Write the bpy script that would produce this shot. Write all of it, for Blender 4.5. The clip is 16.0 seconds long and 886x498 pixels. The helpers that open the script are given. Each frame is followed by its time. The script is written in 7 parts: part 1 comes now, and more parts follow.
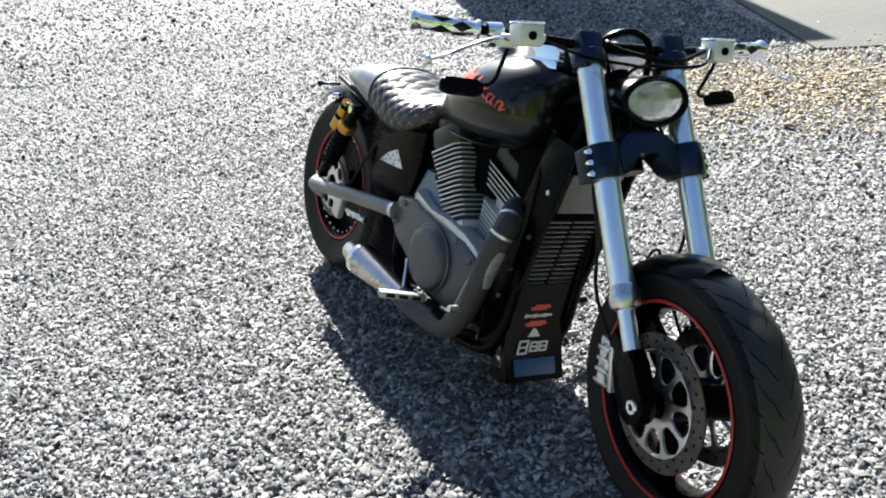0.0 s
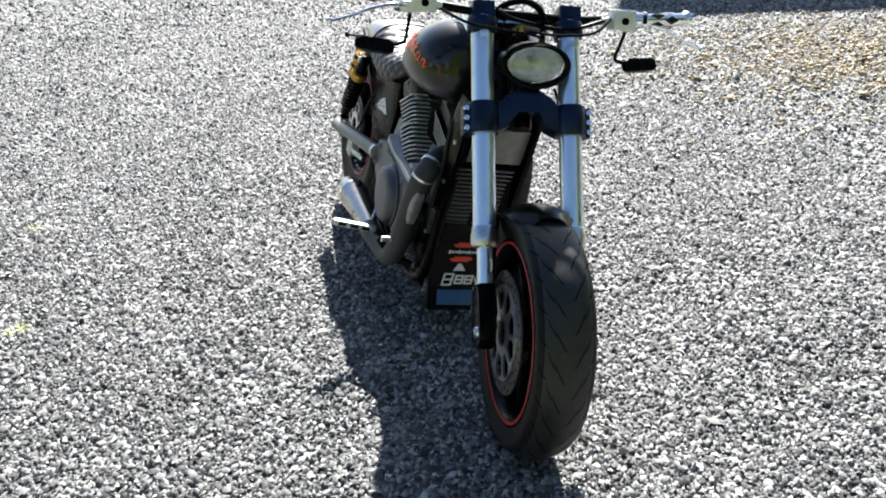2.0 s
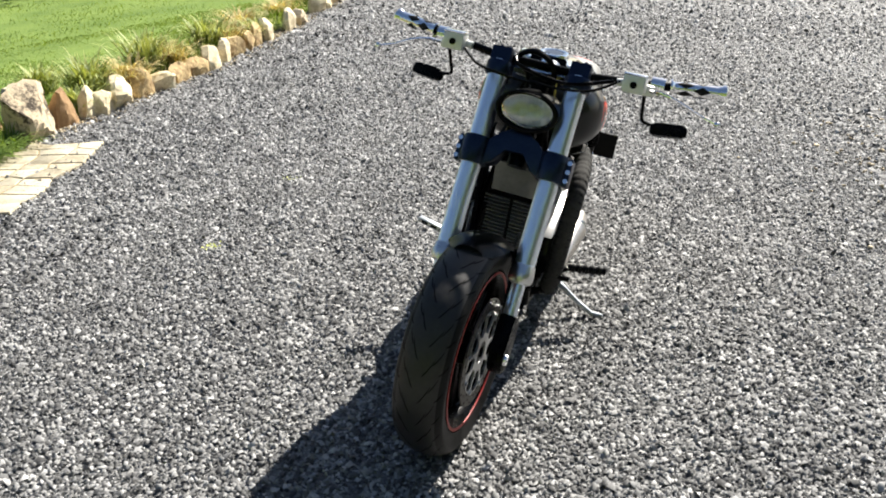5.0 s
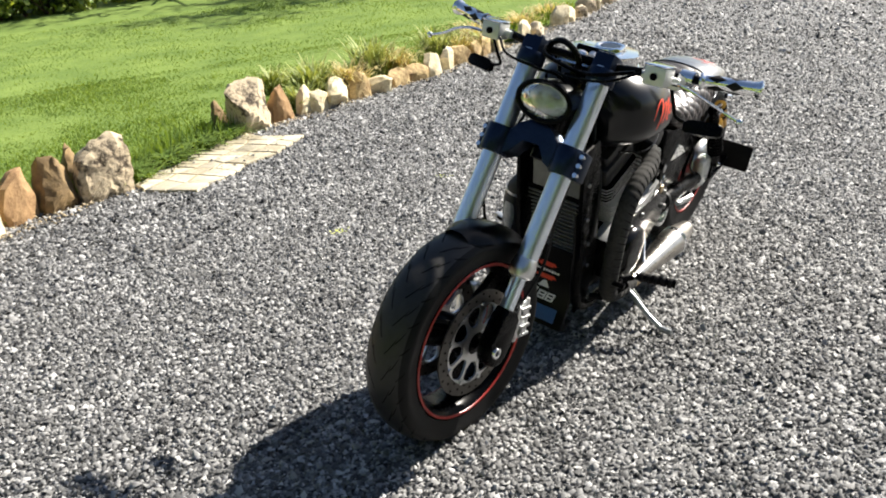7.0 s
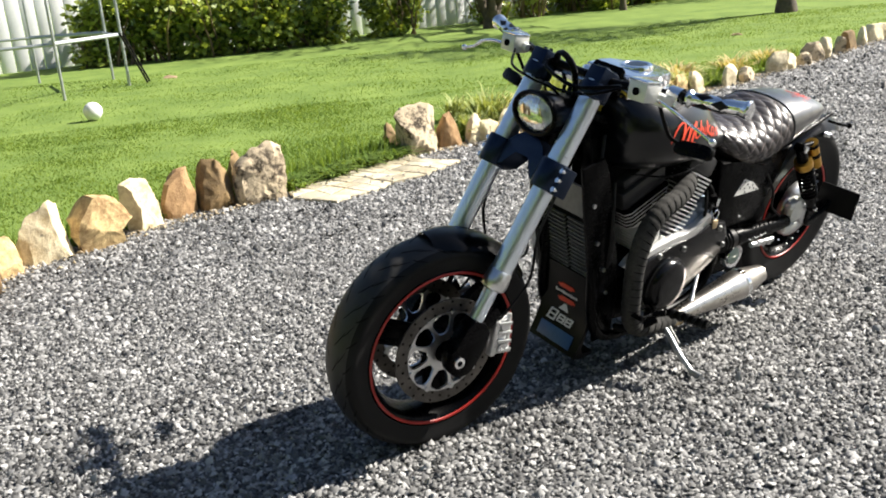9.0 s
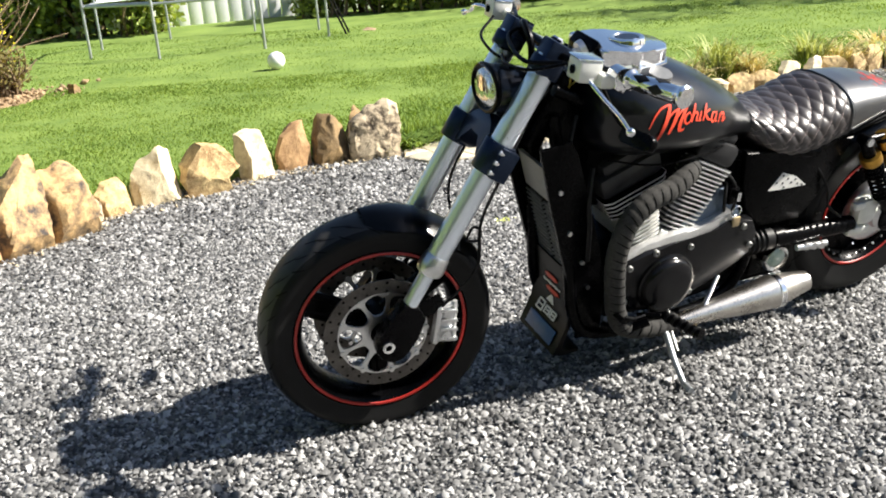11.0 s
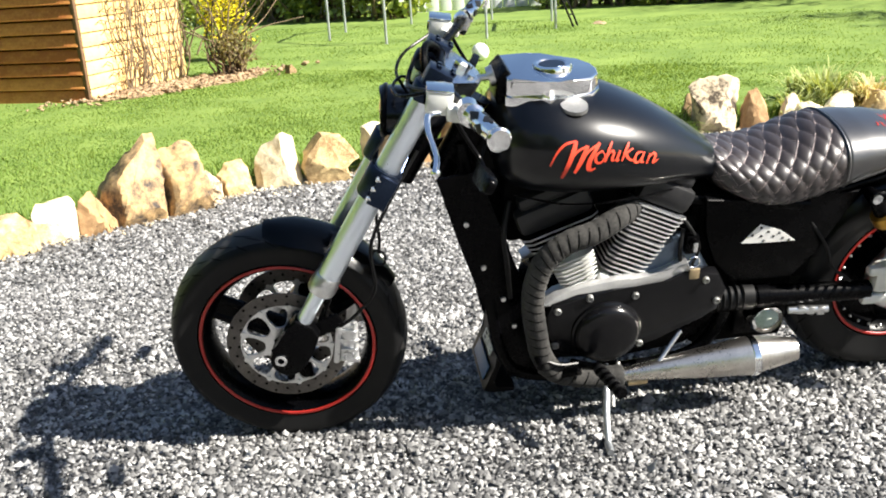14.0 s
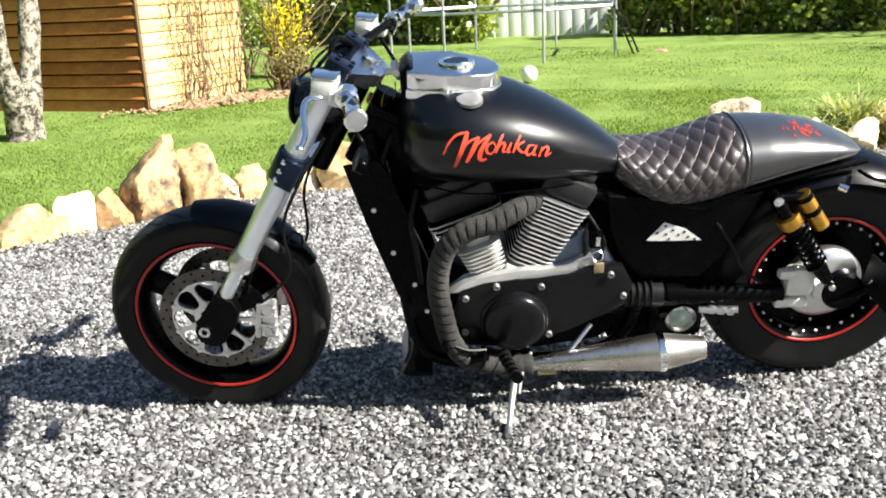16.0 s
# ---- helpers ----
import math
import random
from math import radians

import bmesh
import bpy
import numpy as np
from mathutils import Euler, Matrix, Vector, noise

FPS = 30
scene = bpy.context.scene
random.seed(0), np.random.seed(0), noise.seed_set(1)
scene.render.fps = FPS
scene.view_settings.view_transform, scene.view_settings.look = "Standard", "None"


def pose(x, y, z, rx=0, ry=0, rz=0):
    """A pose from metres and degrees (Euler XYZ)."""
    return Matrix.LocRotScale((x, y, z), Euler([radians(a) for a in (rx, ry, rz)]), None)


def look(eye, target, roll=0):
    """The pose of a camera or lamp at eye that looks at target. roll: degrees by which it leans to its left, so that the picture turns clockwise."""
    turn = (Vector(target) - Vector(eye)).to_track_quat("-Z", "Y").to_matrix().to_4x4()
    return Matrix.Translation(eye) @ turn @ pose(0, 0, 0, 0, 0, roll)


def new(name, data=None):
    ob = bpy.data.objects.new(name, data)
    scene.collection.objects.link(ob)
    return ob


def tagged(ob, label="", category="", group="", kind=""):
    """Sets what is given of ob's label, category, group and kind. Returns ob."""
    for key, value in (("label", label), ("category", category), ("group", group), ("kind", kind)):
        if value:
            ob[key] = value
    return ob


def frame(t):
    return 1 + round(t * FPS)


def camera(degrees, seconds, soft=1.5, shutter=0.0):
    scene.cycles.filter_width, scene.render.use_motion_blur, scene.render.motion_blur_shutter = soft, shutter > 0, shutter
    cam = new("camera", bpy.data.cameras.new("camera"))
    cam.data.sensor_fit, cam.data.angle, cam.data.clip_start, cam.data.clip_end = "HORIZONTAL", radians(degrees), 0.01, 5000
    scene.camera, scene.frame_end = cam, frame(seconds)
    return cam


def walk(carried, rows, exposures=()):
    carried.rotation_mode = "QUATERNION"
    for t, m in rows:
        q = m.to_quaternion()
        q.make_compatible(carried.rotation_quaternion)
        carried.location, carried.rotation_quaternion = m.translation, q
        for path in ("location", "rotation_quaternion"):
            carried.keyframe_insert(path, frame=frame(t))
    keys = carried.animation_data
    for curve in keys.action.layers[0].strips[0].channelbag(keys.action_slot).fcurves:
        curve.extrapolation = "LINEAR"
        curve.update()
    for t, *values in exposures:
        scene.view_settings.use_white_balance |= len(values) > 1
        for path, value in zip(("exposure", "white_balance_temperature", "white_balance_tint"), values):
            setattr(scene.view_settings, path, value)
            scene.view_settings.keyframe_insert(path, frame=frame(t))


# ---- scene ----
cam = camera(51.2, 16.0, soft=1.9)
# seconds, eye, target, roll
PATH = [
    (0, (-0.097, -0.122, 1.589), (-0.026, 1.703, 0.774), -3.4),
    (0.5, (0.091, -0.198, 1.609), (0.008, 1.617, 0.775), -5.4),
    (1, (0.308, -0.334, 1.623), (0.117, 1.468, 0.776), -4.5),
    (1.5, (0.505, -0.394, 1.639), (0.219, 1.405, 0.812), -4.7),
    (2, (0.767, -0.422, 1.659), (0.393, 1.331, 0.771), -4.7),
    (2.5, (1.006, -0.447, 1.665), (0.456, 1.268, 0.796), -4.9),
    (3, (1.279, -0.473, 1.703), (0.605, 1.197, 0.833), -4.7),
    (3.5, (1.508, -0.402, 1.723), (0.69, 1.217, 0.882), -3.2),
    (3.7, (1.595, -0.368, 1.739), (0.704, 1.205, 0.883), -3.7),
    (5.8, (2.445, 0.162, 1.686), (1.047, 1.358, 0.902), -3.4),
    (6, (2.487, 0.226, 1.685), (1.056, 1.374, 0.889), -4.0),
    (6.5, (2.637, 0.402, 1.667), (1.069, 1.372, 0.891), -3.6),
    (7, (2.744, 0.564, 1.547), (1.086, 1.424, 0.833), -5.4),
    (7.5, (2.843, 0.767, 1.436), (1.065, 1.462, 0.837), -7.0),
    (8, (2.928, 0.909, 1.395), (1.117, 1.538, 0.825), -5.6),
    (8.5, (3.021, 1.087, 1.366), (1.151, 1.541, 0.822), -5.2),
    (9, (3.062, 1.282, 1.371), (1.184, 1.656, 0.794), -4.7),
    (9.2, (3.053, 1.366, 1.368), (1.172, 1.706, 0.777), -4.5),
    (11.3, (2.93, 2.2, 1.305), (1.036, 2.006, 0.695), -3.8),
    (11.5, (2.892, 2.272, 1.291), (0.999, 2.035, 0.689), -3.4),
    (12, (2.817, 2.423, 1.29), (0.947, 2.106, 0.653), -4.7),
    (12.5, (2.784, 2.554, 1.279), (0.94, 2.139, 0.626), -5.2),
    (13, (2.755, 2.711, 1.302), (0.945, 2.172, 0.645), -5.4),
    (13.5, (2.732, 2.861, 1.326), (0.925, 2.274, 0.702), -4.8),
    (14, (2.692, 3.03, 1.337), (0.911, 2.358, 0.722), -3.6),
    (14.5, (2.653, 3.158, 1.345), (0.902, 2.447, 0.689), -3.6),
    (15, (2.628, 3.255, 1.35), (0.888, 2.51, 0.704), -4.9),
    (15.5, (2.615, 3.422, 1.324), (0.904, 2.612, 0.68), -3.9),
    (16, (2.669, 3.529, 1.244), (0.938, 2.692, 0.694), -2.7),
]
walk(cam, [(t, look(eye, target, roll)) for t, eye, target, roll in PATH],
     [(0.0, 1.93, 6000, 9), (1.0, 1.93, 6000, 9), (2.0, 1.86, 6000, 9), (3.0, 1.68, 6000, 9), (3.5, 1.51, 6050, 9), (6.0, 1.33, 6350, 10),
      (9.0, 1.38, 6350, 10), (11.5, 1.60, 6300, 10), (12.5, 1.76, 6300, 10), (16.0, 1.76, 6300, 10)])

# ---- light ----
SUN_FROM = Vector((-0.09, 1.28, 1.0)).normalized()
world = bpy.data.worlds.new("world")
scene.world = world
world.use_nodes = True
sky = world.node_tree.nodes.new("ShaderNodeTexSky")
sky.sky_type, sky.sun_disc = "NISHITA", False
sky.sun_elevation = math.asin(SUN_FROM.z)
sky.sun_rotation = math.atan2(SUN_FROM.x, SUN_FROM.y)
world.node_tree.links.new(sky.outputs[0], world.node_tree.nodes["Background"].inputs[0])
world.node_tree.nodes["Background"].inputs[1].default_value = 0.046
sun_data = bpy.data.lights.new("sun", "SUN")
sun_data.energy, sun_data.angle, sun_data.color = 5.0, radians(0.53), (1.0, 0.93, 0.82)
sun = new("sun", sun_data)
sun.matrix_world = look(SUN_FROM * 40, (0, 0, 0))
scene.view_settings.exposure = 1.45


# ---- materials ----
def surf(name, c1, c2=None, scale=8.0, rough=(0.5, 0.6), metal=0.0, bump=0.0, fine=60.0, spec=0.5, coat=0.0,
         lo=0.35, hi=0.65, island=0.0, per_object=0.0, stain=None):
    """A node material: two colours mixed by coarse noise, broken by fine noise, with roughness variation and relief."""
    m = bpy.data.materials.new(name)
    m.use_nodes = True
    nt = m.node_tree
    b = nt.nodes["Principled BSDF"]
    link = nt.links.new

    def node(kind, **kw):
        n = nt.nodes.new(kind)
        for k, v in kw.items():
            n.inputs[k].default_value = v
        return n
    co = nt.nodes.new("ShaderNodeTexCoord").outputs["Object"]
    big = node("ShaderNodeTexNoise", Scale=scale, Detail=4.0, Roughness=0.6)
    link(co, big.inputs["Vector"])
    small = node("ShaderNodeTexNoise", Scale=fine, Detail=5.0, Roughness=0.65)
    link(co, small.inputs["Vector"])
    add = nt.nodes.new("ShaderNodeMath")
    add.operation = "MULTIPLY_ADD"
    add.inputs[1].default_value = 0.45
    link(small.outputs["Fac"], add.inputs[0])
    half = nt.nodes.new("ShaderNodeMath")
    half.operation = "MULTIPLY"
    half.inputs[1].default_value = 0.6
    link(big.outputs["Fac"], half.inputs[0])
    link(half.outputs[0], add.inputs[2])
    fac = add.outputs[0]
    for amount, kind in ((island, "ShaderNodeNewGeometry"), (per_object, "ShaderNodeObjectInfo")):
        if amount:
            src = nt.nodes.new(kind)
            r = src.outputs["Random Per Island"] if kind == "ShaderNodeNewGeometry" else src.outputs["Random"]
            ma = nt.nodes.new("ShaderNodeMath")
            ma.operation = "MULTIPLY_ADD"
            link(r, ma.inputs[0])
            ma.inputs[1].default_value = amount
            sub = nt.nodes.new("ShaderNodeMath")
            sub.operation = "SUBTRACT"
            link(fac, sub.inputs[0])
            sub.inputs[1].default_value = amount / 2
            link(sub.outputs[0], ma.inputs[2])
            fac = ma.outputs[0]
    ramp = nt.nodes.new("ShaderNodeValToRGB")
    e = ramp.color_ramp.elements
    e[0].position, e[1].position = lo, hi
    e[0].color, e[1].color = (*c1, 1), (*(c2 or c1), 1)
    if stain:
        k = ramp.color_ramp.elements.new(stain[0])
        k.color = (*stain[1], 1)
    link(fac, ramp.inputs[0])
    link(ramp.outputs[0], b.inputs["Base Color"])
    mr = nt.nodes.new("ShaderNodeMapRange")
    mr.inputs["To Min"].default_value, mr.inputs["To Max"].default_value = rough
    mr.inputs["From Min"].default_value, mr.inputs["From Max"].default_value = 0.3, 0.7
    link(add.outputs[0], mr.inputs["Value"])
    link(mr.outputs[0], b.inputs["Roughness"])
    b.inputs["Metallic"].default_value = metal
    b.inputs["Specular IOR Level"].default_value = spec
    b.inputs["Coat Weight"].default_value = coat
    b.inputs["Coat Roughness"].default_value = 0.08
    if bump:
        bn = nt.nodes.new("ShaderNodeBump")
        bn.inputs["Strength"].default_value = 0.6
        bn.inputs["Distance"].default_value = bump
        link(add.outputs[0], bn.inputs["Height"])
        link(bn.outputs[0], b.inputs["Normal"])
    return m


def leafy(name, c1, c2, scale=3.0, rough=(0.5, 0.7), fine=9.0, island=0.5, lo=0.2, hi=0.8, spec=0.25, through_light=0.3):
    """Foliage: as surf, with part of the sunlight passing through the blade."""
    m = surf(name, c1, c2, scale, rough, fine=fine, island=island, lo=lo, hi=hi, spec=spec)
    nt = m.node_tree
    b, out = nt.nodes["Principled BSDF"], nt.nodes["Material Output"]
    tr = nt.nodes.new("ShaderNodeBsdfTranslucent")
    warm = nt.nodes.new("ShaderNodeMixRGB")
    warm.blend_type = "MULTIPLY"
    warm.inputs[0].default_value = 1.0
    warm.inputs[2].default_value = (1.25, 1.15, 0.5, 1)
    nt.links.new(b.inputs["Base Color"].links[0].from_socket, warm.inputs[1])
    nt.links.new(warm.outputs[0], tr.inputs["Color"])
    mix = nt.nodes.new("ShaderNodeMixShader")
    mix.inputs[0].default_value = through_light
    nt.links.new(b.outputs[0], mix.inputs[1])
    nt.links.new(tr.outputs[0], mix.inputs[2])
    nt.links.new(mix.outputs[0], out.inputs["Surface"])
    return m


def gravel_bed():
    """Ground under and beyond the loose chips: a crushed-stone bed drawn by cells, with relief, and patches of ochre chips."""
    m = bpy.data.materials.new("gravel_bed")
    m.use_nodes = True
    nt = m.node_tree
    b = nt.nodes["Principled BSDF"]
    link = nt.links.new
    co = nt.nodes.new("ShaderNodeTexCoord").outputs["Object"]
    v = nt.nodes.new("ShaderNodeTexVoronoi")
    v.inputs["Scale"].default_value = 46.0
    v.inputs["Randomness"].default_value = 1.0
    link(co, v.inputs["Vector"])
    sep = nt.nodes.new("ShaderNodeSeparateColor")
    link(v.outputs["Color"], sep.inputs[0])
    ramp = nt.nodes.new("ShaderNodeValToRGB")
    e = ramp.color_ramp.elements
    e[0].position, e[0].color = 0.0, (0.04, 0.04, 0.042, 1)
    e[1].position, e[1].color = 1.0, (0.36, 0.357, 0.348, 1)
    k = ramp.color_ramp.elements.new(0.6)
    k.color = (0.12, 0.12, 0.12, 1)
    link(sep.outputs[0], ramp.inputs[0])
    big = nt.nodes.new("ShaderNodeTexNoise")
    big.inputs["Scale"].default_value = 0.9
    link(co, big.inputs["Vector"])
    mr = nt.nodes.new("ShaderNodeMapRange")
    mr.inputs["From Min"].default_value, mr.inputs["From Max"].default_value = 0.3, 0.7
    mr.inputs["To Min"].default_value, mr.inputs["To Max"].default_value = 0.8, 1.15
    link(big.outputs["Fac"], mr.inputs["Value"])
    mul = nt.nodes.new("ShaderNodeVectorMath")
    mul.operation = "SCALE"
    link(ramp.outputs[0], mul.inputs[0])
    link(mr.outputs[0], mul.inputs["Scale"])
    link(mul.outputs[0], b.inputs["Base Color"])
    b.inputs["Roughness"].default_value = 0.75
    bn = nt.nodes.new("ShaderNodeBump")
    bn.inputs["Strength"].default_value = 1.0
    bn.inputs["Distance"].default_value = 0.012
    bn.invert = True
    link(v.outputs["Distance"], bn.inputs["Height"])
    link(bn.outputs[0], b.inputs["Normal"])
    return m


def leather(name, quilt):
    m = surf(name, (0.010, 0.010, 0.011) if not quilt else (0.016, 0.0120, 0.0120), (0.018, 0.0175, 0.018) if not quilt else (0.030, 0.0235, 0.0230), 6, (0.32, 0.40) if not quilt else (0.42, 0.50), bump=0.0006, fine=240, spec=0.8 if not quilt else 0.42)
    b = m.node_tree.nodes["Principled BSDF"]
    b.inputs["Coat Weight"].default_value = 1.0 if not quilt else 0.55
    b.inputs["Coat Roughness"].default_value = 0.30 if not quilt else 0.36
    return m


def glassy(name, tint, rough=0.02):
    m = bpy.data.materials.new(name)
    m.use_nodes = True
    b = m.node_tree.nodes["Principled BSDF"]
    b.inputs["Base Color"].default_value = (*tint, 1)
    b.inputs["Roughness"].default_value = rough
    b.inputs["Transmission Weight"].default_value = 1.0
    b.inputs["IOR"].default_value = 1.45
    return m


M = dict(
    bed=gravel_bed(),
    chip=surf("crushed_stone_chip", (0.034, 0.034, 0.035), (0.50, 0.495, 0.487), 3.0, (0.55, 0.8), bump=0.002, fine=400, spec=0.2, island=0.72, lo=0.14, hi=0.98, stain=(0.55, (0.190, 0.189, 0.186))),
    ochre=surf("ochre_chip", (0.20, 0.155, 0.09), (0.58, 0.48, 0.32), 3.0, (0.6, 0.85), fine=300, island=0.7, lo=0.1, hi=0.95),
    soil=surf("lawn_soil", (0.086, 0.142, 0.030), (0.190, 0.262, 0.062), 1.3, (0.85, 0.98), bump=0.02, fine=26, spec=0.12),
    blade=leafy("grass_blade", (0.096, 0.168, 0.032), (0.220, 0.308, 0.070), 0.9, (0.6, 0.8), 7, 0.5, 0.2, 0.8, 0.2, 0.4),
    straw=leafy("dry_grass", (0.36, 0.30, 0.12), (0.70, 0.60, 0.33), 3, (0.6, 0.8), 20, 0.5),
    weed=surf("weed_leaf", (0.40, 0.46, 0.05), (0.60, 0.64, 0.13), 20, (0.5, 0.7), fine=60),
    tuft=leafy("tuft_leaf", (0.18, 0.24, 0.055), (0.52, 0.56, 0.24), 3, (0.4, 0.6), 20, 0.5),
    sandstone=surf("sandstone", (0.20, 0.11, 0.04), (0.66, 0.50, 0.25), 6, (0.75, 0.95), bump=0.03, fine=30, lo=0.38, hi=0.62),
    palestone=surf("pale_stone", (0.44, 0.33, 0.17), (0.80, 0.70, 0.48), 6, (0.75, 0.95), bump=0.025, fine=32, lo=0.36, hi=0.58),
    brownstone=surf("brown_stone", (0.10, 0.065, 0.03), (0.30, 0.2, 0.09), 9, (0.8, 0.95), bump=0.02, fine=30),
    tanstone=surf("tan_stone", (0.22, 0.12, 0.05), (0.46, 0.29, 0.14), 5, (0.75, 0.95), bump=0.02, fine=34),
    mottled=surf("lichen_stone", (0.06, 0.043, 0.026), (0.54, 0.44, 0.30), 6, (0.8, 0.95), bump=0.03, fine=24, lo=0.41, hi=0.53),
    darkcap=surf("weathered_stone", (0.055, 0.044, 0.038), (0.56, 0.37, 0.17), 1.7, (0.75, 0.95), bump=0.04, fine=17, lo=0.42, hi=0.56),
    slab=surf("paving_stone", (0.30, 0.255, 0.17), (0.55, 0.49, 0.36), 9, (0.8, 0.95), bump=0.010, fine=40, per_object=0.4),
    sandbed=surf("joint_sand", (0.20, 0.155, 0.075), (0.40, 0.32, 0.17), 12, (0.85, 0.98), bump=0.01, fine=90),
    concrete=surf("concrete", (0.040, 0.043, 0.036), (0.095, 0.096, 0.080), 0.9, (0.8, 0.95), bump=0.01, fine=16),
    render_wall=surf("painted_wall", (0.70, 0.69, 0.67), (0.82, 0.82, 0.8), 1.2, (0.7, 0.85), bump=0.003, fine=30),
    board=surf("redbrown_board", (0.34, 0.105, 0.022), (0.62, 0.27, 0.07), 2.2, (0.6, 0.8), bump=0.006, fine=34, per_object=0.35),
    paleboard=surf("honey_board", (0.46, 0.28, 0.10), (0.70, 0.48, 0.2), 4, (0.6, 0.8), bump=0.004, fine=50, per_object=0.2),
    lattice=surf("lattice_wood", (0.07, 0.04, 0.02), (0.17, 0.09, 0.04), 10, (0.7, 0.9), bump=0.002),
    twig=surf("twig_bark", (0.07, 0.045, 0.025), (0.2, 0.14, 0.08), 12, (0.8, 0.95), bump=0.003),
    bark=surf("dark_bark", (0.045, 0.035, 0.025), (0.13, 0.1, 0.07), 7, (0.8, 0.95), bump=0.02, fine=22),
    lichen=surf("lichen_bark", (0.018, 0.014, 0.010), (0.36, 0.325, 0.25), 16, (0.8, 0.95), bump=0.06, fine=42, lo=0.46, hi=0.60),
    laurel=leafy("laurel_leaf", (0.035, 0.075, 0.010), (0.42, 0.50, 0.10), 3, (0.28, 0.45), 9, 0.7, 0.15, 0.85, 0.6, 0.35),
    yellow=leafy("yellow_blossom", (0.55, 0.46, 0.01), (0.85, 0.76, 0.04), 3, (0.6, 0.8), 9, 0.5),
    shrub=leafy("shrub_leaf", (0.10, 0.09, 0.03), (0.26, 0.22, 0.08), 3, (0.5, 0.7), 9, 0.6),
    bark_mulch=surf("bark_mulch", (0.09, 0.05, 0.025), (0.42, 0.3, 0.17), 9, (0.85, 0.98), bump=0.02, fine=45),
    galv=surf("galvanised_steel", (0.34, 0.36, 0.38), (0.48, 0.50, 0.52), 6, (0.35, 0.5), metal=0.8),
    white=surf("white_plastic", (0.72, 0.73, 0.75), (0.84, 0.84, 0.84), 6, (0.35, 0.5)),
    fence=surf("white_fence_paint", (0.74, 0.75, 0.78), (0.86, 0.86, 0.87), 1.5, (0.6, 0.8), fine=14),
    forktube=surf("polished_fork_tube", (0.80, 0.88, 0.98), (0.86, 0.92, 1.0), 3, (0.27, 0.30), metal=0.95, fine=30),
    chrome=surf("chrome", (0.88, 0.89, 0.90), (0.94, 0.94, 0.95), 9, (0.06, 0.12), metal=1.0, fine=120),
    satin=surf("brushed_alloy", (0.58, 0.59, 0.60), (0.74, 0.74, 0.74), 8, (0.24, 0.36), metal=1.0, fine=150, bump=0.0003),
    slate=surf("slate_blue_casting", (0.085, 0.115, 0.16), (0.15, 0.19, 0.25), 9, (0.3, 0.42), metal=0.7, fine=90),
    tag=surf("yellow_tag", (0.50, 0.42, 0.06), (0.72, 0.62, 0.14), 20, (0.6, 0.8)),
    # alloy darkened: the deep shade between the fins is in this colour
    coldweb=surf("shaded_fin_web", (0.05, 0.053, 0.058), (0.10, 0.105, 0.112), 9, (0.35, 0.5), fine=90, spec=0.5, metal=0.3),
    alloy=surf("cast_alloy", (0.5, 0.5, 0.5), (0.68, 0.68, 0.67), 12, (0.32, 0.5), metal=0.7, fine=120, bump=0.0006),
    paint=surf("black_gloss_paint", (0.0006, 0.0009, 0.0016), (0.0011, 0.0015, 0.0027), 5, (0.29, 0.33), fine=30, coat=0.5, spec=0.20),
    satinblack=surf("satin_black", (0.0006, 0.0006, 0.0008), (0.0014, 0.0014, 0.0017), 9, (0.22, 0.32), fine=140, bump=0.0002, spec=0.07),
    casting=surf("satin_black_casting", (0.0025, 0.0025, 0.0030), (0.0052, 0.0052, 0.0060), 9, (0.17, 0.24), fine=90, spec=0.24),
    capgrey=surf("brushed_grey_cap", (0.16, 0.16, 0.155), (0.25, 0.25, 0.245), 20, (0.36, 0.46), fine=120, metal=0.7),
    polished=surf("polished_anodised_alloy", (0.52, 0.57, 0.64), (0.66, 0.70, 0.76), 8, (0.16, 0.26), fine=120, metal=1.0),
    reflector=surf("headlight_reflector", (0.80, 0.80, 0.81), (0.93, 0.93, 0.94), 22, (0.22, 0.34), fine=60, metal=0.2),
    fadedred=surf("faded_red_print", (0.16, 0.010, 0.007), (0.46, 0.035, 0.022), 40, (0.4, 0.5), fine=120),
    yoke=surf("anodised_yoke", (0.012, 0.018, 0.036), (0.022, 0.034, 0.064), 8, (0.26, 0.36), fine=120, metal=0.85),
    rubber=surf("tyre_rubber", (0.0026, 0.0027, 0.0030), (0.0066, 0.0066, 0.0068), 7, (0.40, 0.56), bump=0.0008, fine=120, spec=0.18),
    tread=surf("worn_tread", (0.008, 0.0078, 0.0076), (0.023, 0.022, 0.021), 8, (0.36, 0.58), bump=0.001, fine=70, spec=0.4),
    mattpipe=surf("matt_black_pipe", (0.022, 0.022, 0.024), (0.04, 0.04, 0.043), 9, (0.5, 0.65), fine=90, spec=0.4),
    groove=surf("tread_groove", (0.0025, 0.0025, 0.0025), (0.005, 0.005, 0.005), 10, (0.9, 0.98), spec=0.05),
    red=surf("red_rim_tape", (0.26, 0.011, 0.008), (0.34, 0.018, 0.012), 6, (0.35, 0.45), fine=60),
    redpaint=surf("red_lettering", (0.62, 0.045, 0.018), (0.72, 0.075, 0.03), 9, (0.35, 0.5)),
    disc=surf("brake_steel", (0.06, 0.054, 0.05), (0.14, 0.128, 0.118), 14, (0.35, 0.5), metal=0.8, fine=160),
    wrap=surf("exhaust_wrap", (0.010, 0.0097, 0.009), (0.058, 0.055, 0.050), 7, (0.85, 0.98), bump=0.004, fine=110, lo=0.42, hi=0.74),
    smooth_leather=leather("black_vinyl", False),
    quilt=leather("quilted_leather", True),
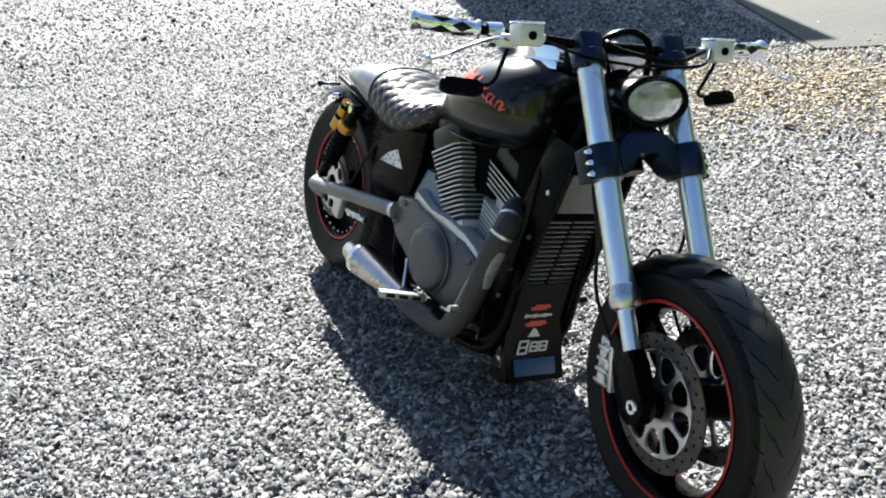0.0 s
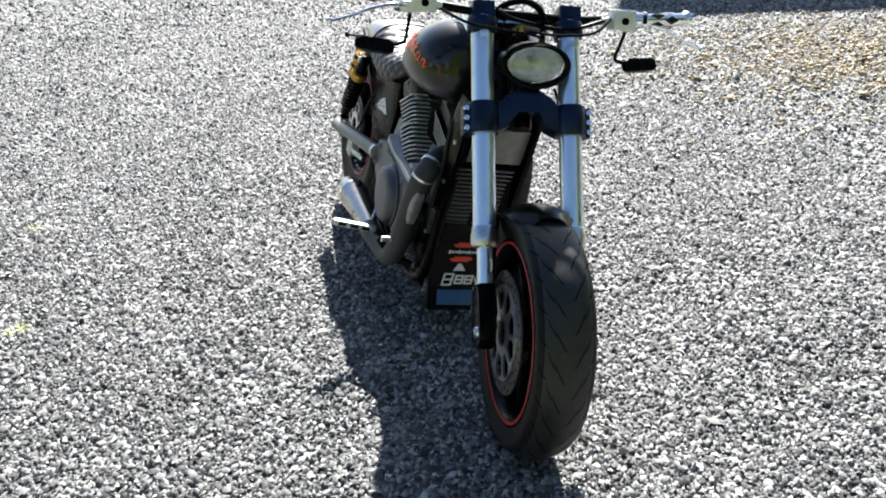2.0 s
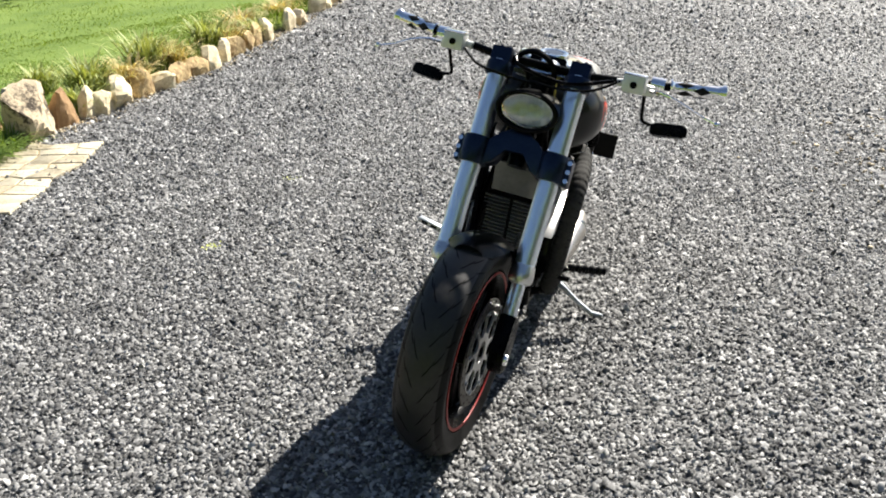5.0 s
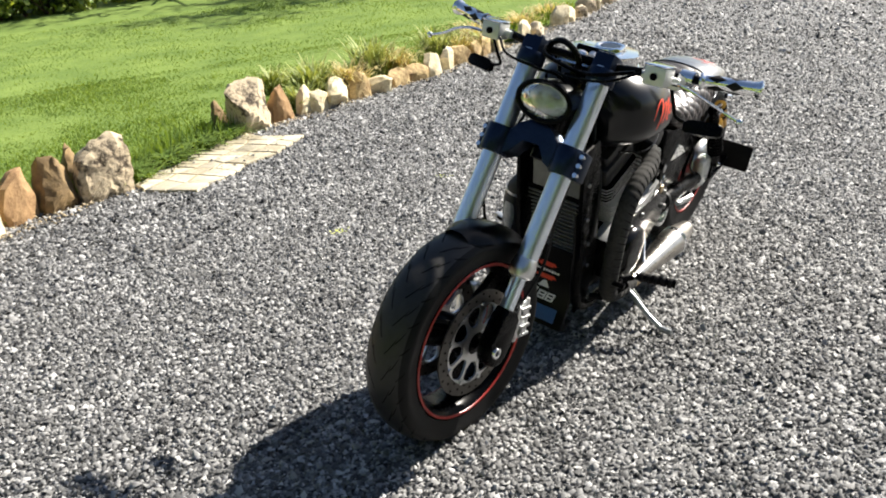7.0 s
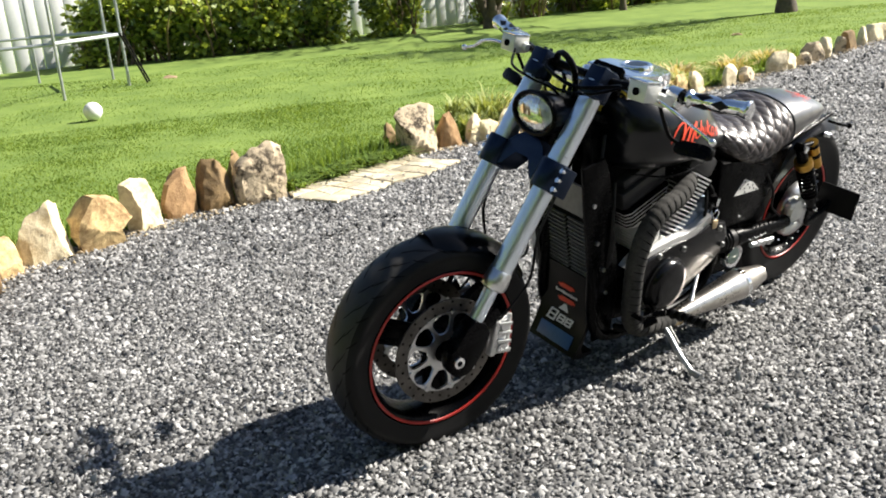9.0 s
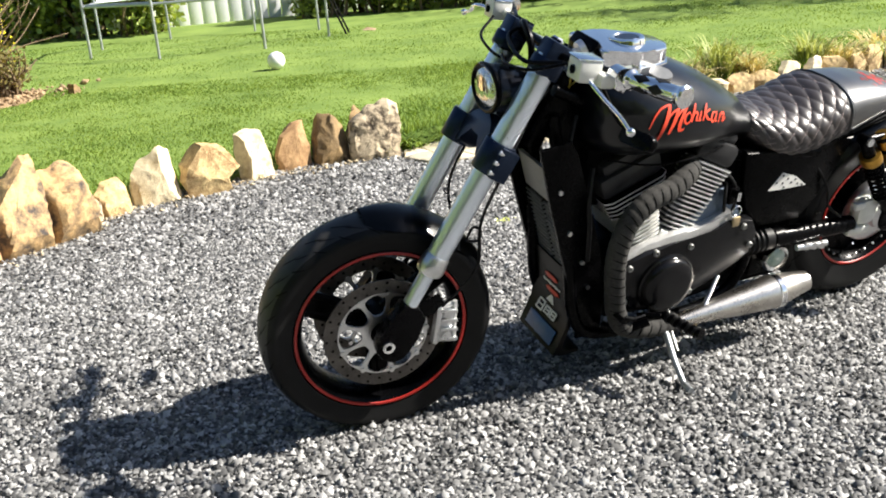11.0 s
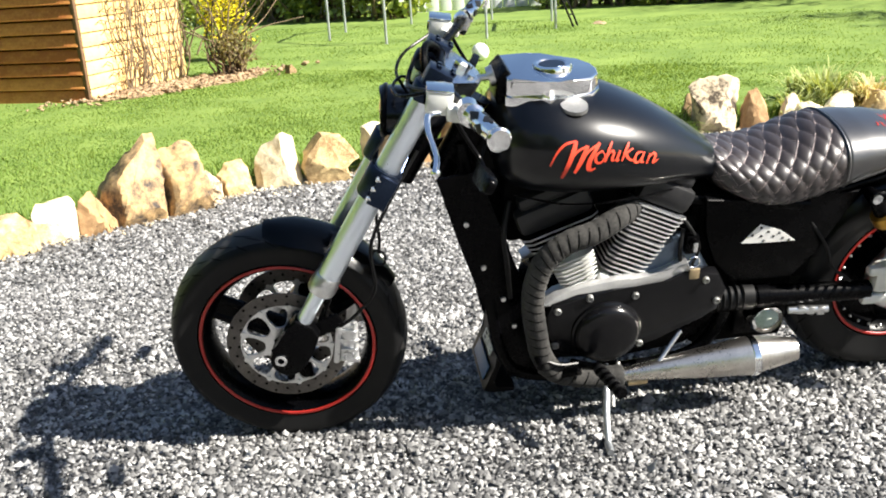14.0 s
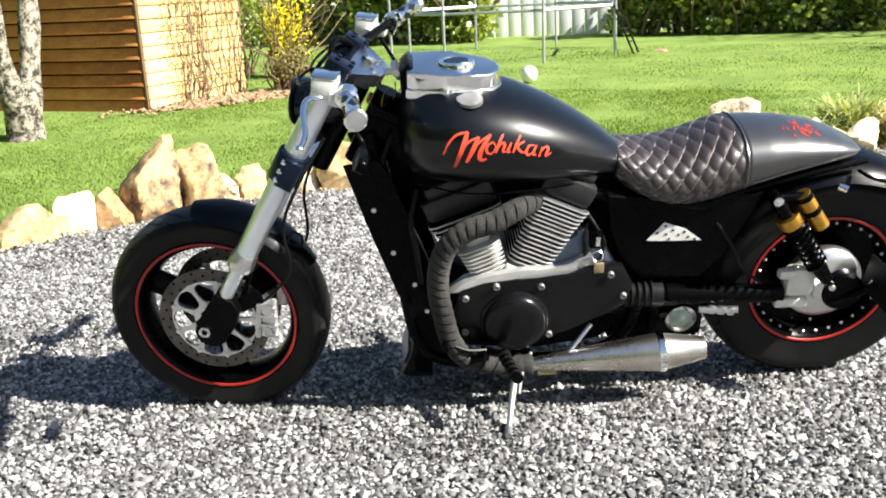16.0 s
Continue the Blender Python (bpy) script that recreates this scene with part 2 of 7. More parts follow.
    stitch=surf("pale_stitching", (0.24, 0.19, 0.19), (0.36, 0.30, 0.29), 30, (0.6, 0.8)),
    finedge=surf("machined_fin", (0.74, 0.74, 0.73), (0.86, 0.86, 0.85), 14, (0.3, 0.45), metal=0.15, fine=120),
    pipechrome=surf("polished_muffler", (0.46, 0.42, 0.37), (0.66, 0.63, 0.59), 7, (0.22, 0.34), metal=1.0, fine=140),
    gold=surf("gold_anodising", (0.44, 0.23, 0.03), (0.62, 0.36, 0.065), 8, (0.26, 0.40), metal=0.85),
    card=surf("sticker_white", (0.68, 0.67, 0.64), (0.78, 0.77, 0.74), 20, (0.4, 0.5)),
    ink=surf("sticker_ink", (0.02, 0.02, 0.02), (0.04, 0.04, 0.04), 20, (0.4, 0.5)),
    blue=surf("blue_edge", (0.02, 0.065, 0.17), (0.035, 0.10, 0.24), 9, (0.3, 0.42)),
    screen=surf("grey_plate", (0.14, 0.14, 0.135), (0.22, 0.22, 0.21), 9, (0.35, 0.5), metal=0.4),
    belly=surf("smoked_belly_sheet", (0.003, 0.0027, 0.0025), (0.006, 0.0053, 0.0048), 6, (0.28, 0.38), fine=60, spec=0.12),
    plate=surf("dark_plate_back", (0.003, 0.0028, 0.0028), (0.007, 0.0063, 0.006), 9, (0.5, 0.65), spec=0.1),
    rocker=surf("rocker_enamel", (0.010, 0.010, 0.011), (0.018, 0.018, 0.019), 9, (0.34, 0.44), fine=90, spec=0.4),
    # the black casting again, greyed to hold the sky glare on the right
    glare_cover=surf("casting_in_glare", (0.040, 0.042, 0.050), (0.066, 0.069, 0.080), 9, (0.28, 0.38), fine=90, spec=0.5),
    foil=surf("crumpled_foil", (0.45, 0.47, 0.50), (0.75, 0.76, 0.78), 30, (0.25, 0.45), metal=0.7, bump=0.004, fine=60),
    # pale alloy; on barrel bases and drive casing it carries the sun's whiteness
    cream=surf("pale_alloy", (0.62, 0.62, 0.58), (0.74, 0.74, 0.70), 12, (0.32, 0.45), metal=0.3),
    lens=glassy("headlight_glass", (0.95, 0.97, 0.97)),
    greenglass=surf("convex_lens", (0.10, 0.16, 0.14), (0.25, 0.33, 0.30), 22, (0.04, 0.08), coat=0.8),
    brass=surf("brass", (0.30, 0.22, 0.11), (0.42, 0.33, 0.2), 10, (0.35, 0.5), metal=0.7),
    # near-black standing for shade inside hollows, holes and gaps; also the sight glasses
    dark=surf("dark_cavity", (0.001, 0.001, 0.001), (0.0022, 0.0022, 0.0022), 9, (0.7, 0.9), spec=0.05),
)


# ---- mesh helpers ----
def part(name, bm, material, parent=None, label="", sharp=38):
    me = bpy.data.meshes.new(name)
    bmesh.ops.recalc_face_normals(bm, faces=bm.faces)
    bm.to_mesh(me)
    bm.free()
    for mm in material if isinstance(material, (list, tuple)) else [material]:
        me.materials.append(mm)
    me.shade_smooth()
    if sharp < 180:
        me.set_sharp_from_angle(angle=radians(sharp))
    ob = new(name, me)
    ob.parent = parent
    return tagged(ob, label)


def box(bm, size, at=(0, 0, 0), rot=(0, 0, 0), bevel=0.0, m=None):
    mat = pose(*at, *rot) @ Matrix.Diagonal((*size, 1))
    if m is not None:
        mat = m @ mat
    r = bmesh.ops.create_cube(bm, size=1.0, matrix=mat)
    if bevel:
        edges = {e for v in r["verts"] for e in v.link_edges}
        bmesh.ops.bevel(bm, geom=list(edges), offset=bevel, segments=2, affect="EDGES", profile=0.5)


def rod(bm, p0, p1, r0, r1=None, seg=16, caps=True):
    p0, p1 = Vector(p0), Vector(p1)
    d = p1 - p0
    m = Matrix.Translation((p0 + p1) / 2) @ d.to_track_quat("Z", "Y").to_matrix().to_4x4()
    bmesh.ops.create_cone(bm, cap_ends=caps, segments=seg, radius1=r0, radius2=r0 if r1 is None else r1, depth=d.length, matrix=m)


def smooth_path(pts, n=8):
    pts = [Vector(p) for p in pts]
    if len(pts) < 3:
        return pts
    out = []
    ext = [pts[0] * 2 - pts[1]] + pts + [pts[-1] * 2 - pts[-2]]
    for i in range(1, len(ext) - 2):
        a, b, c, d = ext[i - 1:i + 3]
        for k in range(n):
            t = k / n
            out.append(0.5 * ((2 * b) + (c - a) * t + (2 * a - 5 * b + 4 * c - d) * t * t + (3 * b - a - 3 * c + d) * t ** 3))
    out.append(pts[-1])
    return out


def tube(bm, pts, radius, seg=10, n=8, flat=1.0, ridge=None):
    """A tube swept along a smooth path; radius a number or a function of 0..1; flat squeezes it one way."""
    path = smooth_path(pts, n)
    rings, up = [], Vector((0.13, 0.31, 0.94))
    last = None
    for i, p in enumerate(path):
        d = (path[min(i + 1, len(path) - 1)] - path[max(i - 1, 0)]).normalized()
        x = (d.cross(up) if last is None else last - d * last.dot(d))
        x = x.normalized() if x.length > 1e-6 else Vector((1, 0, 0))
        last = x
        y = d.cross(x)
        t = i / max(1, len(path) - 1)
        r = radius(t) if callable(radius) else radius
        if ridge:
            r *= 1 + ridge * (i % 2)
        rings.append([bm.verts.new(p + x * math.cos(a) * r + y * math.sin(a) * r * flat) for a in (2 * math.pi * k / seg for k in range(seg))])
    join_rings(bm, rings, True)


def join_rings(bm, rings, caps=True, closed=True):
    for a, b in zip(rings, rings[1:]):
        n = len(a)
        for k in range(n if closed else n - 1):
            bm.faces.new((a[k], a[(k + 1) % n], b[(k + 1) % n], b[k]))
    if caps and closed:
        bm.faces.new(rings[0][::-1])
        bm.faces.new(rings[-1])


def lathe(bm, prof, m, seg=64, close=False):
    """Turns (radius, offset along the axis) round the local Y axis of m."""
    rings = []
    for k in range(seg):
        a = 2 * math.pi * k / seg
        rings.append([bm.verts.new(m @ Vector((r * math.cos(a), o, r * math.sin(a)))) for r, o in prof])
    n = len(prof)
    for k in range(seg):
        a, b = rings[k], rings[(k + 1) % seg]
        for i in range(n if close else n - 1):
            j = (i + 1) % n
            if prof[i][0] < 1e-6 and prof[j][0] < 1e-6:
                continue
            bm.faces.new((a[i], a[j], b[j], b[i]))
    bmesh.ops.remove_doubles(bm, verts=bm.verts, dist=1e-6)


def extrude_outline(bm, outline, y0, y1, m=None, bevel=0.0):
    """A plate: an outline of (x, z) points, from y0 to y1."""
    m = m or Matrix()
    a = [bm.verts.new(m @ Vector((x, y0, z))) for x, z in outline]
    b = [bm.verts.new(m @ Vector((x, y1, z))) for x, z in outline]
    f0 = bm.faces.new(a)
    f1 = bm.faces.new(b[::-1])
    for k in range(len(a)):
        bm.faces.new((a[k], b[k], b[(k + 1) % len(a)], a[(k + 1) % len(a)]))
    if bevel:
        bmesh.ops.bevel(bm, geom=list(f0.edges) + list(f1.edges), offset=bevel, segments=2, affect="EDGES", profile=0.5)


def loft(bm, secs, seg=40, power=2.3):
    """Closed cross-sections along x: (x, z_low, z_high, half_width, height of the widest place 0..1)."""
    rings = []
    for x, zb, zt, hw, mid in secs:
        zm = zb + (zt - zb) * mid
        ring = []
        for k in range(seg):
            a = 2 * math.pi * k / seg
            c, s = math.cos(a), math.sin(a)
            yy = hw * math.copysign(abs(c) ** (2 / power), c)
            zz = zm + (zt - zm if s > 0 else zm - zb) * math.copysign(abs(s) ** (2 / power), s)
            ring.append(bm.verts.new((x, yy, zz)))
        rings.append(ring)
    join_rings(bm, rings)
    return rings


def thing(name, label, category, group="", at=None):
    ob = new(name)
    if at is not None:
        ob.matrix_world = at
    return tagged(ob, label, category, group)


B = bmesh.new


# ---- ground, drive and lawn ----
EDGE = [(40, -19), (14, -7.0), (6, -3.6), (2.2, -1.75), (0.6, -1.15), (-0.75, -0.78), (-1.4, -0.5), (-2.05, -0.2), (-2.45, 0.12), (-2.75, 0.5), (-3.05, 0.9),
        (-3.3, 1.35), (-3.75, 1.95), (-4.15, 2.65), (-4.6, 3.5), (-5.0, 4.5), (-5.82, 6.05), (-7.0, 7.9), (-8.8, 10.3), (-12, 15.3), (-20, 28), (-60, 92)]


def left_of_edge(x, y):
    """How far a place lies on the lawn's side of the drive's edge (negative: on the gravel)."""
    best, side = 1e9, 1.0
    for (x0, y0), (x1, y1) in zip(EDGE, EDGE[1:]):
        dx, dy = x1 - x0, y1 - y0
        t = np.clip(((x - x0) * dx + (y - y0) * dy) / (dx * dx + dy * dy), 0, 1)
        d = np.hypot(x - x0 - t * dx, y - y0 - t * dy)
        s = dx * (y - y0) - dy * (x - x0)
        side = np.where(d < best, np.sign(s), side)
        best = np.minimum(best, d)
    return best * side


bm = B()
for x, y in ((-400, -400), (400, -400), (400, 400), (-400, 400)):
    bm.verts.new((x, y, -0.012))
bm.faces.new(bm.verts)
tagged(part("ground", bm, M["bed"]), "grey crushed-stone gravel drive in sunlight", "ground", kind="structure")

bm = B()
ring = [bm.verts.new((x, y, 0.03)) for x, y in EDGE] + [bm.verts.new((x, y, 0.03)) for x, y in ((-390, 92), (-390, -390), (40, -390))]
f = bm.faces.new(ring)
g = bmesh.ops.extrude_face_region(bm, geom=[f])
for v in [v for v in g["geom"] if isinstance(v, bmesh.types.BMVert)]:
    v.co.z = -0.1
bmesh.ops.triangulate(bm, faces=bm.faces)
tagged(part("lawn", bm, M["soil"], sharp=30), "mown green lawn beside the gravel drive", "lawn", kind="structure")

bm = B()
for x, y in ((3.02, 6.55), (12, 5.9), (14, 30), (4.2, 30), (3.35, 11.0), (3.15, 8.2)):
    bm.verts.new((x, y, 0.004))
bm.faces.new(bm.verts)
g = bmesh.ops.extrude_face_region(bm, geom=bm.faces[:])
for v in [v for v in g["geom"] if isinstance(v, bmesh.types.BMVert)]:
    v.co.z = -0.05
tagged(part("pavement", bm, M["concrete"], sharp=30), "worn grey concrete apron beside the gravel", "pavement", kind="structure")


def scatter(name, places, sizes, material, label, category, flat=0.5, sink=0.25, seed=3, shell=False):
    """Loose chips, each its own little eight-faced stone, joined as one spread."""
    rng = np.random.default_rng(seed)
    n = len(places)
    base = np.array([[1, 0, 0], [-1, 0, 0], [0, 1, 0], [0, -1, 0], [0, 0, 1], [0, 0, -1]], float)
    tri = np.array([[0, 2, 4], [2, 1, 4], [1, 3, 4], [3, 0, 4], [2, 0, 5], [1, 2, 5], [3, 1, 5], [0, 3, 5]])
    if shell:
        base, tri = base + np.array([[0, 0, -0.3]] * 4 + [[0.1, 0, 0.15], [0, 0, 0]]), tri[:4]
    v = base[None] * rng.uniform(0.6, 1.15, (n, 6, 1)) + rng.normal(0, 0.18, (n, 6, 3))
    v *= np.stack([np.ones(n), rng.uniform(0.55, 0.95, n), np.full(n, flat) * rng.uniform(0.7, 1.2, n)], 1)[:, None, :]
    tilt, turn = rng.normal(0, 0.45 if shell else 0.32, n), rng.uniform(0, 6.283, n)
    c, s = np.cos(tilt), np.sin(tilt)
    x, z = v[..., 0] * c[:, None] - v[..., 2] * s[:, None], v[..., 0] * s[:, None] + v[..., 2] * c[:, None]
    c, s = np.cos(turn), np.sin(turn)
    v = np.stack([x * c[:, None] - v[..., 1] * s[:, None], x * s[:, None] + v[..., 1] * c[:, None], z], 2) * sizes[:, None, None]
    v += np.column_stack([places[:, :2], places[:, 2] + sizes * sink])[:, None, :]
    faces = (tri[None] + 6 * np.arange(n)[:, None, None]).reshape(-1, 3)
    me = bpy.data.meshes.new(name)
    me.vertices.add(n * 6)
    me.vertices.foreach_set("co", v.reshape(-1).astype(np.float32))
    me.loops.add(faces.size)
    me.loops.foreach_set("vertex_index", faces.reshape(-1).astype(np.int32))
    me.polygons.add(len(faces))
    me.polygons.foreach_set("loop_start", np.arange(0, faces.size, 3, dtype=np.int32))
    me.polygons.foreach_set("loop_total", np.full(len(faces), 3, np.int32))
    me.update(calc_edges=True)
    me.materials.append(material)
    return tagged(new(name, me), label, category, kind="stuff")


def jittered(x0, x1, y0, y1, pitch, rng):
    gx, gy = np.meshgrid(np.arange(x0, x1, pitch), np.arange(y0, y1, pitch))
    p = np.column_stack([gx.ravel(), gy.ravel()])
    return p + rng.uniform(-0.6, 0.6, p.shape) * pitch


def off_bike_line(p):
    """Distance on the ground from the line on which the motorcycle stands."""
    a, b = np.array((0.47, 1.71)), np.array((-0.33, 3.33))
    t = np.clip(((p - a) @ (b - a)) / ((b - a) @ (b - a)), 0, 1)
    return np.hypot(*(p - a - t[:, None] * (b - a)).T)


rng = np.random.default_rng(11)
near = jittered(-2.9, 2.9, -0.9, 5.8, 0.0132, rng)
near = near[off_bike_line(near) < 2.1]
far = jittered(-9.5, 4.6, -2.4, 12.0, 0.0225, rng)
d = off_bike_line(far)
far = far[(d >= 2.08) & (d < 6.0) & (rng.uniform(0, 1, len(far)) < np.clip(1.5 - d / 5.5, 0.2, 1))]
off = jittered(-9.5, 6.0, 3.0, 14.0, 0.045, rng)
off = off[(off_bike_line(off) >= 4.5) & (rng.uniform(0, 1, len(off)) < 0.8)]
pl_xy = np.vstack([near, far, off])
size = np.concatenate([rng.gamma(8, 0.0096 / 8, len(near)), rng.gamma(9, 0.0125 / 9, len(far)), rng.gamma(9, 0.020 / 9, len(off))])
keep = left_of_edge(pl_xy[:, 0], pl_xy[:, 1]) < -0.02
keep &= ~((pl_xy[:, 0] > 3.0) & (pl_xy[:, 1] > 6.5))
pl_xy, size = pl_xy[keep], size[keep]
lump = np.array([noise.noise((x * 1.7, y * 1.7, 0)) for x, y in pl_xy]) * 0.006
scatter("gravel", np.column_stack([pl_xy, lump - 0.008]), size, M["chip"], "loose grey crushed-stone chips of the drive", "gravel", flat=0.6, shell=True)
oc = rng.normal((2.5, 5.6), (0.85, 0.55), (6500, 2))
oc = oc[left_of_edge(oc[:, 0], oc[:, 1]) < -0.05]
scatter("ochre_gravel", np.column_stack([oc, np.full(len(oc), -0.002)]), rng.gamma(9, 0.015 / 9, len(oc)), M["ochre"], "yellowish chips and dry leaves strewn on gravel", "gravel", seed=5)
# warm crumbs of soil along the foot of the edging stones
ed = []
for (x0, y0), (x1, y1) in zip(EDGE[4:18], EDGE[5:19]):
    n = int(math.hypot(x1 - x0, y1 - y0) * 260)
    t = rng.uniform(0, 1, n)
    o = np.abs(rng.normal(0.10, 0.09, n))
    L_ = math.hypot(x1 - x0, y1 - y0)
    ed.append(np.column_stack([x0 + t * (x1 - x0) + o * (y1 - y0) / L_, y0 + t * (y1 - y0) - o * (x1 - x0) / L_]))
ed = np.vstack(ed)
scatter("edge_crumbs", np.column_stack([ed, np.full(len(ed), -0.002)]), rng.gamma(7, 0.012 / 7, len(ed)), M["ochre"], "tan crumbs and dead leaves along the stone edging", "debris", seed=6)


def blades(name, p, h, w, material, label, category, seed=2, lean=0.5):
    """Single tapering blades standing in the ground, joined as one spread."""
    rng = np.random.default_rng(seed)
    n = len(p)
    a = rng.uniform(0, 6.283, n)
    u = np.stack([np.cos(a), np.sin(a), np.zeros(n)], 1)
    b = rng.uniform(0, 6.283, n)
    bend = np.stack([np.cos(b), np.sin(b), np.zeros(n)], 1) * (rng.uniform(0.1, 1.0, n) * lean * h)[:, None]
    root = p - [0, 0, 0.01]
    mid = root + bend * 0.35 + np.array([0, 0, 1.0]) * (h * 0.62)[:, None]
    tip = root + bend + np.array([0, 0, 1.0]) * h[:, None]
    wu = u * w[:, None] / 2
    v = np.stack([root - wu, root + wu, mid + wu * 0.8, mid - wu * 0.8, tip], 1)
    me = bpy.data.meshes.new(name)
    me.vertices.add(n * 5)
    me.vertices.foreach_set("co", v.reshape(-1).astype(np.float32))
    o = 5 * np.arange(n)[:, None]
    loops = np.concatenate([o + [0, 1, 2, 3], o + [3, 2, 4]], 1)
    me.loops.add(loops.size)
    me.loops.foreach_set("vertex_index", loops.reshape(-1).astype(np.int32))
    me.polygons.add(2 * n)
    start = (7 * np.arange(n)[:, None] + [0, 4]).reshape(-1)
    me.polygons.foreach_set("loop_start", start.astype(np.int32))
    me.polygons.foreach_set("loop_total", np.tile([4, 3], n).astype(np.int32))
    me.update(calc_edges=True)
    me.materials.append(material)
    return tagged(new(name, me), label, category, kind="stuff")


gp = np.vstack([jittered(-7.5, 1.5, -4.0, 7.0, 0.021, rng), jittered(-14, 1, -8, 14, 0.046, rng)])
keep = left_of_edge(gp[:, 0], gp[:, 1]) > -0.04
gp = gp[keep]
clump = np.array([noise.noise((x * 0.8, y * 0.8, 3)) + 0.6 * noise.noise((x * 3.1, y * 3.1, 7)) for x, y in gp])
dist = np.hypot(gp[:, 0] - 2, gp[:, 1] - 2)
h = np.clip(np.where(dist < 7, 0.022, 0.018) + 0.016 * clump + rng.normal(0, 0.006, len(gp)), 0.006, 0.10)
blades("grass", np.column_stack([gp, np.full(len(gp), 0.03)]), h, 0.006 + 0.0009 * dist, M["blade"], "short green lawn grass with scattered clumps", "grass", lean=1.1)
# longer grass against the stones
lg = []
for (x0, y0), (x1, y1) in zip(EDGE[4:17], EDGE[5:18]):
    n = int(math.hypot(x1 - x0, y1 - y0) * 420)
    t = rng.uniform(0, 1, n)
    o = -np.abs(rng.normal(0.02, 0.13, n)) - 0.03
    L_ = math.hypot(x1 - x0, y1 - y0)
    lg.append(np.column_stack([x0 + t * (x1 - x0) + o * (y1 - y0) / L_, y0 + t * (y1 - y0) - o * (x1 - x0) / L_]))
lg = np.vstack(lg)
blades("edge_grass", np.column_stack([lg, np.full(len(lg), 0.03)]), rng.uniform(0.06, 0.17, len(lg)), rng.uniform(0.006, 0.012, len(lg)), M["blade"], "longer grass growing behind the edging stones", "grass", seed=8, lean=0.7)


# ---- edging stones ----
def boulder(x, y, w, d, h, turn, seed, material, label, lean=0.0, cuts=9, name="edging_stone", rough=0.03, peak=0.0):
    """A broken block: a ball trimmed by random planes, roughened, sunk a little into the ground."""
    rnd = random.Random(seed)
    bm = B()
    bmesh.ops.create_icosphere(bm, subdivisions=4, radius=1.0)
    planes = []
    for i in range(cuts):
        nrm = Vector((rnd.gauss(0, 1), rnd.gauss(0, 1), rnd.gauss(0, 0.45))).normalized()
        planes.append((nrm, rnd.uniform(0.5, 0.72)))
    planes.append((Vector((rnd.uniform(-0.35, 0.35), rnd.uniform(-0.3, 0.3), 1)).normalized(), rnd.uniform(0.62, 0.85)))
    for v in bm.verts:
        p = v.co * 1.15
        for nrm, lim in planes:
            over = p.dot(nrm) - lim
            if over > 0:
                p -= nrm * over
        v.co = p
    xs = [max(abs(v.co[i]) for v in bm.verts) for i in range(3)]
    for v in bm.verts:
        p = Vector((v.co.x / xs[0] * w / 2, v.co.y / xs[1] * d / 2, v.co.z / xs[2]))
        n3 = noise.noise(p * 9 + Vector((seed, 0, 0))) * rough * 0.45 + noise.noise(p * 30 + Vector((0, seed, 0))) * rough * 0.3
        p += v.normal * n3 * 0.8
        p.z = (p.z * 0.5 + 0.5) * (h + 0.07) - 0.07
        taper = 1 - peak * max(0.0, p.z / h)
        p.x, p.y = p.x * taper, p.y * (0.4 + 0.6 * taper)
        p.x += lean * max(p.z, 0)
        v.co = p
    ob = part(name, bm, material, label=label, sharp=17)
    ob.matrix_world = pose(x, y, 0, 0, 0, turn)
    return tagged(ob, category="stone", group="stones edging the drive")


def rock(x, y, w, d, h, turn, seed, material, label, outline, rough=0.02, name="edging_stone"):
    """A split stone: a broken outline (seen from the drive, 0..1 across and up) given depth, chipped by planes and roughened."""
    rnd = random.Random(seed)
    pts, n = [], len(outline)
    for i in range(n):
        a, b = Vector(outline[i]), Vector(outline[(i + 1) % n])
        k = max(3, int((b - a).length * 14))
        pts += [a.lerp(b, j / k) for j in range(k)]
    c = Vector((0.5, 0.42))
    bm = B()
    rings = []
    for v, sc in ((-1, 0.42), (-0.97, 0.66), (-0.86, 0.84), (-0.5, 0.96), (0, 1.0), (0.5, 0.95), (0.85, 0.80), (0.97, 0.6), (1, 0.3)):
        ring = []
        for p in pts:
            q = c + (p - c) * sc
            wob = Vector((q.x * 3 + seed, q.y * 3, v * 1.5))
            ring.append(bm.verts.new((-(q.x - 0.5 + 0.025 * noise.noise(wob)) * w, v * d / 2, (q.y + 0.02 * noise.noise(wob + Vector((7, 3, 1)))) * h)))
        rings.append(ring)
    join_rings(bm, rings)
    planes = []
    for i in range(9):
        nrm = Vector((rnd.gauss(0, 0.4), rnd.choice((-1, 1)) * rnd.uniform(0.4, 1), rnd.gauss(0.2, 0.3))).normalized()
        planes.append((nrm, rnd.uniform(0.6, 0.9)))
    for v in bm.verts:
        p = Vector((v.co.x / w * 2, v.co.y / d * 2, (v.co.z / h - 0.42) * 2))
        for nrm, lim in planes:
            over = p.dot(nrm) - lim
            if over > 0:
                p -= nrm * over
        v.co = Vector((p.x * w / 2, p.y * d / 2, (p.z / 2 + 0.42) * h))
        v.co += Vector((noise.noise(v.co * 26 + Vector((seed, 0, 0))), noise.noise(v.co * 26 + Vector((0, seed, 5))), noise.noise(v.co * 26 + Vector((3, 0, seed))))) * rough * 0.5
        if v.co.z < 0.02:
            v.co.z -= 0.06
    ob = part(name, bm, material, label=label, sharp=24)
    ob.matrix_world = pose(x, y, 0, 0, 0, turn)
    return tagged(ob, category="stone", group="stones edging the drive")


